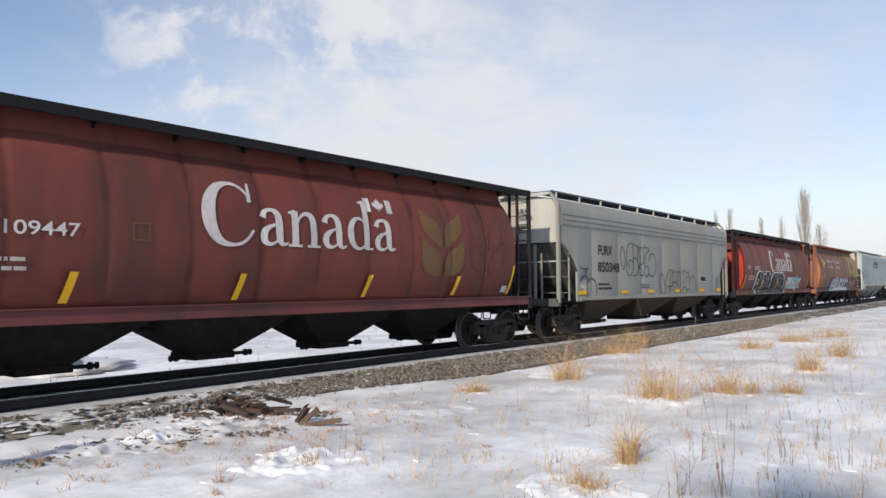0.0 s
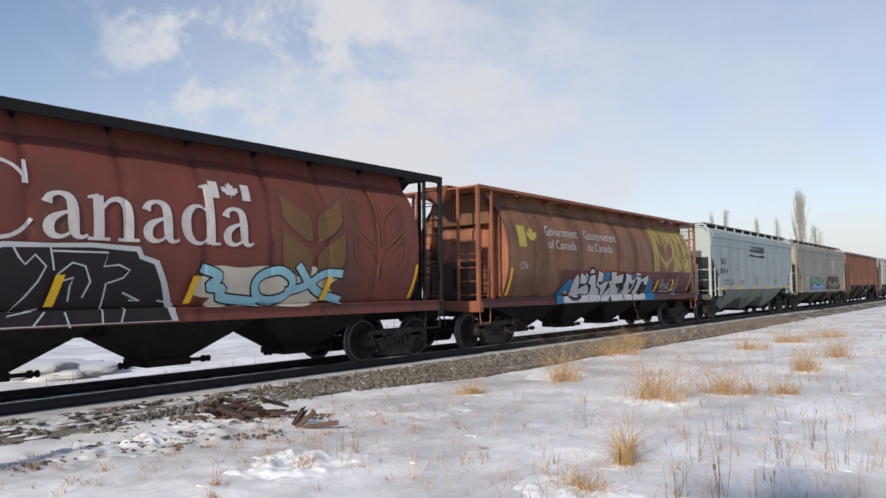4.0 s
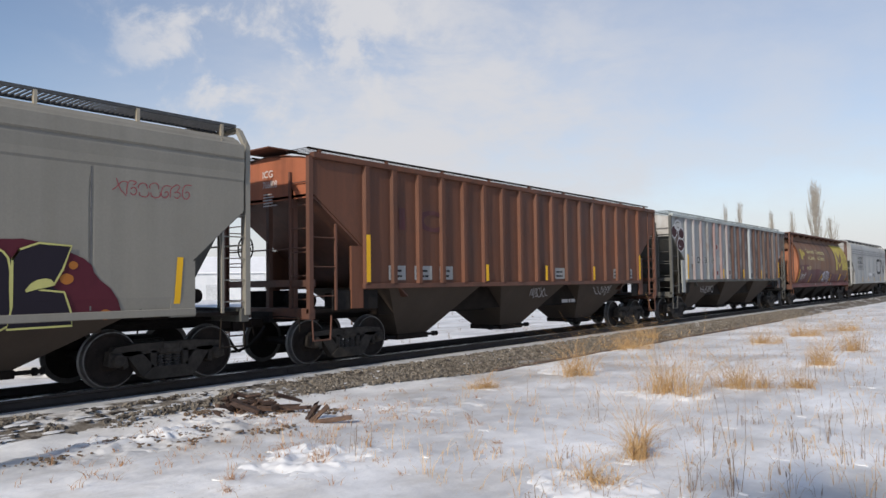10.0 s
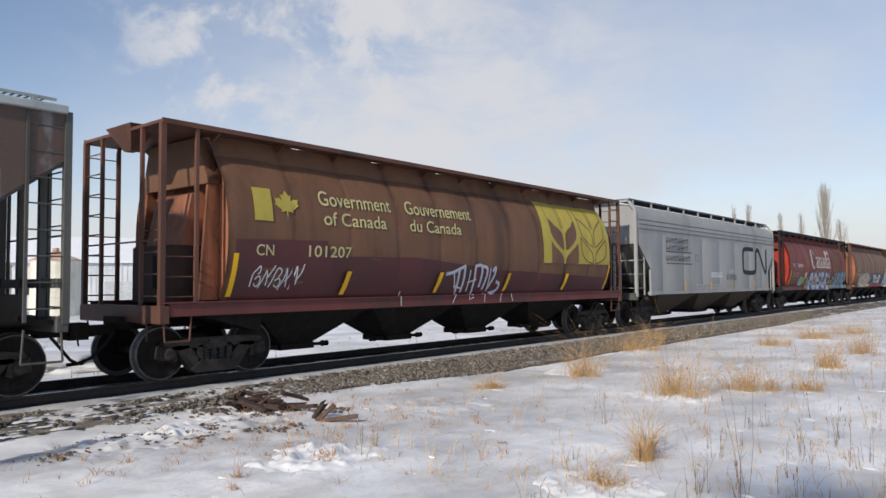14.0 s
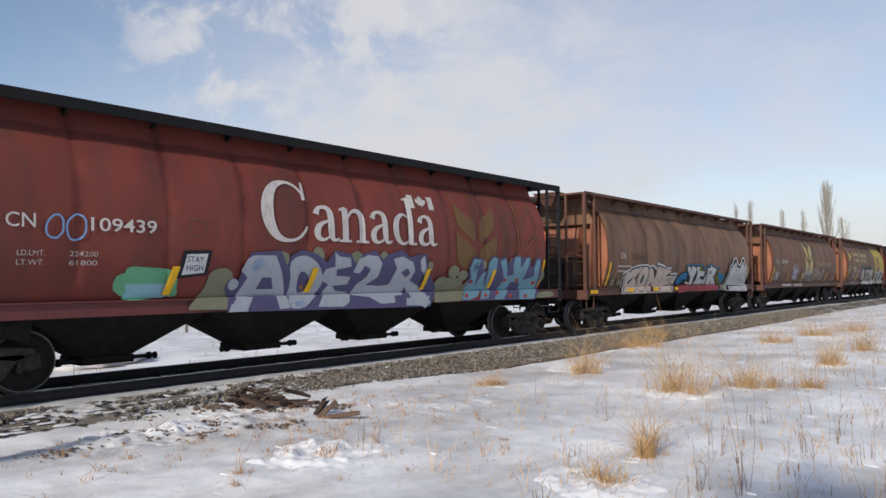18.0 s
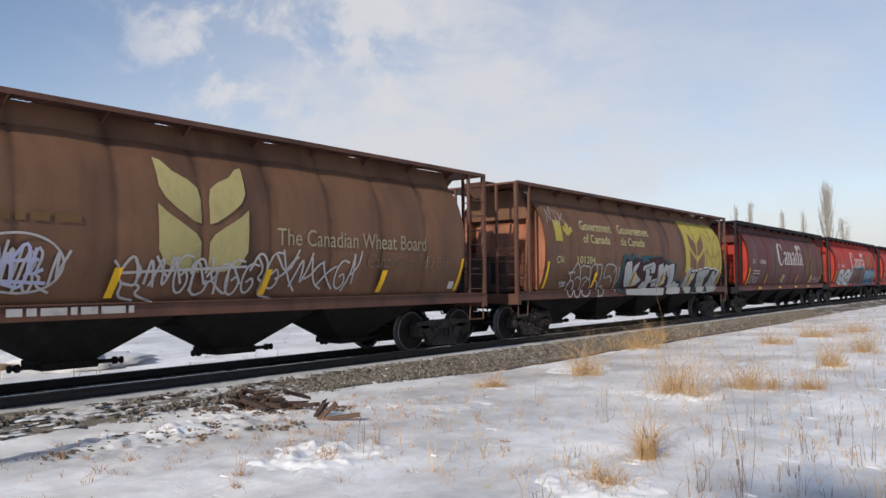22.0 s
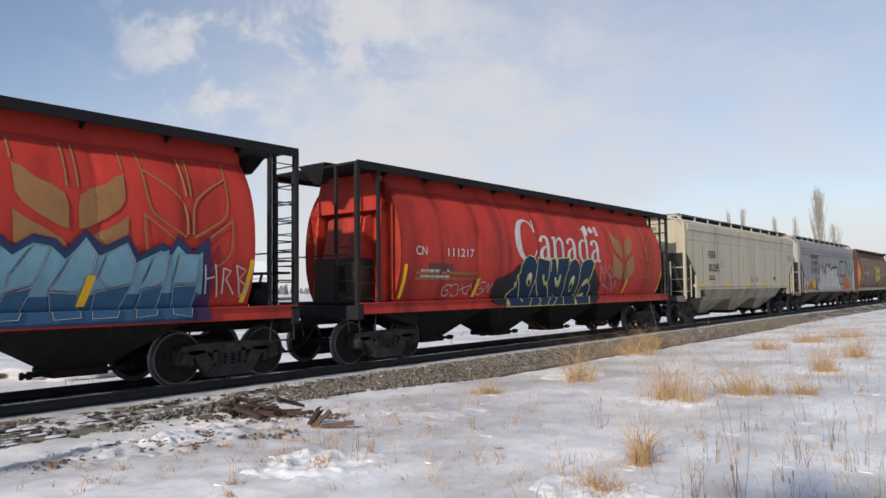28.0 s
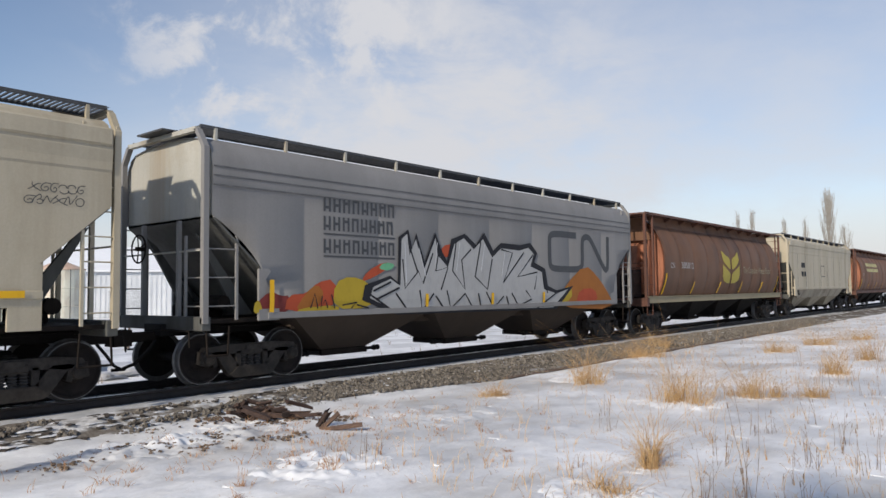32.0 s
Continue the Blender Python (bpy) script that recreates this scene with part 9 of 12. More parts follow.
def pale_rounded_letters(c):
    """Rounded pale grey letters edged in black and white."""
    g = Spray(c, PR, "pale grey rounded graffiti letters edged black and white")
    g.fill("gwhite", [(11.19, 1.10), (11.31, 1.58), (11.42, 1.94), (11.67, 2.13), (11.89, 2.09), (11.89, 1.95), (12.22, 2.04), (12.41, 1.97), (12.62, 2.10), (12.89, 2.03), (13.05, 2.13), (13.35, 2.12), (13.54, 2.17), (13.85, 2.07), (14.19, 2.13), (14.45, 2.05), (14.76, 2.05), (14.85, 1.91), (14.77, 1.52), (14.93, 1.28), (14.25, 1.08)], 1)
    g.fill("gchar", [(11.24, 1.10), (11.36, 1.56), (11.47, 1.91), (11.67, 2.08), (11.84, 2.05), (11.85, 1.90), (12.20, 1.97), (12.41, 1.93), (12.63, 2.04), (12.90, 1.98), (13.10, 2.07), (13.36, 2.07), (13.55, 2.12), (13.83, 2.02), (14.19, 2.07), (14.44, 2.00), (14.75, 1.98), (14.77, 1.52), (14.76, 1.26), (14.18, 1.11)], 1)
    g.fill("gcream3", [(11.24, 1.10), (11.37, 1.56), (11.48, 1.88), (11.67, 2.06), (11.80, 2.04), (11.78, 1.86), (11.68, 1.57), (11.90, 1.84), (12.18, 1.95), (12.26, 1.87), (12.18, 1.65), (12.03, 1.50), (12.01, 1.34), (11.91, 1.08)], 1, "gblack", 0.02)
    g.fill("gcream3", [(12.51, 1.10), (12.63, 1.44), (12.44, 1.65), (12.43, 1.89), (12.61, 2.01), (12.90, 1.96), (13.10, 2.04), (13.36, 2.03), (13.57, 2.08), (13.77, 1.99), (13.54, 1.76), (13.31, 1.65), (13.40, 1.42), (13.50, 1.29), (13.26, 1.09)], 1, "gblack", 0.02)
    g.fill("gcream3", [(13.76, 1.07), (13.64, 1.31), (13.89, 1.65), (13.98, 1.88), (14.20, 2.02), (14.39, 1.98), (14.35, 1.74), (14.63, 1.97), (14.75, 1.92), (14.67, 1.53), (14.65, 1.28), (14.25, 1.11)], 1, "gblack", 0.02)
    g.line("gblack", [(11.98, 1.55), (12.16, 1.60), (12.27, 1.81)], 0.025, 0)
    g.line("gblack", [(12.65, 1.54), (12.73, 1.76), (12.89, 1.56), (12.67, 1.54)], 0.025, 0)
    g.line("gblack", [(12.90, 1.65), (13.04, 1.54)], 0.025, 0)
    g.line("gblack", [(13.27, 1.65), (13.51, 1.88)], 0.025, 0)
    g.line("gblack", [(13.99, 1.41), (14.09, 1.77)], 0.025, 0)
    g.line("gblack", [(14.21, 1.65), (14.45, 1.41)], 0.025, 0)


def brown_letters(c):
    """Big rounded brown letters with a pale teal glow, jagged teal ones beside them."""
    g = Spray(c, PR, "rounded brown graffiti letters edged in pale teal")
    g.fill("gteal4", [(6.21, 1.08), (6.14, 1.75), (6.20, 2.02), (6.28, 2.21), (6.48, 2.39), (6.77, 2.48), (7.40, 2.48), (7.66, 2.38), (8.01, 2.48), (8.48, 2.43), (8.87, 2.47), (10.08, 2.54), (10.29, 2.35), (10.38, 1.95), (10.36, 1.67), (10.77, 1.28), (10.57, 1.11)], 1)
    g.fill("gnavy", [(6.33, 1.13), (6.30, 1.75), (6.32, 2.04), (6.48, 2.28), (6.77, 2.39), (7.41, 2.38), (7.65, 2.27), (8.01, 2.38), (8.48, 2.36), (8.87, 2.39), (10.03, 2.46), (10.20, 2.29), (10.27, 1.93), (10.25, 1.65), (10.59, 1.25), (10.47, 1.12)], 1)
    g.fill("gbrick", [(6.71, 1.10), (6.80, 1.39), (6.49, 1.52), (6.44, 1.75), (6.39, 2.04), (6.55, 2.28), (6.93, 2.34), (7.41, 2.29), (7.63, 2.13), (7.70, 1.83), (7.61, 1.62), (7.26, 1.50), (7.54, 1.29), (7.60, 1.11)], 1)
    g.fill("gbrick", [(7.67, 1.10), (7.60, 1.31), (7.48, 1.44), (7.78, 1.65), (7.78, 1.92), (7.71, 2.20), (8.11, 2.31), (8.39, 2.24), (8.51, 1.93), (8.51, 1.66), (8.42, 1.44), (8.28, 1.20), (8.21, 1.10)], 1)
    g.fill("gbrick", [(8.48, 2.31), (8.83, 2.36), (8.80, 1.75), (8.68, 1.57), (9.23, 1.42), (9.32, 1.23), (9.14, 1.11), (8.32, 1.11), (8.47, 1.43), (8.58, 1.66)], 0)
    g.fill("gbrick", [(9.20, 1.75), (9.19, 2.20), (9.35, 2.31), (9.96, 2.38), (10.17, 2.15), (10.18, 1.85), (10.07, 1.60), (9.91, 1.55), (10.28, 1.34), (10.46, 1.13), (9.68, 1.11), (9.32, 1.10), (9.33, 1.37), (9.19, 1.56)], 1)
    g.fill("gclay", [(6.45, 1.79), (6.40, 2.04), (6.55, 2.27), (6.93, 2.33), (7.41, 2.27), (7.61, 2.13), (7.68, 1.82)], 1)
    g.fill("gclay", [(7.81, 1.79), (7.74, 2.19), (8.11, 2.29), (8.39, 2.21), (8.50, 1.82)], 1)
    g.fill("gclay", [(8.56, 1.84), (8.56, 2.29), (8.79, 2.33), (8.78, 1.84)], 0)
    g.fill("gclay", [(9.23, 1.84), (9.24, 2.17), (9.40, 2.29), (9.94, 2.36), (10.11, 2.15), (10.14, 1.87)], 1)
    g.fill("gnavy", [(7.04, 1.97), (7.24, 1.88), (7.10, 1.71)], 0, "gteal4", 0.03)
    g.fill("gnavy", [(7.97, 1.71), (8.07, 1.77), (8.14, 1.62), (8.08, 1.50)], 1, "gteal4", 0.03)
    g.fill("gnavy", [(9.71, 1.94), (9.90, 1.85), (9.78, 1.73)], 0, "gteal4", 0.03)
    g.fill("gnavy", [(9.68, 1.55), (9.87, 1.57), (9.83, 1.40)], 0, "gteal4", 0.03)
    g.line("gteal4", [(7.19, 1.46), (7.42, 1.33), (7.59, 1.11)], 0.03, 1)
    g.line("gteal4", [(8.42, 1.44), (8.32, 1.11)], 0.03, 1)
    g.line("gteal4", [(9.21, 1.18), (9.32, 1.32)], 0.03, 1)
    g.line("gteal4", [(10.28, 1.34), (10.57, 1.23)], 0.03, 1)
    g.line("gred", [(7.30, 2.08), (7.37, 2.16), (7.42, 2.04)], 0.04, 1)
    g.line("gred", [(8.11, 2.14), (8.18, 2.21)], 0.04, 1)
    g.line("gred", [(9.48, 2.04), (9.58, 2.09)], 0.04, 1)
    g.line("gcream2", [(6.49, 1.20), (6.55, 1.32), (6.58, 1.16)], 0.025, 1)
    g.line("gcream2", [(7.01, 1.22), (7.13, 1.26)], 0.025, 1)
    g.line("gcream2", [(7.54, 1.16), (7.48, 1.29)], 0.025, 1)
    g.fill("gviolet", [(10.44, 1.12), (10.71, 1.44), (10.50, 1.70), (10.31, 1.85), (10.51, 2.18), (10.75, 2.39), (10.88, 2.51), (11.11, 2.40), (11.23, 2.26), (11.49, 2.44), (11.80, 2.38), (11.92, 2.23), (12.21, 2.55), (12.47, 2.29), (12.85, 2.49), (13.03, 2.19), (13.41, 2.39), (13.56, 2.32), (13.67, 2.52), (13.95, 2.28), (14.25, 2.54), (14.41, 1.12)], 0)
    g.fill("gnavy", [(10.47, 1.14), (10.76, 1.44), (10.55, 1.70), (10.36, 1.85), (10.55, 2.14), (10.77, 2.35), (10.88, 2.46), (11.08, 2.36), (11.22, 2.20), (11.49, 2.38), (11.77, 2.34), (11.92, 2.17), (12.21, 2.49), (12.44, 2.23), (12.83, 2.43), (13.00, 2.14), (13.41, 2.33), (13.58, 2.27), (13.67, 2.45), (13.94, 2.21), (14.17, 2.41), (14.15, 1.99), (14.04, 1.13)], 0)
    g.fill("gteal2", [(10.44, 1.85), (10.60, 2.12), (10.79, 2.30), (10.90, 2.37), (11.05, 2.28), (11.23, 2.13), (11.49, 2.31), (11.73, 2.27), (11.93, 2.09), (12.21, 2.40), (12.42, 2.15), (12.80, 2.35), (12.98, 2.06), (13.39, 2.26), (13.57, 2.19), (13.67, 2.35), (13.93, 2.12), (14.12, 2.26), (14.19, 1.56), (10.62, 1.54)], 0)
    g.fill("gmidblue", [(10.57, 1.17), (10.72, 1.54), (14.14, 1.60), (14.01, 1.17)], 0)
    g.fill("gteal2", [(10.39, 1.87), (10.58, 2.14), (10.82, 2.31), (10.95, 2.20), (11.07, 2.27), (11.05, 1.96), (10.93, 1.62), (10.66, 1.59), (10.57, 1.72)], 0, "gblack", 0.03)
    g.line("gpale", [(10.39, 1.87), (10.58, 2.14), (10.82, 2.31), (10.95, 2.20), (11.07, 2.27), (11.05, 1.96), (10.93, 1.62), (10.66, 1.59), (10.57, 1.72)], 0.014, 0, True)
    g.fill("gteal2", [(11.21, 1.85), (11.49, 2.29), (11.71, 2.26), (11.54, 1.75), (11.19, 1.62)], 0, "gblack", 0.03)
    g.line("gpale", [(11.21, 1.85), (11.49, 2.29), (11.71, 2.26), (11.54, 1.75), (11.19, 1.62)], 0.014, 0, True)
    g.fill("gteal2", [(11.76, 1.66), (12.00, 2.13), (12.21, 2.41), (12.37, 2.18), (12.33, 1.75), (12.11, 1.61)], 0, "gblack", 0.03)
    g.line("gpale", [(11.76, 1.66), (12.00, 2.13), (12.21, 2.41), (12.37, 2.18), (12.33, 1.75), (12.11, 1.61)], 0.014, 0, True)
    g.fill("gteal2", [(12.42, 1.84), (12.52, 2.18), (12.83, 2.35), (12.96, 2.10), (12.95, 1.77), (12.64, 1.63)], 0, "gblack", 0.03)
    g.line("gpale", [(12.42, 1.84), (12.52, 2.18), (12.83, 2.35), (12.96, 2.10), (12.95, 1.77), (12.64, 1.63)], 0.014, 0, True)
    g.fill("gteal2", [(13.12, 1.75), (13.25, 2.14), (13.50, 2.27), (13.50, 1.81), (13.28, 1.65)], 0, "gblack", 0.03)
    g.line("gpale", [(13.12, 1.75), (13.25, 2.14), (13.50, 2.27), (13.50, 1.81), (13.28, 1.65)], 0.014, 0, True)
    g.fill("gteal2", [(13.62, 1.75), (13.69, 2.21), (14.05, 2.21), (14.05, 1.75)], 0, "gblack", 0.03)
    g.line("gpale", [(13.62, 1.75), (13.69, 2.21), (14.05, 2.21), (14.05, 1.75)], 0.014, 0, True)
    g.fill("gmidblue", [(10.66, 1.56), (10.94, 1.59), (10.85, 1.28), (10.64, 1.17)], 0, "gblack", 0.03)
    g.line("gpale", [(10.66, 1.56), (10.94, 1.59), (10.85, 1.28), (10.64, 1.17)], 0.014, 0, True)
    g.fill("gmidblue", [(11.18, 1.59), (11.53, 1.69), (11.38, 1.24), (11.08, 1.23)], 0, "gblack", 0.03)
    g.line("gpale", [(11.18, 1.59), (11.53, 1.69), (11.38, 1.24), (11.08, 1.23)], 0.014, 0, True)
    g.fill("gmidblue", [(11.75, 1.62), (12.16, 1.59), (12.23, 1.24), (11.85, 1.22)], 0, "gblack", 0.03)
    g.line("gpale", [(11.75, 1.62), (12.16, 1.59), (12.23, 1.24), (11.85, 1.22)], 0.014, 0, True)
    g.fill("gmidblue", [(12.40, 1.61), (12.93, 1.72), (12.77, 1.23), (12.39, 1.22)], 0, "gblack", 0.03)
    g.line("gpale", [(12.40, 1.61), (12.93, 1.72), (12.77, 1.23), (12.39, 1.22)], 0.014, 0, True)
    g.fill("gmidblue", [(13.12, 1.63), (13.46, 1.71), (13.41, 1.24), (13.06, 1.21)], 0, "gblack", 0.03)
    g.line("gpale", [(13.12, 1.63), (13.46, 1.71), (13.41, 1.24), (13.06, 1.21)], 0.014, 0, True)
    g.fill("gmidblue", [(13.64, 1.69), (14.06, 1.71), (14.02, 1.19), (13.69, 1.25)], 0, "gblack", 0.03)
    g.line("gpale", [(13.64, 1.69), (14.06, 1.71), (14.02, 1.19), (13.69, 1.25)], 0.014, 0, True)
    g.line("gthin", [(14.17, 2.04), (14.24, 1.57)], 0.028, 0)
    g.line("gthin", [(14.20, 1.81), (14.36, 1.85)], 0.028, 0)
    g.line("gthin", [(14.36, 2.06), (14.47, 1.52)], 0.028, 0)
    g.line("gthin", [(14.52, 2.00), (14.56, 1.57)], 0.028, 0)
    g.line("gthin", [(14.52, 2.00), (14.67, 1.95), (14.59, 1.81), (14.79, 1.56)], 0.028, 0)
    g.line("gthin", [(14.77, 2.05), (14.91, 1.56)], 0.028, 0)
    g.line("gthin", [(14.77, 2.05), (14.98, 1.96), (14.85, 1.81), (15.08, 1.66), (14.92, 1.51)], 0.028, 0)


def navy_letters(c):
    """Navy letters with thin yellow rims over black clouds."""
    g = Spray(c, PR, "navy graffiti letters with thin yellow rims")
    g.fill("gblack2", [(4.70, 1.13), (4.66, 1.80), (5.04, 1.89), (5.39, 1.99), (5.70, 2.23), (5.88, 2.25), (5.92, 1.19)], 1)
    g.fill("gblack2", [(9.45, 1.11), (9.71, 2.27), (9.97, 2.20), (10.24, 1.91), (10.51, 1.70), (10.62, 1.12)], 1)
    g.fill("gpaleyel", [(5.34, 1.10), (5.35, 1.45), (5.50, 1.56), (5.67, 1.64), (5.67, 1.96), (5.77, 2.00), (5.81, 2.20), (5.95, 2.38), (6.21, 2.51), (6.48, 2.47), (6.60, 2.33), (6.66, 2.14), (6.64, 2.47), (7.32, 2.39), (7.32, 2.45), (8.40, 2.50), (8.36, 2.17), (8.51, 2.42), (8.73, 2.49), (8.97, 2.38), (9.04, 2.20), (9.20, 2.40), (9.45, 2.49), (9.78, 2.50), (10.01, 2.37), (9.79, 1.91), (9.70, 1.75), (9.86, 1.65), (9.94, 1.09)], 0)
    g.fill("gnavy2", [(5.38, 1.12), (5.39, 1.42), (5.53, 1.54), (5.70, 1.62), (5.70, 1.94), (5.81, 1.98), (5.84, 2.19), (5.98, 2.36), (6.21, 2.49), (6.45, 2.43), (6.58, 2.30), (6.64, 2.12), (6.67, 2.43), (7.30, 2.35), (7.35, 2.42), (7.60, 2.42), (7.71, 1.97), (7.72, 2.43), (8.36, 2.47), (8.34, 2.15), (8.52, 2.38), (8.73, 2.45), (8.93, 2.35), (9.05, 2.16), (9.22, 2.36), (9.45, 2.45), (9.77, 2.46), (9.94, 2.35), (9.73, 1.91), (9.64, 1.75), (9.81, 1.65), (9.87, 1.10)], 0)
    g.line("gpaleyel", [(6.61, 2.12), (6.61, 1.89), (6.54, 1.63), (6.52, 1.46), (6.56, 1.29), (6.44, 1.11)], 0.035, 0)
    g.line("gpaleyel", [(6.62, 1.82), (6.78, 1.54), (6.90, 1.45), (7.03, 1.23), (6.93, 1.11)], 0.035, 0)
    g.line("gpaleyel", [(7.30, 2.35), (7.26, 2.11), (7.29, 1.85), (7.23, 1.80), (7.30, 1.65), (7.56, 1.30), (7.38, 1.12)], 0.035, 0)
    g.line("gpaleyel", [(7.36, 2.41), (7.36, 2.07)], 0.035, 0)
    g.line("gpaleyel", [(7.60, 2.42), (7.71, 1.97), (7.72, 2.43)], 0.035, 0)
    g.line("gpaleyel", [(8.34, 2.15), (8.22, 1.90), (8.30, 1.08)], 0.035, 0)
    g.line("gpaleyel", [(9.05, 2.16), (9.05, 1.60), (8.95, 1.21)], 0.035, 0)
    g.line("gpaleyel", [(5.71, 1.94), (5.84, 1.64), (6.00, 1.31), (6.10, 1.24)], 0.035, 0)
    g.line("gpaleyel", [(7.74, 1.39), (7.93, 1.29), (7.69, 1.09)], 0.035, 0)
    g.line("gpaleyel", [(9.25, 1.60), (9.18, 1.35)], 0.035, 0)
    g.fill("gpaleyel", [(6.11, 1.80), (6.16, 1.97), (6.27, 2.05), (6.39, 1.98), (6.40, 1.84), (6.34, 1.61), (6.21, 1.68)], 1)
    g.fill("gpaleyel", [(6.88, 1.97), (7.02, 1.98), (7.04, 1.80), (7.25, 1.76), (7.28, 1.56), (7.01, 1.74)], 1)
    g.fill("gpaleyel", [(7.55, 1.92), (7.63, 1.80), (7.82, 1.80), (7.84, 1.99), (7.96, 1.99), (7.91, 1.60), (7.79, 1.55)], 1)
    g.fill("gpaleyel", [(8.48, 1.69), (8.55, 1.90), (8.70, 1.98), (8.77, 1.85), (8.75, 1.61), (8.64, 1.42)], 1)
    g.fill("gpaleyel", [(9.24, 1.64), (9.33, 1.80), (9.56, 1.89), (9.65, 1.80), (9.48, 1.69), (9.31, 1.62)], 1)
    g.fill("gpaleyel", [(9.09, 1.33), (9.54, 1.47), (9.59, 1.33), (9.21, 1.33)], 1)
    g.fill("gpaleyel", [(5.56, 1.68), (5.59, 1.78), (5.70, 1.74), (5.66, 1.62)], 1)
    g.fill("gpaleyel", [(5.39, 1.14), (5.39, 1.33), (5.50, 1.14)], 1)
    g.fill("gpaleyel", [(8.91, 1.08), (8.99, 1.28), (9.11, 1.09)], 1)
    g.fill("gblack2", [(6.18, 1.78), (6.27, 1.84), (6.34, 1.76), (6.27, 1.62)], 1)
    g.fill("gblack2", [(6.92, 1.78), (7.03, 1.78), (7.01, 1.70)], 1)
    g.fill("gblack2", [(7.11, 1.67), (7.23, 1.70), (7.20, 1.55)], 1)
    g.fill("gblack2", [(7.73, 1.64), (7.83, 1.71), (7.84, 1.52)], 1)
    g.fill("gblack2", [(8.53, 1.66), (8.63, 1.75), (8.71, 1.66), (8.64, 1.47)], 1)
    g.fill("gwhite", [(6.17, 1.84), (6.21, 1.97), (6.28, 2.02), (6.31, 1.88)], 1)
    g.fill("gwhite", [(7.55, 1.89), (7.65, 1.76), (7.72, 1.76), (7.65, 1.91)], 0)
    g.fill("gwhite", [(8.51, 1.80), (8.60, 1.92), (8.68, 1.93), (8.65, 1.80)], 1)
    g.line("gthin", [(10.31, 2.29), (10.41, 1.80)], 0.025, 0)
    g.line("gthin", [(10.40, 2.26), (10.65, 1.81), (10.66, 2.30)], 0.025, 0)
    g.line("gthin", [(10.95, 2.31), (10.78, 2.14), (10.99, 1.92)], 0.025, 0)
    g.line("gthin", [(11.10, 2.25), (11.02, 1.81), (11.30, 2.03)], 0.025, 0)
    g.line("gthin", [(10.61, 1.70), (11.10, 1.53)], 0.025, 0)
    g.line("gthin", [(11.18, 1.75), (11.36, 1.46)], 0.025, 0)
    g.line("gthin", [(11.47, 1.81), (11.49, 1.52)], 0.025, 0)


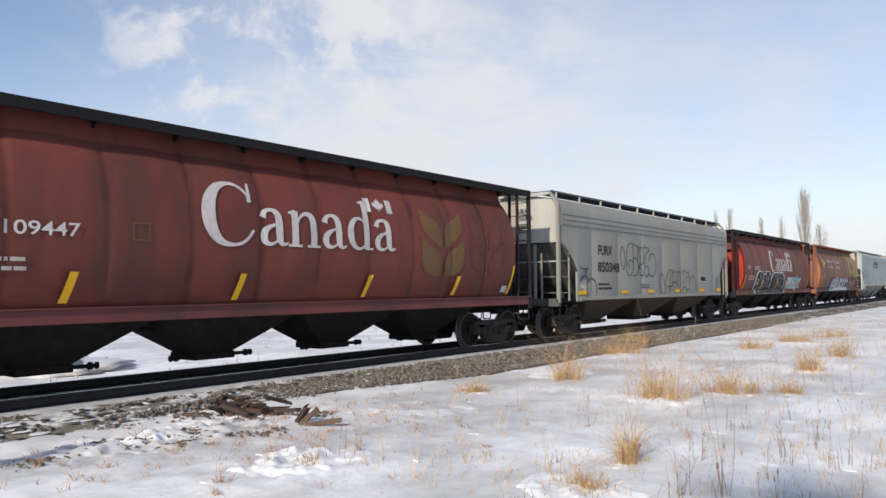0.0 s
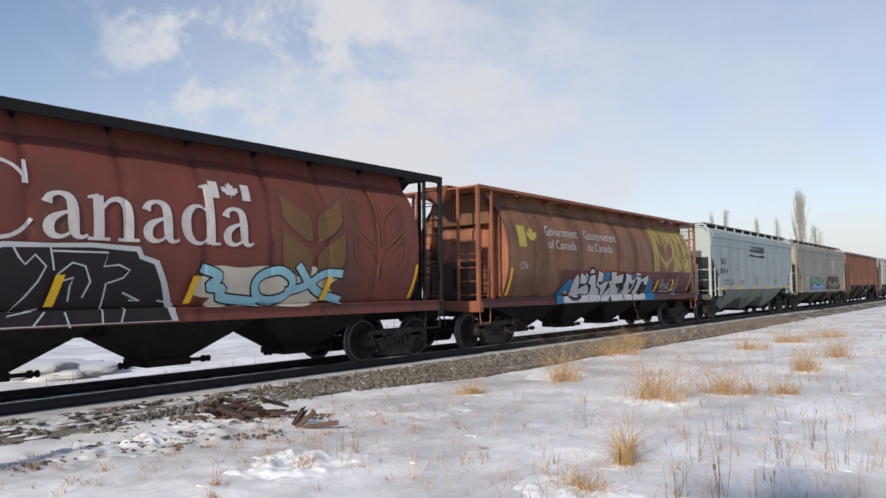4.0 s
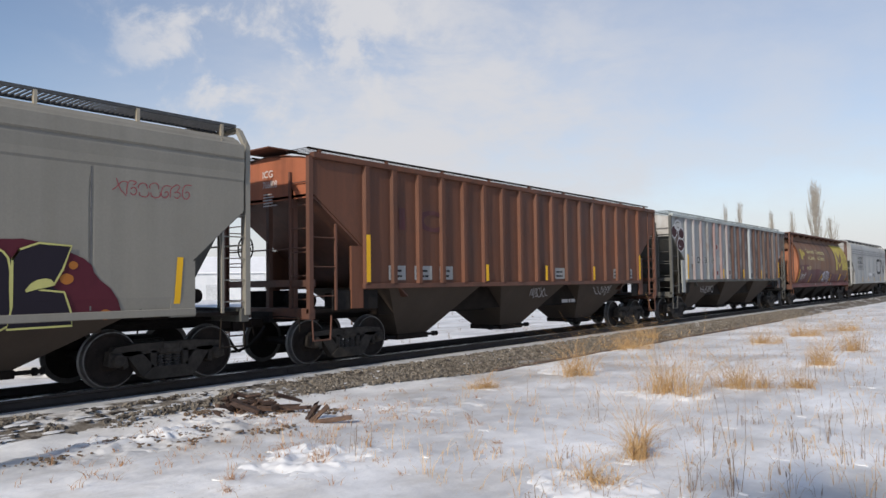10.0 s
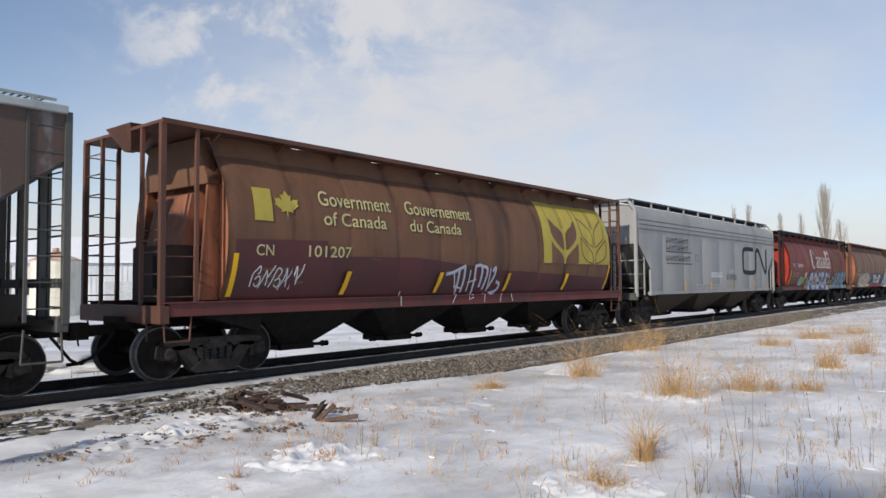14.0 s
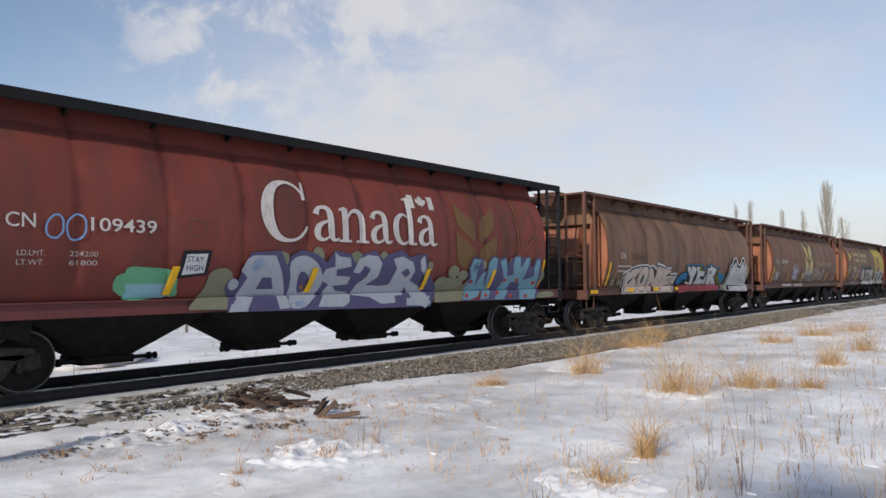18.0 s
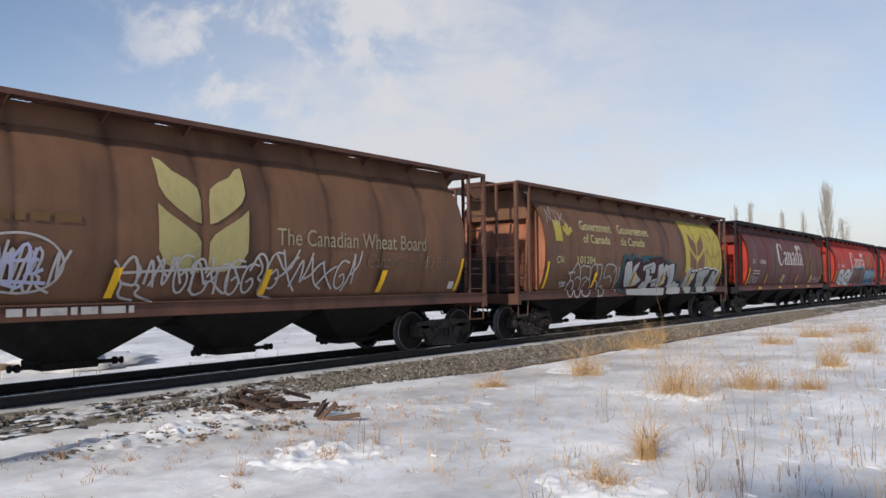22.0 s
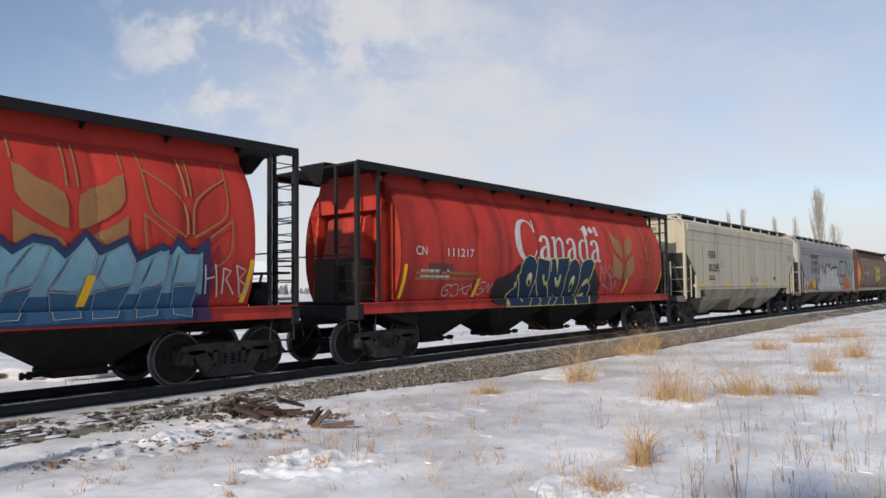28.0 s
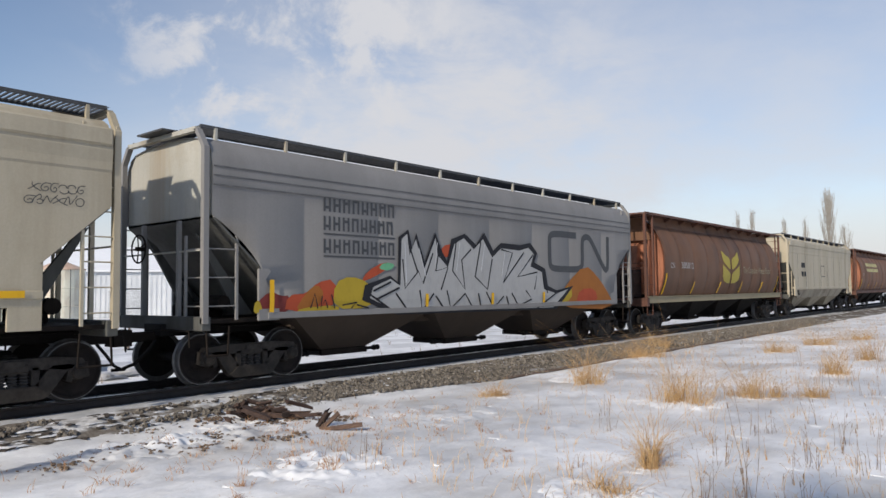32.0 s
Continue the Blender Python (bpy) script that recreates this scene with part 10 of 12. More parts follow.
def jagged_letters(c):
    """Jagged silver letters with flames of red, orange and yellow at both ends."""
    g = Spray(c, PB, "jagged silver graffiti letters amid orange and yellow flames")
    g.fill("gcrim2", [(0.93, 1.24), (1.01, 1.45), (1.29, 1.65), (1.56, 1.54), (1.72, 1.57), (1.77, 1.22)], 1)
    g.fill("gyellow", [(0.94, 1.24), (0.95, 1.42), (1.04, 1.50), (1.15, 1.27)], 1)
    g.fill("gred2", [(1.62, 1.23), (1.67, 1.57), (2.16, 1.59), (2.37, 1.80), (2.83, 1.88), (2.95, 1.30)], 1)
    g.fill("gorange", [(2.09, 1.59), (2.37, 1.78), (2.58, 1.58), (2.38, 1.31), (1.84, 1.25)], 1)
    g.fill("gyellow", [(1.87, 1.21), (1.96, 1.32), (2.95, 1.36), (2.96, 1.21)], 1)
    g.fill("gyellow", [(2.78, 1.28), (2.83, 1.80), (3.25, 1.94), (3.75, 1.81), (3.88, 1.57), (3.81, 1.27)], 1)
    g.fill("gred2", [(3.53, 1.81), (3.72, 2.04), (4.22, 2.25), (4.48, 2.17), (3.88, 1.90)], 1)
    g.fill("ggreen", [(4.02, 2.09), (4.22, 2.24), (4.57, 2.20), (4.39, 2.05)], 1)
    g.fill("gred2", [(5.98, 2.33), (6.13, 2.67), (6.61, 2.73), (6.60, 2.48)], 1)
    g.fill("gred2", [(8.08, 2.46), (8.45, 2.76), (9.36, 2.69), (9.48, 2.50)], 1)
    g.fill("gorange", [(11.06, 1.10), (11.66, 1.74), (12.85, 2.37), (13.58, 2.03), (14.15, 1.61), (14.89, 0.95)], 1)
    g.fill("gred2", [(12.26, 1.18), (12.47, 1.62), (13.42, 1.65), (13.65, 1.21)], 1)
    g.fill("gyellow", [(11.21, 1.17), (11.34, 1.58), (11.98, 1.74), (12.05, 1.32)], 1)
    g.fill("gblack", [(3.56, 1.44), (3.64, 1.75), (4.39, 1.95), (4.62, 1.81), (4.65, 2.79), (4.97, 2.98), (5.10, 2.56), (5.23, 2.92), (5.51, 2.26), (5.89, 2.96), (6.07, 2.60), (6.29, 2.31), (6.46, 2.83), (6.98, 2.99), (7.43, 2.73), (7.76, 3.06), (8.13, 2.62), (8.48, 2.83), (9.36, 2.81), (9.85, 2.89), (10.18, 2.63), (10.03, 2.36), (10.57, 2.20), (10.70, 1.72), (11.18, 1.59), (12.11, 1.72), (11.19, 1.06), (4.59, 1.11)], 0)
    g.fill("gsilver2", [(3.78, 1.48), (3.88, 1.71), (4.39, 1.88), (4.70, 1.73), (4.75, 2.75), (4.93, 2.88), (5.00, 2.41), (5.21, 2.77), (5.49, 2.12), (5.89, 2.83), (5.96, 2.44), (6.32, 2.16), (6.57, 2.72), (6.94, 2.88), (7.33, 2.62), (7.71, 2.89), (8.08, 2.44), (8.48, 2.69), (9.30, 2.66), (9.74, 2.75), (10.01, 2.59), (9.83, 2.25), (10.40, 2.10), (10.49, 1.63), (11.15, 1.50), (11.78, 1.62), (11.00, 1.11), (4.65, 1.16)], 0)
    g.line("gblack", [(4.78, 2.30), (4.85, 1.68), (5.29, 2.06), (5.44, 1.78), (5.78, 2.46)], 0.045, 0)
    g.line("gblack", [(4.97, 2.68), (5.26, 2.04)], 0.045, 0)
    g.line("gblack", [(6.03, 2.66), (5.88, 2.07), (6.32, 2.16), (6.07, 1.65)], 0.045, 0)
    g.line("gblack", [(6.63, 2.73), (6.49, 2.08), (6.95, 1.65), (6.84, 2.35), (7.20, 2.61)], 0.045, 0)
    g.line("gblack", [(7.61, 2.80), (7.36, 1.95), (7.86, 1.64), (8.07, 2.39)], 0.045, 0)
    g.line("gblack", [(8.48, 2.66), (8.98, 2.59), (8.55, 1.81), (9.51, 2.61)], 0.045, 0)
    g.line("gblack", [(9.95, 2.56), (9.20, 1.96), (10.16, 2.10), (10.01, 1.63)], 0.045, 0)
    g.line("gblack", [(10.45, 1.97), (10.67, 1.53)], 0.045, 0)
    g.line("gblack", [(3.75, 1.57), (4.40, 1.23)], 0.045, 0)
    g.line("gblack", [(4.56, 1.56), (4.97, 1.16)], 0.045, 0)
    g.line("gblack", [(5.32, 1.62), (5.42, 1.17), (5.79, 1.55)], 0.045, 0)
    g.line("gblack", [(6.27, 1.61), (6.42, 1.19), (6.95, 1.54), (7.28, 1.18)], 0.045, 0)
    g.line("gblack", [(7.81, 1.56), (8.13, 1.16), (8.54, 1.45)], 0.045, 0)
    g.line("gblack", [(8.92, 1.52), (9.24, 1.19), (9.87, 1.36), (9.59, 1.59)], 0.045, 0)
    g.line("gblack", [(10.18, 1.12), (11.18, 1.54)], 0.045, 0)
    g.line("gblack", [(4.39, 1.81), (3.88, 1.63)], 0.045, 0)
    g.line("gblack", [(3.96, 1.45), (4.65, 1.69)], 0.045, 0)
    g.line("gblack", [(5.87, 1.49), (6.19, 1.18)], 0.045, 0)
    g.line("gblack", [(7.47, 1.53), (7.60, 1.17)], 0.045, 0)
    g.line("gblack", [(8.67, 1.45), (8.82, 1.15)], 0.045, 0)
    g.line("gwhite", [(4.84, 2.68), (4.88, 1.81)], 0.02, 0)
    g.line("gwhite", [(5.30, 2.57), (5.52, 1.94)], 0.02, 0)
    g.line("gwhite", [(5.93, 2.72), (5.84, 2.20)], 0.02, 0)
    g.line("gwhite", [(6.76, 2.76), (6.62, 2.08)], 0.02, 0)
    g.line("gwhite", [(7.75, 2.77), (7.59, 2.09)], 0.02, 0)
    g.line("gwhite", [(8.62, 2.58), (8.46, 1.96)], 0.02, 0)
    g.line("gblack", [(2.21, 1.32), (2.30, 1.59), (2.38, 1.31)], 0.03, 0)
    g.line("gblack", [(2.48, 1.53), (2.46, 1.31), (2.56, 1.47), (2.63, 1.31)], 0.03, 0)
    g.line("gblack", [(2.72, 1.56), (2.81, 1.30)], 0.03, 0)
    g.line("gblack", [(3.02, 1.35), (3.40, 1.40), (3.26, 1.29)], 0.03, 0)
    g.line("gblack", [(3.41, 1.35), (3.73, 1.28)], 0.03, 0)


def plum_rings(c):
    """A cluster of plum and grey rings outlined in white."""
    g = Spray(c, PF, "plum and grey sprayed rings outlined in white")
    g.spot("gdeep", 0.32, 3.53, 0.28, 0.25, "gwhite")
    g.spot("gsilver2", 0.72, 3.80, 0.36, 0.21, "gwhite")
    g.spot("gdeep", 1.03, 3.46, 0.29, 0.24, "gwhite")
    g.spot("gdeep", 0.96, 3.03, 0.37, 0.27, "gwhite")
    g.line("gwhite", [(0.55, 3.64), (0.76, 3.59), (0.92, 3.66)], 0.02, 1)
    g.line("gwhite", [(0.71, 3.30), (0.95, 3.22), (1.20, 3.27)], 0.02, 1)
    g.line("gwhite", [(0.81, 3.79), (0.98, 3.89)], 0.02, 1)
    g.line("gwhite", [(0.77, 3.00), (0.84, 2.91), (0.95, 2.98)], 0.02, 1)
    g.line("gchar", [(0.48, 3.84), (0.66, 3.94), (0.84, 3.89)], 0.03, 1)
    g.line("gchar", [(0.60, 3.72), (0.81, 3.69)], 0.03, 1)


def add(car, y):
    CARS.append((car, y))
    return car


def train():
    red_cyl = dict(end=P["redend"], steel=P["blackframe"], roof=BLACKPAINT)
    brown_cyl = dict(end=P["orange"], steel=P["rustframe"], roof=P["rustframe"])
    # first: dull red with the country's name
    c = add(cylinder_wagon("faded maroon round-sided grain wagon with white country lettering", P["maroon1"], sill=P["maroonsill"], **red_cyl, marks=(3.38, 6.32, 9.54, 12.61)), 1.45)
    wordmark(c, WHITE, 5.48, ny=2.48, num="109447", wheat=P["dimgold"], wheat2=P["faintwheat"])
    patch(c, PR, rect(14.7, 14.95, 1.45, 1.62), WHITE, 0.005, "white_mark")
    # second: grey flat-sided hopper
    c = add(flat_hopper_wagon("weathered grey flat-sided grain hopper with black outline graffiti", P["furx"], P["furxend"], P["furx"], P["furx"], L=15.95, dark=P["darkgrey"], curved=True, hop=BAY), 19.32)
    letters(c, PB, "FURX", 2.52, 2.62, 0.33, BLACKINK, 1.05, 0.02)
    letters(c, PB, "850348", 2.48, 2.06, 0.33, BLACKINK, 1.62, 0.02)
    bars(c, PB, 2, 2.5, 1.62, 1.1, 0.14, 0.07, BLACKINK)
    bars(c, PB, 2, 5.9, 1.60, 1.0, 0.09, 0.045, GREYINK, seed=8)
    g_end(c, "FURX", "850348", 1.10)
    outlined_bubbles(c)
    strips(c, PB, (1.05, 4.2, 6.5, 9.2, 12.0, 14.2), 1.33, 0.12, 0.60)
    frame_box(c, PB, 12.2, 12.9, 1.75, 2.0, 0.02, WHITE)
    patch(c, PB, rect(12.24, 12.86, 1.78, 1.97), BLACKINK, 0.003, "data_panel")
    # third
    c = add(cylinder_wagon("maroon round-sided grain wagon, sunlit red end, graffiti below", P["maroon2"], sill=P["maroon2"], **red_cyl, marks=(4.18, 7.17, 9.38, 12.4)), 36.60)
    wordmark(c, WHITE, 5.72, "110331", wheat=P["dimgold"])
    charcoal_letters(c)
    graffiti(c, PR, 3, 9.6, 1.42, 3.0, 0.6, P["gteal"], P["gblack"], P["gcream"], 22, 0.26, 0.05)
    # fourth
    c = add(cylinder_wagon("rusty brown round-sided grain wagon with silver graffiti and gold wheat panel", P["brown"], P["orange"], P["brightrust"], P["brightrust"], sill=P["lowmaroon"], marks=(11.40, 13.01)), 54.50)
    patch(c, PR, rect(4.0, 15.15, 1.34, 2.14), P["lowmaroon"], 0.003, "repainted_band", "clean maroon repainted band")
    government(c, P["gthin"], "", zlow=2.18, panel_mat=P["goldworn"], drips=True)
    silver_letters(c)
    # fifth: blue-grey, short
    c = add(flat_hopper_wagon("pale blue-grey flat-sided grain hopper with dark company emblem", P["bluegrey"], P["bluegreyend"], P["bluegreyend"], P["bluegrey"], L=15.20, seams=10, chord=True, sillz=1.48, hop=P["bluehop"]), 72.64)
    letters(c, PB, "TRGX", 1.30, 2.62, 0.28, BLACKINK, 0.88, 0.008)
    letters(c, PB, "856914", 1.28, 2.19, 0.27, BLACKINK, 1.08, 0.008)
    for a, yy, zz, ww in (("LD LMT 225800", 1.66, 1.82, 0.84), ("LT WT  60200", 1.66, 1.67, 0.84), ("102400 KG", 2.70, 1.82, 0.56), ("27380 KG", 2.70, 1.67, 0.56)):
        letters(c, PB, a, yy, zz, 0.085, BLACKINK, ww, 0.0)
    frame_box(c, PB, 3.66, 3.91, 2.38, 2.66, 0.015, BLACKINK)
    bars(c, PB, 5, 4.5, 1.88, 0.5, 0.05, 0.02, REDINK, seed=2)
    bars(c, PB, 5, 7.1, 1.95, 0.45, 0.07, 0.025, BLACKINK, seed=6)
    bars(c, PB, 4, 11.0, 1.9, 0.5, 0.06, 0.025, BLACKINK, seed=7)
    emblem_name(c, PB, 6.10, 8.92, 3.40, BLACKINK)
    strips(c, lambda z: 1.52, (1.05, 3.6, 6.3, 9.1, 11.9, 13.7), 1.44, 0.10, 0.62)
    for y in (2.55, 12.7):
        patch(c, lambda z: 1.52, rect(y, y + 0.16, 1.43, 1.53), REDINK, 0.024, "red_marking")
    g_end(c, "TRGX", "856914", 1.0)
    # sixth: warm grey
    c = add(flat_hopper_wagon("warm grey flat-sided grain hopper with green and blue graffiti", P["icgrey"], P["icend"], P["icgrey"], P["icgrey"], L=16.35, seams=5, chord=True, dark=P["darkgrey"], hop=BAY), 89.29)
    letters(c, PB, "799327", 2.45, 1.92, 0.24, P["gthin"], 1.10, 0.012)
    letters(c, PB, "IC", 2.45, 2.36, 0.26, P["gthin"], 0.26, 0.01)
    bars(c, PB, 2, 2.45, 1.68, 0.9, 0.14, 0.06, P["gthin"])
    frame_box(c, PB, 4.0, 4.25, 2.16, 2.36, 0.016, P["gthin"])
    bm = B()
    for i in range(8):
        d = abs(i - 3.5) / 3.5
        hw = 0.34 * math.sqrt(max(0.05, 1 - d * d))
        bm.faces.new([bm.verts.new((0, a, b)) for a, b in rect(11.32 - hw, 11.32 + hw, 2.85 + i * 0.085, 2.895 + i * 0.085)])
    wrapped("company_emblem", bm, PB, 0.004, WHITE, c, "white striped oval emblem", False)
    bars(c, PB, 2, 10.95, 2.66, 0.75, 0.15, 0.09, P["gthin"], seed=9)
    mint_letters(c)
    plum_letters(c)
    for y, h in ((1.25, 0.92), (14.9, 0.8)):
        patch(c, PB, rect(y, y + 0.11, 1.30, 1.30 + h, 0.06), YELLOW, 0.006, "reflective_strip")
    scrawl(c, PB, 13.9, 3.05, 1.3, 0.24, P["gmaroon"], 44, 7, 0.012)
    g_end(c, "IC", "799327", 0.9, P["gthin"])
    # seventh: orange-brown ribbed
    c = add(ribbed_hopper_wagon("orange-brown rusted hopper with upright ribs", P["icg"], P["icgend"], P["rustframe"], P["icg"], 17, 16.55, grate=UNDER_BROWN), 107.14)
    for y, w in ((2.20, 0.55), (3.05, 0.62), (3.95, 0.5), (9.3, 0.55), (13.1, 0.42), (14.2, 0.35)):
        patch(c, PF, rect(y, y + w, 1.70, 2.02), P["cngrey"], 0.004, "data_panel")
        bars(c, PF, 2, y + 0.06, 1.88, w - 0.1, 0.12, 0.05, BLACKINK, off=0.007)
    letters(c, PF, "I C", 2.55, 2.82, 0.50, P["lowmaroon"], 1.5, 0.03)
    for y, w in ((8.1, 0.9), (11.9, 1.2)):
        scrawl(c, lambda z: 1.30, y, 1.18, w, 0.26, P["gthin"], 51 + int(y), 5, 0.02)
    bars(c, lambda z: 1.28, 1, 9.9, 0.98, 1.0, 0.2, 0.10, P["gthin"], "stencil_lines", seed=8)
    g_end(c, "ICG", "766808", 0.9, WHITE, 0.05, 3.86)
    # eighth: grey ribbed, rusting
    c = add(ribbed_hopper_wagon("grey hopper with upright ribs and heavy rust streaks", P["cna2"], P["cnaend"], P["sootshade"], P["cnaroof"], 17, 16.35, None, [P["cnarib"], P["cnarib"], P["cnarib"], P["cna"], P["cnarib"], P["cnarib"], P["cnarib"], P["cnarust"], P["cnarust"], P["cnarust"], P["cnarib"], P["cnarust"], P["cnarust"], P["cna2"], P["cnarust"], P["cnarust"], P["cnarust"]]), 125.32)
    patch(c, PF, rect(1.52, 6.1, 2.28, 2.60), P["cngrey"], 0.003, "paint_patch", "paler lettering band")
    letters(c, lambda z: 1.425, "CNA", 2.72, 2.31, 0.28, BLACKINK, 0.75, 0.01, 0.008)
    letters(c, lambda z: 1.425, "385", 3.62, 2.31, 0.28, BLACKINK, 0.62, 0.01, 0.008)
    letters(c, lambda z: 1.425, "197", 4.52, 2.31, 0.28, BLACKINK, 0.55, 0.01, 0.008)
    plum_rings(c)
    for y, z, m in ((6.65, 1.78, "cnarust"), (4.95, 2.9, "gcrim2"), (4.95, 1.75, "gcrim2")):
        patch(c, PF, blob(y, y + 0.46, z, z + 0.30, 64, 7), P["gsilver2"], 0.004, "paint_patch")
        patch(c, PF, blob(y + 0.05, y + 0.38, z + 0.05, z + 0.26, 65, 6), P[m], 0.006, "paint_patch")
    for y in (5.65, 9.9, 12.5):
        patch(c, PF, rect(y, y + 0.42, 1.68, 1.90), P["gchar"], 0.004, "data_panel")
    scrawl(c, lambda z: 1.2, 3.6, 1.05, 1.6, 0.32, P["gthin"], 63, 5, 0.03)
    g_end(c, "CNA", "385197", 0.95, BLACKINK, 0.05, 3.75)
    # ninth
    c = add(cylinder_wagon("brown and maroon round-sided grain wagon with gold lettering", P["brown3"], sill=P["maroonsill"], **brown_cyl), 143.17)
    patch(c, PR, [(1.2, 1.34), (15.1, 1.34), (15.1, 1.75), (9.0, 1.95), (6.0, 2.18), (3.4, 2.15), (3.3, 2.45), (1.25, 2.40)], P["lowmaroon"], 0.003, "repainted_band", "maroon lower band")
    government(c, CREAM, "101207", dark=P["brown3"])
    lilac_tag(c)
    scrawl(c, PR, 1.6, 1.55, 1.1, 0.35, P["gwhite"], 72, 5, 0.025)
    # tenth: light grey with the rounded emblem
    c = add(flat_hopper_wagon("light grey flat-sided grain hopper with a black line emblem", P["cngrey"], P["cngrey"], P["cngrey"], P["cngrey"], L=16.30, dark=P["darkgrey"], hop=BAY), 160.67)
    line_emblem(c, PB, 11.15, 15.05, 1.92, 3.22, BLACKINK)
    for n, z, w in ((8, 3.05, 2.2), (8, 2.78, 2.2), (8, 2.38, 2.4)):
        name_blocks(c, PB, n, 2.45, z, w, 0.22, 0.045, GREYINK)
    for z in (2.28, 2.72):
        patch(c, PB, rect(2.45, 4.95, z, z + 0.04), GREYINK, 0.004, "marking_line")
    frame_box(c, PB, 5.35, 5.62, 2.42, 2.68, 0.016, GREYINK)
    letters(c, PB, "USA", 9.4, 1.98, 0.20, P["gwhite"], 0.62, 0.0)
    letters(c, PB, "STATES", 9.0, 1.68, 0.22, GREYINK, 1.3, 0.0)
    bars(c, PB, 2, 7.1, 1.9, 1.5, 0.12, 0.1, P["gwhite"], "overpainted_writing", seed=12)
    bars(c, PB, 2, 5.3, 1.42, 4.4, 0.12, 0.09, P["gthin"], "overpainted_writing", seed=13)
    for y in (4.2, 7.0, 9.7, 12.9, 15.0):
        patch(c, PB, rect(y, y + 0.10, 1.26, 1.62), YELLOW, 0.006, "reflective_strip")
    # eleventh
    c = add(cylinder_wagon("maroon round-sided grain wagon with silver and blue graffiti", P["maroon"], sill=P["maroonsill"], **red_cyl, marks=(4.02, 6.90, 10.18, 12.72)), 178.54)
    wordmark(c, WHITE, num="109439", limits=("224200", "61800"), wheat=P["dimgold"])
    pale_letters(c)
    patch(c, PR, blob(3.1, 4.25, 1.32, 1.86, 83, 10), P["ggreen"], 0.005, "graffiti", "green painted blob with a sign")
    patch(c, PR, blob(3.25, 4.05, 1.34, 1.60, 84, 8), P["gteal"], 0.009, "graffiti")
    patch(c, PR, [(4.1, 1.66), (4.66, 1.72), (4.72, 2.14), (4.2, 2.12)], P["gblack"], 0.006, "graffiti")
    patch(c, PR, [(4.2, 1.72), (4.6, 1.76), (4.64, 2.08), (4.26, 2.06)], P["gwhite"], 0.010, "graffiti")
    letters(c, PR, "STAY", 4.27, 1.93, 0.10, BLACKINK, 0.30, 0.0, 0.014)
    letters(c, PR, "HIGH", 4.27, 1.79, 0.10, BLACKINK, 0.30, 0.0, 0.014)
    scrawl(c, PR, 2.05, 2.22, 0.55, 0.4, P["gsky"], 85, 2, 0.03, "", [0, 0])
    # twelfth
    c = add(cylinder_wagon("dusty brown round-sided grain wagon with cream graffiti letters", P["brown2"], sill=P["rustframe"], **brown_cyl, marks=()), 196.41)
    owner_mark(c, PR, 1.9, 2.28, WHITE)
    letters(c, PR, "396443", 2.70, 2.27, 0.22, P["dimgold"], 1.12, 0.01)
    bars(c, PR, 2, 1.75, 2.0, 1.3, 0.16, 0.06, PALE)
    cream_letters(c)
    strips(c, lambda z: 1.47, (2.68, 4.73, 6.67, 9.98, 12.66), 1.18, 0.12, 0.46)
    strips(c, lambda z: 1.44, (0.15,), 1.16, 0.11, 0.5)
    # thirteenth
    c = add(cylinder_wagon("brown round-sided grain wagon with gold wheat emblem and scrawls", P["brown3"], sill=P["rustframe"], **brown_cyl), 214.30)
    owner_mark(c, PR, 1.56, 2.36, P["gthin"])
    letters(c, PR, "395444", 2.60, 2.36, 0.22, P["gthin"], 1.2, 0.008)
    wheat_solid(c, PR, 7.42, 9.08, 1.86, 4.15, P["palewheat"])
    letters(c, PR, "The Canadian Wheat Board", 9.70, 2.30, 0.32, P["gtan"], 4.1, 0.004)
    letters(c, PR, "Canadienne du Bl\u00e9", 12.0, 1.92, 0.27, P["dimtan"], 2.6, 0.0)
    bars(c, PR, 1, 4.6, 2.5, 2.0, 0.2, 0.13, P["dimgold"], "lettering", seed=4)
    chalky_scrawls(c)
    scrawl(c, PG, 6.70, 1.40, 2.9, 0.62, P["gthin"], 102, 9, 0.04)
    scrawl(c, PG, 9.45, 1.45, 2.3, 0.65, P["gthin"], 103, 7, 0.04)
    scrawl(c, PG, 5.0, 1.50, 1.0, 0.60, P["gthin"], 101, 5, 0.04)
    scrawl(c, PR, 1.5, 1.5, 0.8, 0.42, P["gwhite"], 104, 3, 0.04)
    patch(c, PR, rect(14.75, 14.95, 1.45, 1.62), WHITE, 0.005, "white_mark")
    # fourteenth
    c = add(cylinder_wagon("brown round-sided grain wagon with gold wheat panel and grey graffiti", P["brown3"], sill=P["rustframe"], **brown_cyl, marks=(3.96, 6.72, 9.06, 11.67)), 232.08)
    government(c, CREAM, "101284", dark=P["brown"], zlow=1.90)
    chalk_bubbles(c)
    pale_rounded_letters(c)
    scrawl(c, PR, 1.35, 3.25, 0.95, 0.45, P["gthin"], 114, 4, 0.02)
    # fifteenth
    c = add(cylinder_wagon("dark maroon round-sided grain wagon with white country lettering", P["maroon3"], sill=P["maroonsill"], **red_cyl), 249.86)
    wordmark(c, WHITE, 5.75, "110851", wheat=P["dimgold"], wheat2=P["gbrown"])
    scrawl(c, PR, 1.45, 1.42, 1.2, 0.36, P["gthin"], 121, 5, 0.03)
    scrawl(c, PR, 6.4, 1.42, 1.0, 0.45, P["gthin"], 122, 3, 0.035)
    scrawl(c, PR, 12.7, 1.42, 2.2, 0.3, P["gthin"], 123, 7, 0.03)
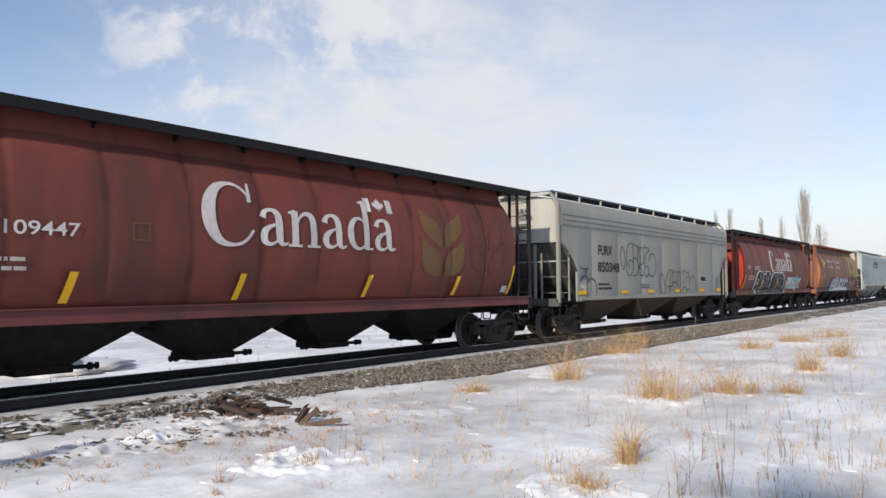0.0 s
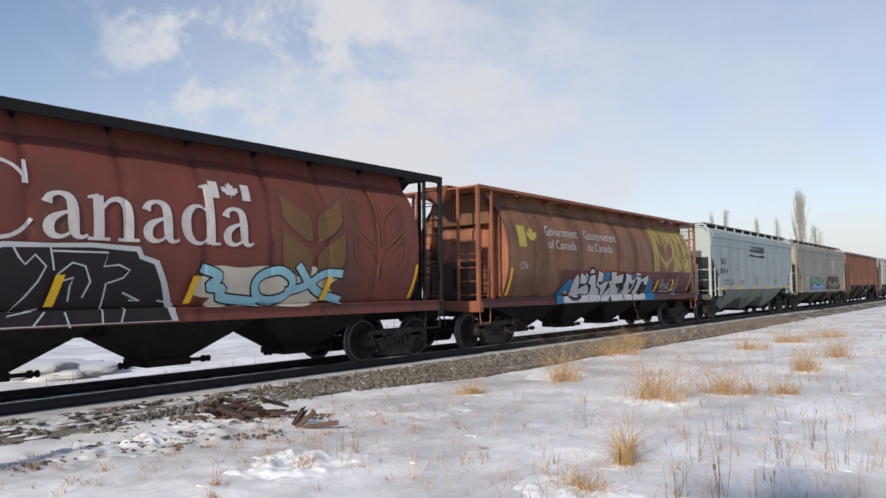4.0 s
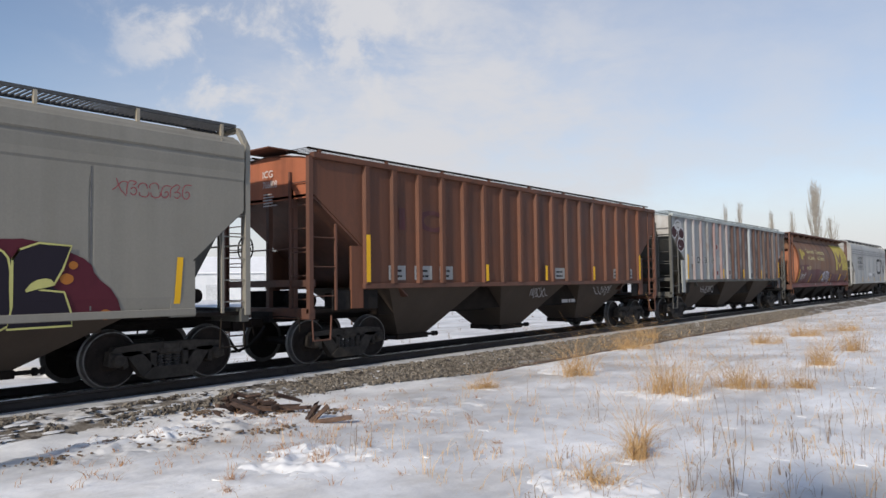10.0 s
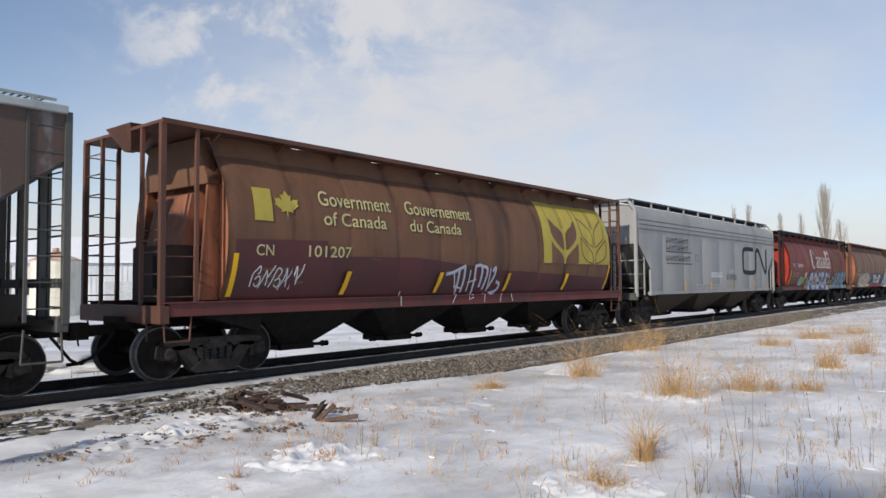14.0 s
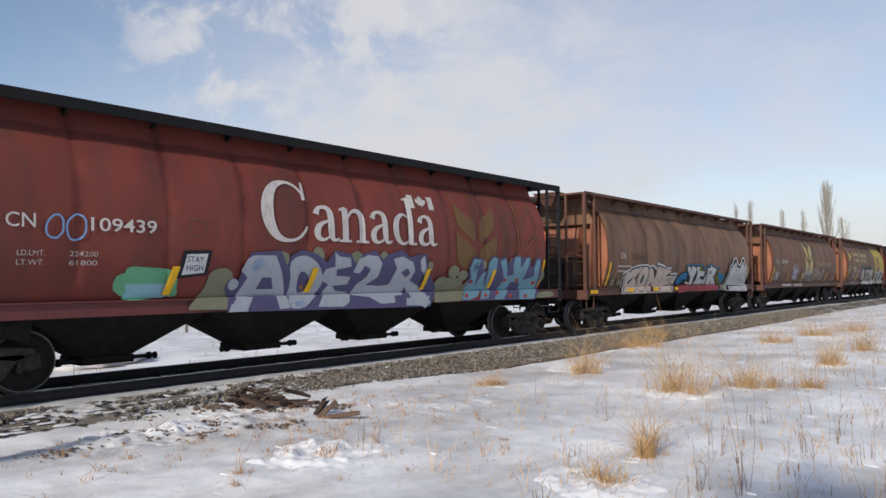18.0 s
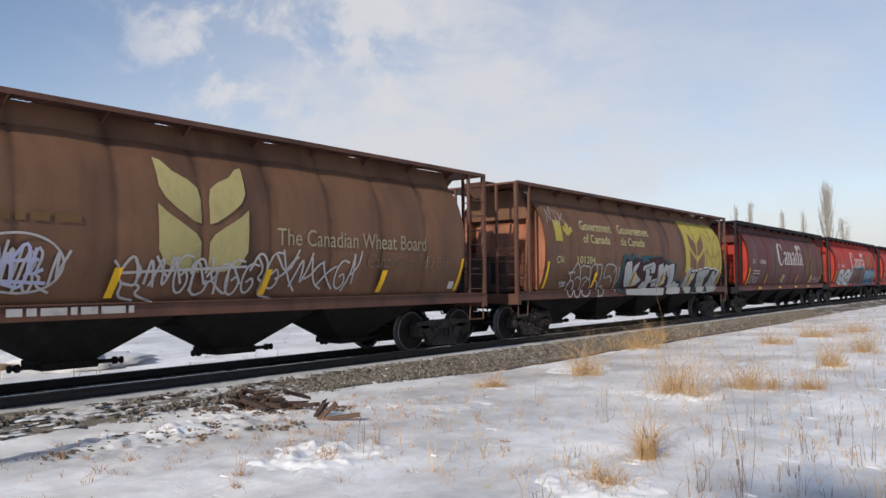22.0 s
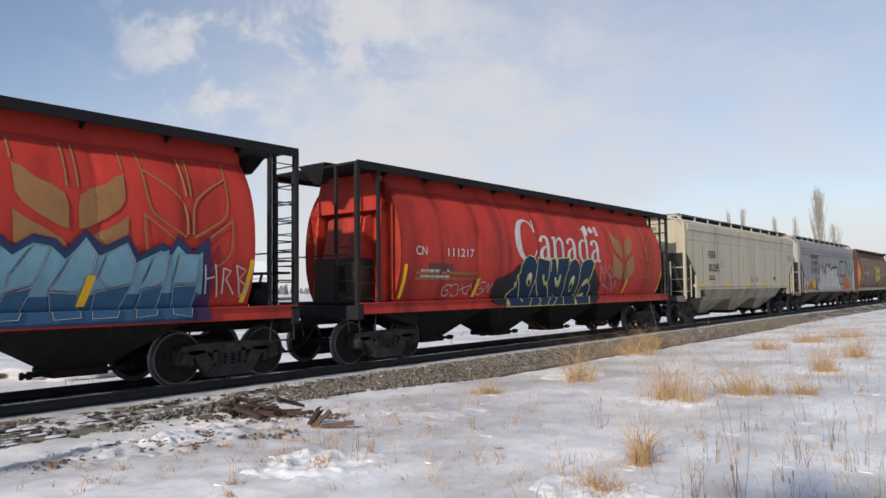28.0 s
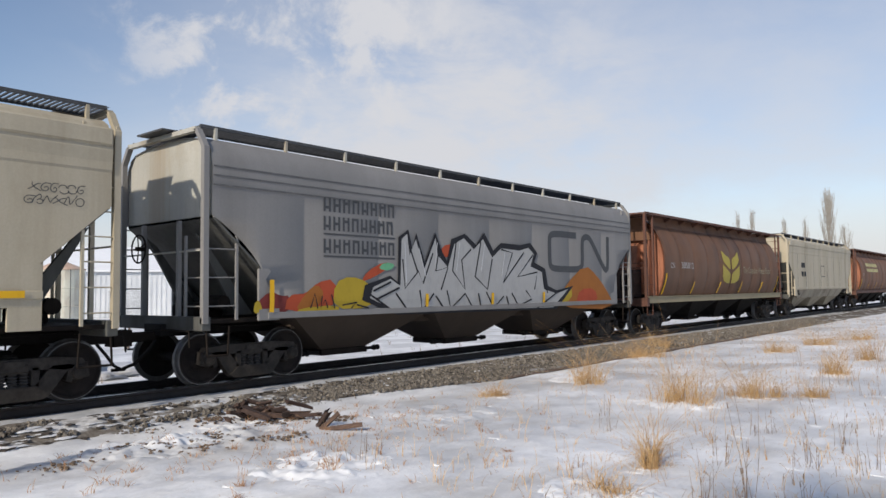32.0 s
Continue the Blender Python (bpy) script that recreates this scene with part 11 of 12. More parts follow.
    strips(c, lambda z: 1.43, (3.0, 6.4, 9.5, 12.2), 1.15, 0.10, 0.45)
    # sixteenth
    c = add(cylinder_wagon("bright red round-sided grain wagon with brown and teal graffiti", P["red"], sill=P["red"], **red_cyl, marks=(3.45, 6.37, 9.30, 12.27)), 267.75)
    wordmark(c, WHITE, 5.78, "109951", wheat=P["dullgold"], wheat2=P["dullgold"])
    brown_letters(c)
    graffiti(c, PR, 4, 1.9, 1.26, 4.0, 0.9, P["gsilver"], P["gblack"], P["ggrey"], 133, 0.3, 0.05)
    # seventeenth
    c = add(cylinder_wagon("bright red round-sided grain wagon with navy and yellow graffiti", P["red"], sill=P["red"], **red_cyl, marks=(3.87, 12.20)), 285.68)
    wordmark(c, WHITE, 5.55, "111217", wheat=P["dullgold"], wheat2=P["dullgold"])
    navy_letters(c)
    bars(c, PR, 2, 1.6, 1.95, 2.6, 0.13, 0.06, P["dullgold"], seed=5)
    scrawl(c, PR, 2.6, 1.42, 2.0, 0.32, P["gthin"], 142, 6, 0.025)
    patch(c, PR, rect(2.05, 2.9, 1.92, 2.20), P["maroon3"], 0.003, "paint_patch")
    # eighteenth
    c = add(flat_hopper_wagon("cream-white flat-sided grain hopper with stained discharge bays", P["cream"], P["cream"], P["cream"], P["cream"], L=16.35, seams=8, chord=True, sillz=1.62, hop=P["creamhop"]), 303.62)
    letters(c, PB, "FURX", 2.55, 2.78, 0.33, BLACKINK, 0.88, 0.012)
    letters(c, PB, "851295", 2.56, 2.22, 0.33, BLACKINK, 1.26, 0.012)
    bars(c, PB, 2, 2.55, 1.98, 0.85, 0.12, 0.06, BLACKINK)
    frame_box(c, PB, 4.05, 4.28, 2.45, 2.70, 0.016, BLACKINK)
    bars(c, PB, 6, 9.0, 2.0, 0.55, 0.045, 0.02, REDINK, seed=2)
    bars(c, PB, 4, 8.3, 1.95, 0.45, 0.055, 0.025, GREYINK, seed=3)
    patch(c, PB, rect(12.2, 12.5, 1.85, 2.05), BLACKINK, 0.004, "data_panel")
    strips(c, lambda z: 1.52, (1.3, 4.4, 7.4, 10.4, 14.3), 1.58, 0.10, 0.75)
    scrawl(c, PB, 15.1, 3.08, 0.75, 0.13, GREYINK, 152, 6, 0.012)
    scrawl(c, PB, 15.0, 2.90, 0.85, 0.13, GREYINK, 153, 6, 0.012)
    g_end(c, "FURX", "851295", 1.05)
    # nineteenth
    c = add(flat_hopper_wagon("mid-grey flat-sided grain hopper with orange and silver graffiti", P["cndark"], P["furxend"], P["cndark"], P["cndark"], L=16.0, dark=P["darkgrey"], curved=True, hop=BAY), 321.49)
    for n, z, w in ((8, 3.20, 2.05), (8, 2.83, 2.0), (8, 2.38, 2.05)):
        name_blocks(c, PB, n, 2.55, z, w, 0.28, 0.055, GREYINK)
    for z in (2.30, 2.74):
        patch(c, PB, rect(2.55, 4.55, z, z + 0.035), GREYINK, 0.004, "marking_line")
    line_emblem(c, PB, 10.7, 14.5, 2.12, 3.30, GREYINK)
    jagged_letters(c)
    for y in (1.25, 5.5, 8.0, 10.4):
        patch(c, PB, rect(y, y + 0.10, 1.26, 1.85 if y < 2 else 1.55), YELLOW, 0.05, "reflective_strip")
    # twentieth to the last one seen
    c = add(cylinder_wagon("brown round-sided grain wagon with pale wheat emblem", P["brown3"], sill=P["gtan"], **brown_cyl), 338.93)
    wheat_solid(c, PR, 7.1, 9.2, 1.85, 3.55, P["gold"])
    letters(c, PR, "385812", 2.6, 2.36, 0.24, P["gthin"], 1.2, 0.008)
    owner_mark(c, PR, 1.56, 2.36, P["gthin"])
    letters(c, PR, "The Canadian Wheat Board", 9.70, 2.25, 0.30, P["gtan"], 4.1, 0.004)
    c = add(flat_hopper_wagon("cream flat-sided grain hopper with dark bays", P["cream"], P["cream"], P["cream"], P["cream"], L=15.6, seams=8, chord=True, sillz=1.55, hop=P["creamhop"]), 356.60)
    bars(c, PB, 2, 2.5, 2.7, 1.0, 0.5, 0.28, BLACKINK, "owner_mark")
    frame_box(c, PB, 7.0, 7.9, 2.2, 2.9, 0.05, GREYINK)
    c = add(cylinder_wagon("brown round-sided grain wagon with sunlit orange end", P["brown"], sill=P["rustframe"], **brown_cyl), 374.10)
    owner_mark(c, PR, 1.56, 2.36, P["gthin"])
    bars(c, PR, 2, 3.1, 3.1, 4.8, 0.4, 0.24, CREAM, "lettering", seed=6)


def g_end(car, a, b, w, mat=None, y=0.13, z=3.90):
    """Owner's letters and number high on the sunlit end."""
    mat = mat or BLACKINK
    for words, dz, h in ((a, 0.0, 0.15), (b, -0.22, 0.15)):
        bm = text_bm(words, h, w * (0.6 if len(words) < 5 else 0.85) * 0.62, 0.01)
        for v in bm.verts:
            v.co = (-0.12 + v.co.y, y - 0.028, z + dz + v.co.z)
        part("end_lettering", bm, mat, car)
    bm = B()
    rnd = random.Random(len(b) + ord(a[0]))
    for r in range(5):
        w2 = rnd.uniform(0.25, 0.55)
        bm.faces.new([bm.verts.new((p, y - 0.028, q)) for p, q in rect(-0.1, -0.1 + w2, z - 0.36 - r * 0.06, z - 0.335 - r * 0.06)])
    part("end_stencil", bm, mat, car)


def emblem_name(car, prof, y0, y1, z, mat):
    """A company's emblem, drawn as plain blocks over a curved underline."""
    bm, n = B(), 10
    w = (y1 - y0) / n
    for i in range(n):
        h = 0.46 if i == 0 else 0.34
        bm.faces.new([bm.verts.new((0, a, b)) for a, b in rect(y0 + i * w + 0.03, y0 + (i + 1) * w - 0.03, z - 0.02 - i * 0.004, z + h)])
    for i in range(12):
        a, b = i / 12, (i + 1) / 12
        q = lambda k: 0.10 - 0.16 * (1 - (2 * k - 1) ** 2) * -0.5
        bm.faces.new([bm.verts.new((0, p, s)) for p, s in ((y0 + a * (y1 - y0), z - 0.26 - 0.05 * a), (y0 + b * (y1 - y0), z - 0.26 - 0.05 * b), (y0 + b * (y1 - y0), z - 0.20 + 0.09 * (abs(2 * b - 1) - 0.3)), (y0 + a * (y1 - y0), z - 0.20 + 0.09 * (abs(2 * a - 1) - 0.3)))])
    wrapped("company_emblem", bm, prof, 0.005, mat, car, "dark company emblem", False)


def line_emblem(car, prof, y0, y1, z0, z1, mat):
    """A company's emblem: one thick rounded line that winds through two letters' shapes."""
    w, h = y1 - y0, z1 - z0
    pts = [(0.42, 0.93), (0.12, 0.93), (0.055, 0.88), (0.04, 0.80), (0.04, 0.22), (0.055, 0.12), (0.12, 0.07), (0.42, 0.07), (0.50, 0.11), (0.53, 0.22), (0.53, 0.80), (0.555, 0.90), (0.62, 0.93), (0.67, 0.86), (0.88, 0.14), (0.92, 0.07), (0.955, 0.14), (0.96, 0.93)]
    bm = B()
    t = 0.155 * h
    ribbon(bm, softened([(y0 + a * w, z0 + b * h) for a, b in pts], 1, False), t)
    wrapped("company_emblem", bm, prof, 0.005, mat, car, "black winding-line company emblem")


train()

# ---- things beside the track ----
STRAW = Mat("dry_grass", 0.8)
STRAW.color(STRAW.mix(STRAW.island(), (0.30, 0.165, 0.065), (0.60, 0.41, 0.20)))
ORANGE_STRAW = plain("dead_weeds", (0.36, 0.20, 0.10), 0.85, 0, 0.35, 20)
GREY_STALK = plain("grey_stalks", (0.25, 0.17, 0.11), 0.85, 0, 0.35, 20)
OLDWOOD = plain("weathered_scrap_wood", (0.115, 0.070, 0.050), 0.85, 0, 0.45, 14, 0.006)


def blades(bm, cx, cy, cz, n, h, w, rnd, lean=0.5, t=0.004, droop=0.5):
    """Dry grass: thin three-sided stems that lean out and arch over."""
    for _ in range(n):
        a, r = rnd.uniform(0, 6.283), w * 0.32 * rnd.random() ** 0.7
        x, y = cx + r * math.cos(a), cy + r * math.sin(a)
        b = a + rnd.gauss(0, 0.9)
        hh = h * min(1.15, max(0.18, rnd.gauss(0.62, 0.26)))
        l = lean * hh * rnd.uniform(0.1, 1.0)
        d = droop * rnd.random() ** 2 * hh
        prev, k = None, 5
        b2, bend = rnd.uniform(0, 6.283), 0.32 * hh * rnd.gauss(0, 1)
        for i in range(k + 1):
            f = i / k
            q = Vector((x + l * f * f * math.cos(b) + bend * f ** 3 * math.cos(b2), y + l * f * f * math.sin(b) + bend * f ** 3 * math.sin(b2), cz - 0.03 + hh * f - d * f ** 3))
            rr = t * (1 - 0.55 * f)
            ring = [bm.verts.new((q.x + rr * c, q.y + rr * s, q.z)) for c, s in ((1, 0), (-0.5, 0.87), (-0.5, -0.87))]
            if prev:
                for j in range(3):
                    m = (j + 1) % 3
                    bm.faces.new((prev[j], prev[m], ring[m], ring[j]))
            prev = ring


TUFTS = [(-7.45, 13.4, 0.72, 0.58, "t"), (-9.12, 19.6, 0.55, 1.15, "t"), (-4.75, 11.75, 0.80, 0.80, "t"), (-3.99, 13.04, 0.60, 0.70, "t"), (-3.41, 7.52, 0.48, 0.24, "t"),
         (-3.26, 6.28, 0.22, 0.40, "t"), (-7.94, 10.97, 0.26, 0.42, "t"), (-5.94, 5.16, 0.24, 0.21, "o"), (-6.05, 5.73, 0.45, 0.32, "s"), (-2.10, 8.42, 0.36, 0.24, "s")]
TUFTS += [(-3.60, 17.03, 0.60, 0.48, "t"), (-2.49, 6.61, 0.31, 0.10, "s"), (-2.14, 6.63, 0.55, 0.10, "s"), (-2.03, 9.79, 0.48, 0.17, "s"), (-3.02, 8.45, 0.39, 0.16, "s"), (-6.23, 22.37, 0.46, 0.66, "t"),
          (-3.20, 13.64, 0.29, 0.29, "t"), (-3.53, 5.52, 0.24, 0.11, "d"), (-5.97, 4.05, 0.16, 0.11, "o"), (-6.42, 5.03, 0.18, 0.12, "o"), (-3.64, 20.61, 0.70, 0.56, "t"), (-2.43, 14.38, 0.58, 0.39, "s")]
TUFTS += [(-4.74, 18.23, 0.53, 0.33, "s"), (-5.16, 12.34, 0.59, 0.30, "s"), (-4.73, 9.07, 0.40, 0.25, "s"), (-5.38, 29.09, 0.44, 1.00, "t"), (-5.81, 25.70, 0.40, 0.73, "t"), (-5.10, 7.21, 0.12, 0.10, "o"),
          (-7.72, 8.54, 0.16, 0.53, "o"), (-7.75, 8.06, 0.12, 0.52, "o"), (-7.38, 9.87, 0.13, 0.19, "o"), (-1.73, 10.66, 0.43, 0.18, "s"), (-10.2, 23.4, 0.45, 1.1, "t")]
TUFTS += [(-3.50, 13.5, 0.48, 0.4, "s"), (-3.27, 14.5, 0.60, 0.4, "s"), (-3.16, 15.3, 0.70, 0.35, "s"), (-3.33, 20.3, 0.81, 0.5, "s"), (-2.90, 10.0, 0.50, 0.3, "s"), (-2.83, 7.98, 0.55, 0.12, "s"),
          (-2.18, 6.8, 0.95, 0.10, "s"), (-2.51, 6.6, 0.55, 0.12, "s"), (-2.13, 8.69, 0.56, 0.2, "s"), (-1.95, 9.34, 0.76, 0.16, "s"), (-1.55, 8.4, 0.48, 0.12, "s"), (-2.59, 10.97, 0.66, 0.15, "s"),
          (-1.83, 7.07, 0.32, 0.15, "s"), (-3.11, 9.84, 0.40, 0.15, "s"), (-1.49, 8.73, 0.45, 0.12, "s"), (-6.40, 6.24, 0.36, 0.25, "s"), (-6.81, 5.36, 0.18, 0.15, "o"), (-6.27, 4.27, 0.15, 0.12, "o"), (-6.16, 5.37, 0.28, 0.22, "o")]


def stems(bm, n, h, w, rnd, t):
    """Dead stems: nearly straight, some snapped over, some with a seed head or a side shoot."""
    for _ in range(n):
        x, y = rnd.gauss(0, 0.35 * w), rnd.gauss(0, 0.35 * w)
        hh, a, l = h * rnd.uniform(0.45, 1.0), rnd.uniform(0, 6.283), rnd.uniform(0.02, 0.22)
        p = Vector((x, y, -0.03))
        d = Vector((l * math.cos(a), l * math.sin(a), 1)).normalized()
        k = 4
        snap = rnd.random() < 0.35
        for i in range(k):
            if snap and i == k - 1:
                d = Vector((rnd.uniform(-1, 1), rnd.uniform(-1, 1), rnd.uniform(-0.7, 0.2))).normalized()
            else:
                d = (d + Vector((rnd.gauss(0, 0.05), rnd.gauss(0, 0.05), 0))).normalized()
            q = p + d * hh / k
            rod(bm, p, q, t * (1 - 0.15 * i), 4, t * (0.85 - 0.15 * i))
            if i == 2 and rnd.random() < 0.4:
                b = rnd.uniform(0, 6.283)
                rod(bm, q, q + Vector((0.07 * math.cos(b), 0.07 * math.sin(b), 0.09)), t * 0.6, 3, t * 0.3)
            p = q
        if not snap and rnd.random() < 0.4:
            rod(bm, p, p + d * 0.05, t * 1.9, 5, t * 1.1)


def plants():
    rnd = random.Random(9)
    for x, y, h, w, k in TUFTS:
        bm = B()
        n, t, lean, m = {"t": (int(11 + 18 * w), 0.0032, 1.3, STRAW.m), "o": (26, 0.004, 1.1, ORANGE_STRAW), "s": (8, 0.0035, 0.34, GREY_STALK), "d": (7, 0.005, 0.5, GREY_STALK)}[k]
        if k in "sd":
            stems(bm, 4 if k == "s" else 4, h * 1.05, w, rnd, t)
            if k == "s" and w > 0.2:
                blades(bm, 0, 0, 0, 10, h * 0.6, w * 1.6, rnd, 1.4, 0.0026, 1.2)
        elif k == "o":
            blades(bm, 0, 0, 0, n, h, w * 1.3, rnd, lean, t, 0.9)
        else:
            for _ in range(15):
                blades(bm, rnd.gauss(0, 0.30 * w), rnd.gauss(0, 0.30 * w), 0, max(6, int(n * 0.75)), h * rnd.uniform(0.7, 2.1), w * rnd.uniform(0.3, 0.8), rnd, lean * rnd.uniform(0.6, 2.4), t, 1.4)
            stems(bm, 14, h * 1.35, w * 0.9, rnd, 0.0026)
        if k == "t":
            # a few taller bent stems, and broken straw lying round the foot
            blades(bm, 0, 0, 0, 14, h * 1.5, w * 2.2, rnd, 1.2, 0.0028, 0.9)
            blades(bm, 0, -0.05, 0.02, int(60 * w + 20), 0.10, w * 3.2, rnd, 4.0, 0.0035, 1.0)
        ob = new("grass_tuft" if k in "to" else "dry_stalks", mesh_of("grass_tuft", bm, m))
        ob.location = (x, y, ground_z(x, y))
        tagged(ob, {"t": "tuft of straw-coloured dry grass standing in snow", "o": "low clump of orange-brown dead weeds in snow", "s": "few thin grey-brown dry stalks in snow", "d": "small dark bare twigs poking out of snow"}[k], "dry grass", "grass tufts by the track", "" if k in "to" else "stuff")
    for name, m, n, hmin, hmax, t, label in (("scattered_stalks", STRAW.m, 1700, 0.10, 0.42, 0.0034, "thin scattered straw-coloured stalks over the snow field"), ("scattered_stalks", GREY_STALK, 260, 0.15, 0.50, 0.0034, "thin brown dead stems standing in the snow field")):
        bm = B()
        for _ in range(n):
            y = 5.5 + 45 * rnd.random() ** 1.3
            x = -1.0 - y * 0.02 - (6.2 + 0.05 * y) * rnd.random() ** 1.5
            if x < -9.6 + 0.2 * rnd.random():
                continue
            blades(bm, x, y, ground_z(x, y), rnd.randint(1, 4), rnd.uniform(hmin, hmax), 0.25, rnd, 0.6, t, 0.7)
        tagged(new(name, mesh_of(name, bm, m)), label, "dry grass", kind="stuff")
    # broken straw lying flat on the snow
    bm = B()
    for _ in range(1500):
        if rnd.random() < 0.6:
            x, y, h, w, k = rnd.choice(TUFTS)
            x, y = rnd.gauss(x, 0.4 + 0.3 * w), rnd.gauss(y - 0.1, 0.35 + 0.2 * w)
        else:
            y = 4.5 + 22 * rnd.random() ** 1.4
            x = -1.2 - 7.5 * rnd.random()
        if x > -9.4:
            blades(bm, x, y, ground_z(x, y) + 0.015, 1, rnd.uniform(0.03, 0.08), 0.02, rnd, 3.0, 0.004, 1.2)
    tagged(new("straw_litter", mesh_of("straw_litter", bm, STRAW.m)), "bits of broken straw lying on the snow", "dry grass", kind="stuff")
    # dead weeds pressed into the broken crust
    bm = B()
    for _ in range(260):
        x, y = rnd.gauss(-8.2, 1.1), rnd.gauss(6.2, 1.8)
        if x < -10.2:
            continue
        blades(bm, x, y, ground_z(x, y) + 0.035, rnd.randint(2, 7), rnd.uniform(0.05, 0.15), 0.22, rnd, 1.8, 0.0045)
    tagged(new("flattened_weeds", mesh_of("flattened_weeds", bm, ORANGE_STRAW)), "flattened brown weeds in broken snow crust", "dry grass", kind="stuff")


def crust():
    """Melted snow crust: thin tilted flakes with a steep bright edge, round the tufts and in the broken ground."""
    rnd = random.Random(23)
    bm = B()

    def flake(x, y, w, h):
        z = ground_z(x, y)
        n = 7
        front = [(x - w / 2 + w * i / (n - 1), y + rnd.uniform(-0.25, 0.25) * h - 0.3 * h * math.sin(math.pi * i / (n - 1)), z - 0.012) for i in range(n)]
        k = [math.sin(math.pi * (0.08 + 0.84 * i / (n - 1))) * rnd.uniform(0.6, 1.2) for i in range(n)]
        crest = [(a, b + h * 0.55 * s, c + 0.010 + h * 0.30 * s) for (a, b, c), s in zip(front, k)]
        back = [(a, b + h * (1.2 + rnd.random()), z - 0.012) for a, b, c in front]
        sheet(bm, [front, crest, back])
    for x, y, h, w, k in TUFTS:
        if k in "to" or rnd.random() < 0.5:
            for _ in range(rnd.randint(3, 6) if k == "t" else 1):
                flake(x + rnd.gauss(0, 0.30 * w), y - rnd.uniform(0.05, 0.30) - 0.12 * w, rnd.uniform(0.10, 0.45) * (0.5 + w), rnd.uniform(0.02, 0.06))
    for _ in range(36):
        y = 5.5 + 22 * rnd.random() ** 1.4
        flake(-1.2 - 7.4 * rnd.random(), y, rnd.uniform(0.04, 0.22), rnd.uniform(0.01, 0.035))
    me = mesh_of("snow_crust", bm, plain("bright_snow_crust", (0.86, 0.86, 0.86), 0.6, 0, 0.06, 8, 0.008), smooth=True)
    tagged(new("snow_crust", me), "broken bright flakes of melted snow crust", "snow", kind="stuff")

    def rough_patch(x0, x1, y0, y1, step, height, label, material):
        """A stretch of broken crust: a fine uneven sheet that dips under the snow at its edges."""
        nx, ny = int((x1 - x0) / step), int((y1 - y0) / step)
        verts, faces = [], []
        for j in range(ny + 1):
            for i in range(nx + 1):
                x, y = x0 + i * step, y0 + j * step
                u, v = (2 * i / nx - 1), (2 * j / ny - 1)
                r = math.hypot(u, v) + 0.25 * lump(x, y, 0.7, 3.3)
                k = max(0.0, min(1.0, (0.95 - r) * 2.2))
                ridge = 1 - abs(lump(x, y * 0.75, 0.42, 6.1)) * 2.4
                cell = 0.8 * max(0.0, lump(x, y, 0.20, 2.7)) + 0.8 * max(0.0, lump(x, y, 0.09, 5.2))
                verts.append((x, y, ground_z(x, y) - 0.03 + k * (0.034 + height * (0.45 * max(0.0, ridge) + 0.9 * cell))))
        for j in range(ny):
            for i in range(nx):
                o = j * (nx + 1) + i
                faces.append((o, o + 1, o + nx + 2, o + nx + 1))
        me = bpy.data.meshes.new("broken_crust")
        me.from_pydata(verts, [], faces)
        me.shade_smooth()
        me.materials.append(material)
        tagged(new("broken_crust", me), label, "snow", kind="stuff")
    white = plain("clean_snow_crust", (0.86, 0.86, 0.865), 0.65, 0, 0.07, 5, 0.012)
    rough_patch(-10.25, -7.5, 2.9, 7.9, 0.03, 0.050, "trampled lumpy snow mixed with dirt beside the ballast", SNOW)
    rough_patch(-7.3, -5.2, 4.3, 6.4, 0.028, 0.055, "bright lumpy snow crust round dead weeds", white)
    rough_patch(-8.6, -6.2, 7.4, 10.2, 0.035, 0.035, "lumpy snow with flattened weeds", SNOW)
    rough_patch(-4.2, -2.5, 5.6, 7.0, 0.03, 0.04, "lumpy snow crust round a grass tuft", white)
    rough_patch(-5.9, -3.7, 10.6, 12.9, 0.04, 0.045, "lumpy snow crust round a grass tuft", white)
    rough_patch(-8.9, -6.9, 12.8, 15.2, 0.045, 0.05, "lumpy snow crust round a grass tuft", white)
    earth = plain("frozen_earth", (0.16, 0.115, 0.08), 0.95, 0, 0.4, 12, 0.01)

    def dirt(r):
        c = r.choice(((-8.6, 3.55), (-9.45, 4.5), (-8.75, 4.65), (-8.7, 5.6), (-9.0, 6.6), (-7.9, 6.0), (-8.2, 5.0), (-10.0, 6.3), (-8.3, 7.3)))
        x, y = r.gauss(c[0], 0.13), r.gauss(c[1], 0.20)
        return x, y, ground_z(x, y) + 0.022
    stones("earth_clods", 430, dirt, 0.018, 52, earth, "dark frozen earth clods showing through the snow", "earth", 0.6)


plants()
crust()


def chips(r):
    y = 2.5 + 16 * r.random() ** 1.3
    d = r.uniform(1.35, 2.2)
    return TX + d, y, bed_z(d) + 0.018


stones("wood_chips", 210, chips, 0.048, 71, plain("dark_wood_chips", (0.06, 0.048, 0.04), 0.9, 0, 0.35, 12, 0.004), "dark flat chips of tie wood on the ballast", "scrap wood", 0.22)


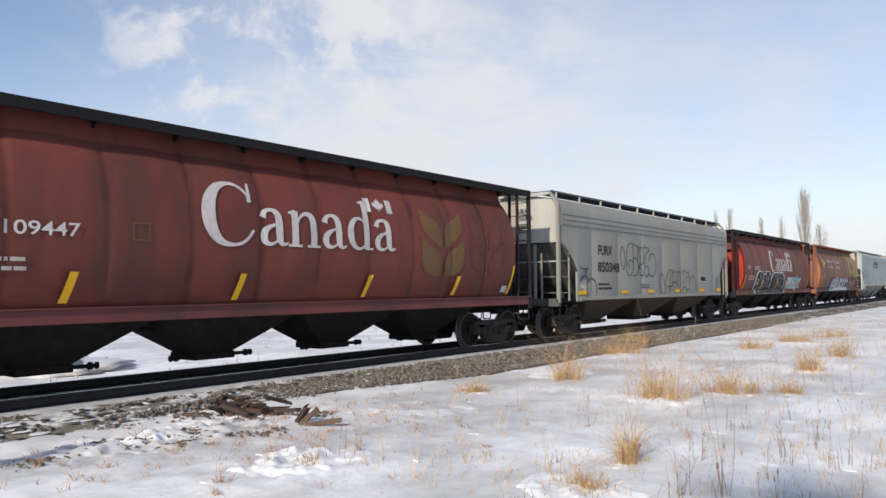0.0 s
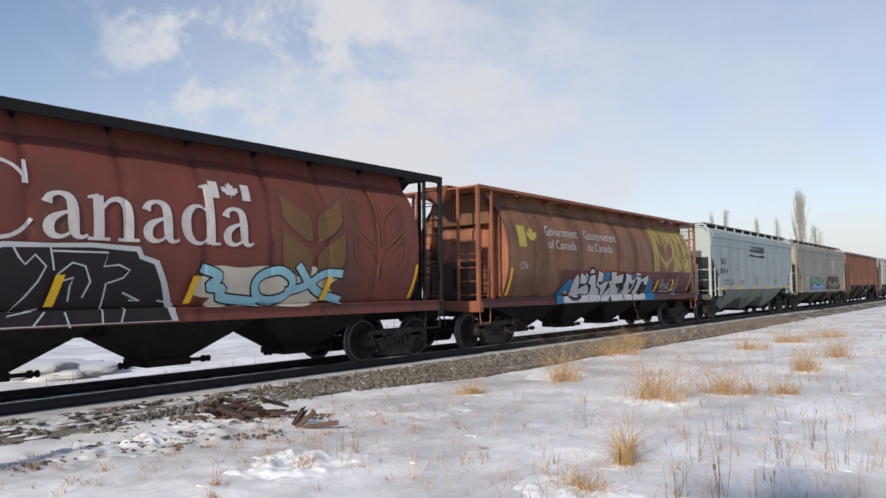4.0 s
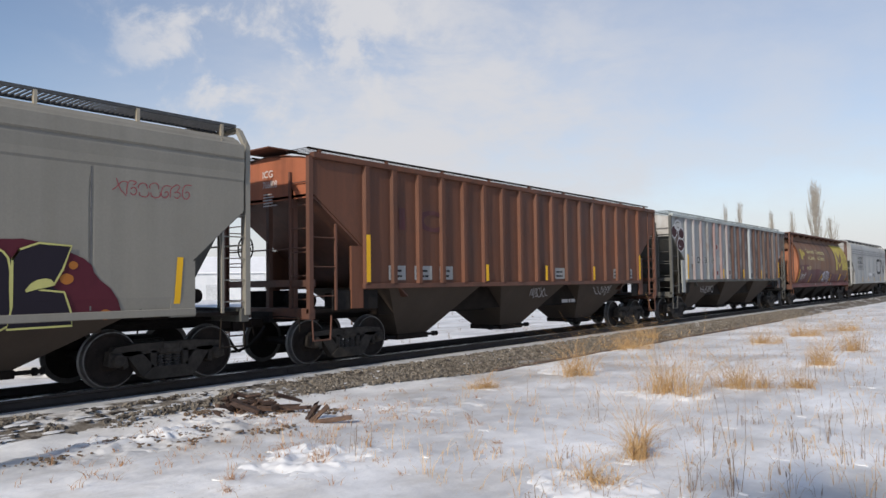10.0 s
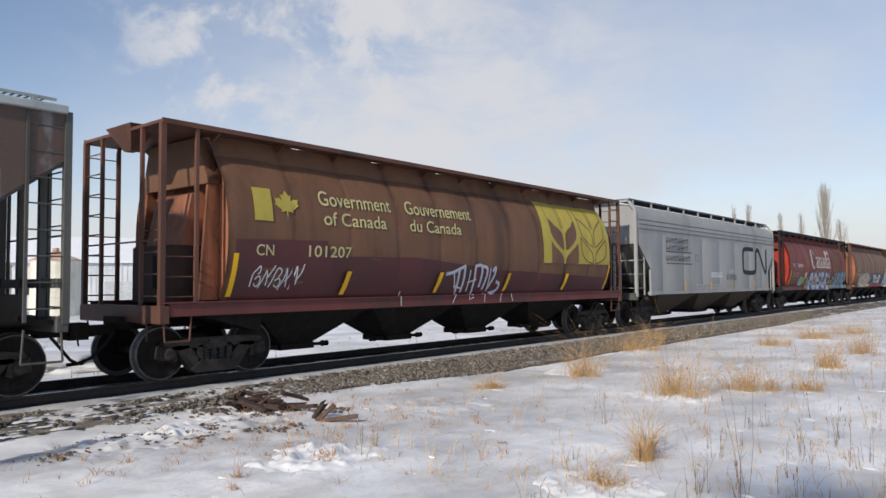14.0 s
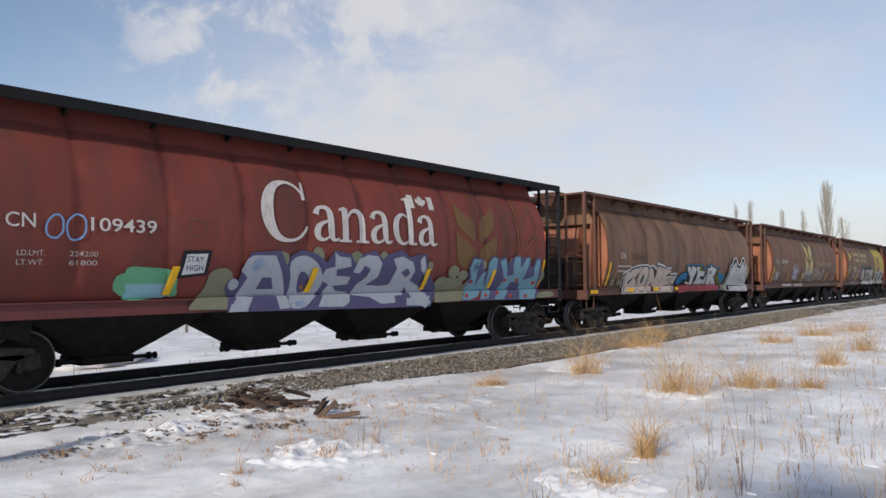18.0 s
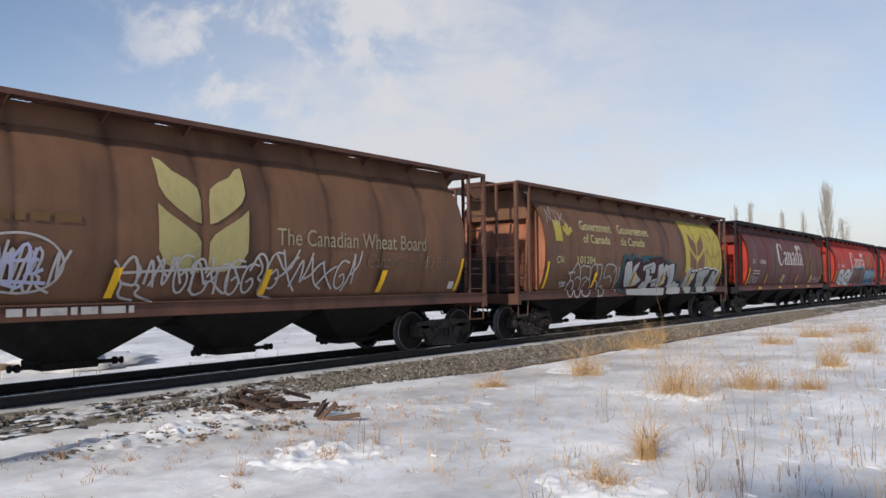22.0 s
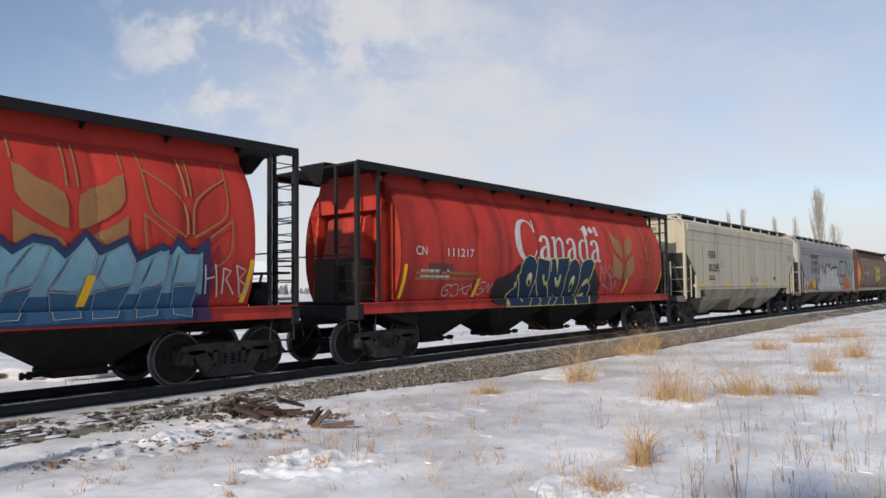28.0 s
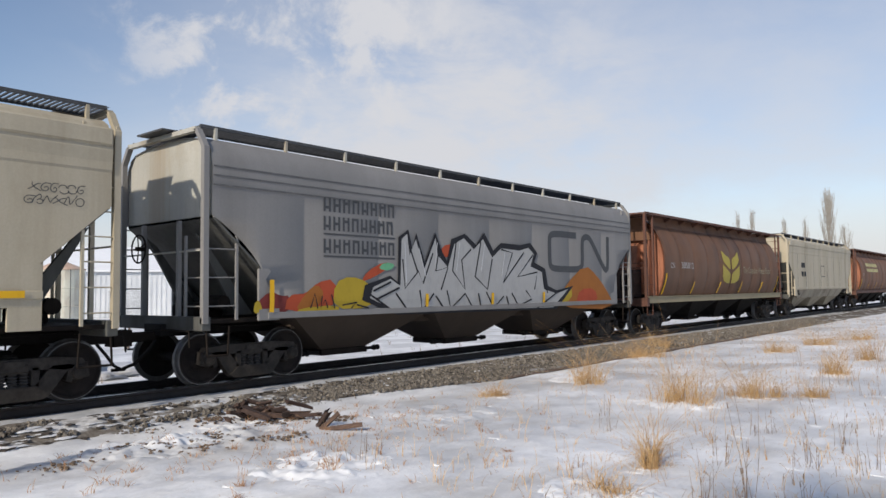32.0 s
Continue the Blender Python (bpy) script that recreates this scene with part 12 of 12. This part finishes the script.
def spare_rails():
    """Old rails left lying along the foot of the ballast."""
    for x0, y0, x1, y1 in ((-9.53, 13.5, -9.47, 24.6), (-9.47, 24.7, -9.32, 36.6)):
        bm = plate(B(), [(-0.065, 0.0), (0.065, 0.0), (0.065, 0.014), (0.010, 0.035), (0.009, 0.10), (0.033, 0.115), (0.033, 0.14), (-0.033, 0.14), (-0.033, 0.115), (-0.009, 0.10), (-0.010, 0.035), (-0.065, 0.014)], 0, math.hypot(x1 - x0, y1 - y0))
        for v in bm.verts:
            v.co = (v.co.y, v.co.x, v.co.z)
        bmesh.ops.recalc_face_normals(bm, faces=bm.faces)
        ob = new("spare_rail", mesh_of("spare_rail", bm, plain("old_rail_rust", (0.17, 0.115, 0.085), 0.85, 0, 0.3, 5)))
        ob.matrix_basis = pose(x0, y0, ground_z(x0, y0 + 2) - 0.085, 0, 0, math.degrees(math.atan2(-(x1 - x0), y1 - y0)))
        tagged(ob, "old rusty rail lying half buried in snow", "rail", "spare rails by the track")


spare_rails()


def scraps():
    rnd = random.Random(31)
    wood = [OLDWOOD, plain("dark_scrap_wood", (0.06, 0.036, 0.028), 0.9, 0, 0.45, 16, 0.006)]
    # x, y, height, length, width, turn, tilt
    rows = [(-9.95, 7.0, 0.05, 0.60, 0.09, 62, 10), (-9.62, 7.05, 0.13, 0.50, 0.10, 52, 14), (-9.3, 7.12, 0.09, 0.80, 0.08, 58, 4), (-9.1, 7.0, 0.04, 0.55, 0.09, 66, -6), (-8.75, 7.1, 0.05, 0.50, 0.07, 48, 8), (-10.15, 6.95, 0.10, 0.34, 0.10, 20, 55),
            (-8.05, 6.85, 0.11, 0.30, 0.07, 30, 68), (-7.92, 6.85, 0.10, 0.27, 0.07, 75, 60), (-7.72, 6.92, 0.04, 0.48, 0.06, 58, 12)]
    for _ in range(30):
        rows.append((rnd.gauss(-9.75, 0.42), rnd.gauss(7.05, 0.24), rnd.uniform(0.03, 0.20), rnd.uniform(0.12, 0.42), rnd.uniform(0.04, 0.11), rnd.uniform(0, 180), rnd.uniform(-40, 50)))
    for x, y, z, l, w, a, tilt in rows:
        bm = box(B(), -l / 2, l / 2, -w / 2, w / 2, -0.028, 0.028, 0.006)
        for v in bm.verts:
            v.co += Vector((rnd.uniform(-0.07, 0.07), rnd.uniform(-0.018, 0.018), rnd.uniform(-0.010, 0.010)))
        ob = new("broken_board", mesh_of("broken_board", bm, rnd.choice(wood)))
        ob.matrix_basis = pose(x, y, ground_z(x, y) + z * 0.8 + 0.02, 0, -tilt * 0.7, a - 30)
        tagged(ob, "broken dark brown scrap board lying on snow", "scrap wood", "scrap boards by the track")


scraps()

# ---- behind the camera: what throws the long shadows over the snow ----


def utility_pole(x, y, h):
    p = tagged(new("utility_pole"), "weathered brown wooden utility pole in the snow", "utility pole")
    p.location = (x, y, -0.45)
    part("pole", rod(B(), (0, 0, 0), (0, 0, h), 0.20, 12, 0.15), OLDWOOD, p)
    part("top_cap", rod(B(), (0, 0, h), (0, 0, h + 0.04), 0.12, 12), GRATE, p)


utility_pole(-6.35, -9.2, 8.2)


# ---- beyond the track ----
BARK = plain("winter_bark", (0.38, 0.35, 0.30), 0.9, 0, 0.35, 3, 0.01)
TWIG = plain("bare_twigs", (0.42, 0.385, 0.34), 0.9, 0, 0.3, 3, 0)


def poplar(x, y, h, spread, seed, name="poplar_tree", limbs_n=150):
    """A bare upright poplar: trunk, steep limbs, and many fine twigs."""
    rnd = random.Random(seed)
    root = tagged(new(name), "tall bare grey-brown poplar tree in winter", "tree", "poplars behind the train")
    root.location = (x, y, -0.5)
    bm = B()
    pts = [(rnd.uniform(-0.1, 0.1) * k, rnd.uniform(-0.1, 0.1) * k, h * k / 6 * 0.97) for k in range(7)]
    for i in range(6):
        rod(bm, pts[i], pts[i + 1], 0.22 * h / 22 * (1 - i / 6.5), 8, 0.22 * h / 22 * (1 - (i + 1) / 6.5))
    part("trunk", bm, BARK, root)
    limbs, twigs = B(), B()
    for i in range(limbs_n):
        k = rnd.uniform(0.04, 0.82)
        a, out = rnd.uniform(0, 6.283), spread * rnd.uniform(0.3, 1.0) * (1.2 - k * 1.15)
        z0 = h * k
        z1 = min(h * rnd.uniform(0.93, 1.0), z0 + h * rnd.uniform(0.16, 0.36))
        p0 = Vector((0, 0, z0))
        p1 = Vector((out * 0.6 * math.cos(a), out * 0.6 * math.sin(a), z0 + (z1 - z0) * 0.4))
        p2 = Vector((out * math.cos(a), out * math.sin(a), z1))
        rod(limbs, p0, p1, 0.045, 5, 0.03)
        rod(limbs, p1, p2, 0.03, 5, 0.010)
        for j in range(20):
            f = rnd.random()
            q = p0.lerp(p1, f) if rnd.random() < 0.3 else p1.lerp(p2, f)
            b, l = rnd.uniform(0, 6.283), rnd.uniform(0.3, 1.0) * h / 20
            rod(twigs, q, q + Vector((0.38 * l * math.cos(b), 0.38 * l * math.sin(b), l)), 0.012, 3, 0.006)
    part("branchwork", limbs, BARK, root)["kind"] = "stuff"
    crown = part("crown", twigs, TWIG, root)
    crown["kind"] = "stuff"


def at(dx, dy, dist):
    return dx * dist, dy * dist


for dx, dy, dist, elev, sp, sd in ((-0.2068, 0.9784, 150, 0.119, 2.7, 1), (-0.1905, 0.9817, 152, 0.076, 2.6, 2), (-0.2318, 0.9728, 155, 0.086, 1.9, 3), (-0.2545, 0.9671, 158, 0.088, 1.5, 4), (-0.2905, 0.9569, 160, 0.099, 1.9, 5), (-0.3065, 0.9519, 160, 0.098, 1.9, 6)):
    x_, y_ = at(dx, dy, dist)
    poplar(x_, y_, elev * dist + 2.1, sp, sd, limbs_n=170 if sd == 1 else 60)

poplar(1.65, -8.6, 9.4, 2.4, 17, "bare_tree")

SIDING = Mat("corrugated_white_steel", 0.45, 0.2)
SIDING.color(SIDING.mix(SIDING.span(SIDING.noise(0.6), 0.3, 0.7), (0.62, 0.64, 0.66), (0.74, 0.75, 0.76)))
ROOFSNOW = plain("snowy_roof", (0.82, 0.83, 0.85), 0.7, 0, 0.06, 1.0, 0.02)
TANKMAT = paint("cream_tank_paint", (0.70, 0.66, 0.54), (0.45, 0.22, 0.12), 0.3, 0.35, seed=40)
RUSTROOF = paint("rusty_tank_roof", (0.55, 0.40, 0.30), (0.35, 0.14, 0.08), 0.6, 0.4, seed=41)
DARKWIN = plain("dark_window", (0.05, 0.055, 0.06), 0.2, 0, 0.2, 2, 0)


def shed(x, y, w, d, h, ridge, turn, ribs=True):
    """A long steel shed with a gabled snowy roof, corrugated walls, a door and windows."""
    s = tagged(new("steel_shed"), "white corrugated steel shed with snow on its roof", "building", "sheds across the track")
    s.matrix_basis = pose(x, y, -0.55, 0, 0, turn)
    wall = part("wall", box(B(), -w / 2, w / 2, -d / 2, d / 2, 0, h), SIDING.m, s)
    n = int(w / 0.45)
    for side in (-1,):
        bm = B()
        for i in range(n):
            a = -w / 2 + (i + 0.5) * w / n
            box(bm, a - 0.09, a + 0.09, side * d / 2 - 0.05, side * d / 2 + 0.05, 0.05, h - 0.05)
        part("corrugation", bm, SIDING.m, wall)["kind"] = "stuff"
    bm = plate(B(), [(-d / 2 - 0.4, h), (0, h + ridge), (d / 2 + 0.4, h), (d / 2 + 0.4, h + 0.18), (0, h + ridge + 0.2), (-d / 2 - 0.4, h + 0.18)], -w / 2 - 0.3, w / 2 + 0.3)
    part("roof", bm, ROOFSNOW, s)
    for e in (-1, 1):
        part("gable", plate(B(), [(-d / 2, h), (d / 2, h), (0, h + ridge)], e * w / 2 - 0.04, e * w / 2 + 0.04), SIDING.m, s)
    dr = part("door", box(B(), w * 0.12, w * 0.12 + 3.0, -d / 2 - 0.08, -d / 2 + 0.02, 0, 2.6), plain("shed_door", (0.52, 0.54, 0.56), 0.5), s)
    part("window", box(B(), -w * 0.25, -w * 0.25 + 1.2, -d / 2 - 0.08, -d / 2 + 0.02, 1.4, 2.3), DARKWIN, s)
    return s


shed(-76, 33.5, 20, 12, 4.4, 2.6, 60)
shed(-64, 14.5, 9, 8, 2.8, 1.6, 72)
shed(-118, 72, 26, 14, 4.5, 3.0, 55)


def tank(x, y, r, h):
    t = tagged(new("storage_tank"), "cream round steel tank with a rusty conical roof", "tank", "tanks across the track")
    t.location = (x, y, -0.55)
    part("shell", lathe(B(), [(0, r), (h * 0.33, r), (h * 0.335, r + 0.04), (h * 0.345, r + 0.04), (h * 0.35, r), (h * 0.66, r), (h * 0.665, r + 0.04), (h * 0.675, r + 0.04), (h * 0.68, r), (h, r)], 32, "z"), TANKMAT, t)
    part("roof", lathe(B(), [(h, r + 0.08), (h + 0.06, r + 0.08), (h + r * 0.42, 0.25), (h + r * 0.42 + 0.25, 0.22)], 32, "z"), RUSTROOF, t)
    part("ladder", tube(B(), [(r + 0.15, 0, 0), (r + 0.15, 0, h)], 0.03), GRATE, t)


tank(-57.5, 23.2, 1.7, 4.1)
tank(-61.5, 19.6, 1.9, 3.7)


def far_bits():
    rnd = random.Random(77)
    wood = plain("grey_fence_wood", (0.16, 0.13, 0.11), 0.9, 0, 0.3, 9)
    for i in range(26):
        x, y = -28.9 + rnd.uniform(-0.1, 0.1), 4 + i * 2.6
        ob = new("fence_post", mesh_of("fence_post", rod(B(), (0, 0, -0.2), (rnd.uniform(-0.05, 0.05), 0.02, 1.0 * rnd.uniform(0.8, 1.1)), 0.06, 7, 0.05), wood))
        ob.location = (x, y, ground_z(x, y))
        tagged(ob, "weathered grey wooden fence post in snow", "fence post", "fence across the track")
    bm = B()
    for _ in range(240):
        x, y = rnd.uniform(-34, -16), rnd.uniform(3, 70)
        blades(bm, x, y, ground_z(x, y), rnd.randint(2, 6), rnd.uniform(0.15, 0.5), 0.3, rnd, 0.6, 0.006)
    tagged(new("field_stalks", mesh_of("field_stalks", bm, GREY_STALK)), "dry weeds standing in the snowy field across the track", "dry grass", kind="stuff")
    # mound of earth with snow on it
    for x, y, r, h, m, lab in ((-19.9, 6.0, 0.95, 0.42, plain("bare_earth", (0.30, 0.215, 0.13), 0.95, 0, 0.4, 4, 0.03), "low mound of bare brown earth in snow"), (-20.4, 8.2, 2.2, 0.38, SNOWBIT, "low hump of drifted snow")):
        bm = B()
        bmesh.ops.create_icosphere(bm, subdivisions=4, radius=1.0)
        for v in bm.verts:
            k = 1 + 0.35 * noise.noise(v.co * 1.7) + 0.22 * noise.noise(v.co * 5) + 0.08 * noise.noise(v.co * 11)
            v.co = Vector((v.co.x * r * k, v.co.y * r * k, v.co.z * h * k))
        ob = new("earth_mound" if m is not SNOWBIT else "snow_hump", mesh_of("mound", bm, m, smooth=True))
        ob.location = (x, y, ground_z(x, y) + 0.02)
        tagged(ob, lab, "mound")
    # distant belt of bare brush on the horizon
    bm = B()
    for i in range(900):
        a = rnd.uniform(radians(95), radians(172))
        d = rnd.uniform(420, 700)
        x, y = d * math.cos(a), d * math.sin(a)
        h = rnd.uniform(2, 6)
        rod(bm, (x, y, -1), (x + rnd.uniform(-2, 2), y + rnd.uniform(-2, 2), h), rnd.uniform(1.0, 2.6), 5, 0.4)
    tagged(new("far_brush", mesh_of("far_brush", bm, plain("far_brush_grey", (0.20, 0.19, 0.19), 0.95, 0, 0.3, 0.05, 0))), "distant belt of bare grey brush on the horizon", "brush", kind="stuff")


far_bits()

# ---- how the train runs ----


def travelled(t):
    return 9.7595 * t + 0.002394 * t * t


def motions():
    times = [2.0 * i for i in range(17)]
    for car, y in CARS:
        walk(car, [(t, pose(TX, y - travelled(t), 0)) for t in times])
    steps = [i / 15 for i in range(481)]
    for w, y in WHEELSETS:
        walk(w, [(t, Matrix.Translation((0, y, R_WHEEL)) @ Matrix.Rotation(travelled(t) / R_WHEEL, 4, "X")) for t in steps])


motions()
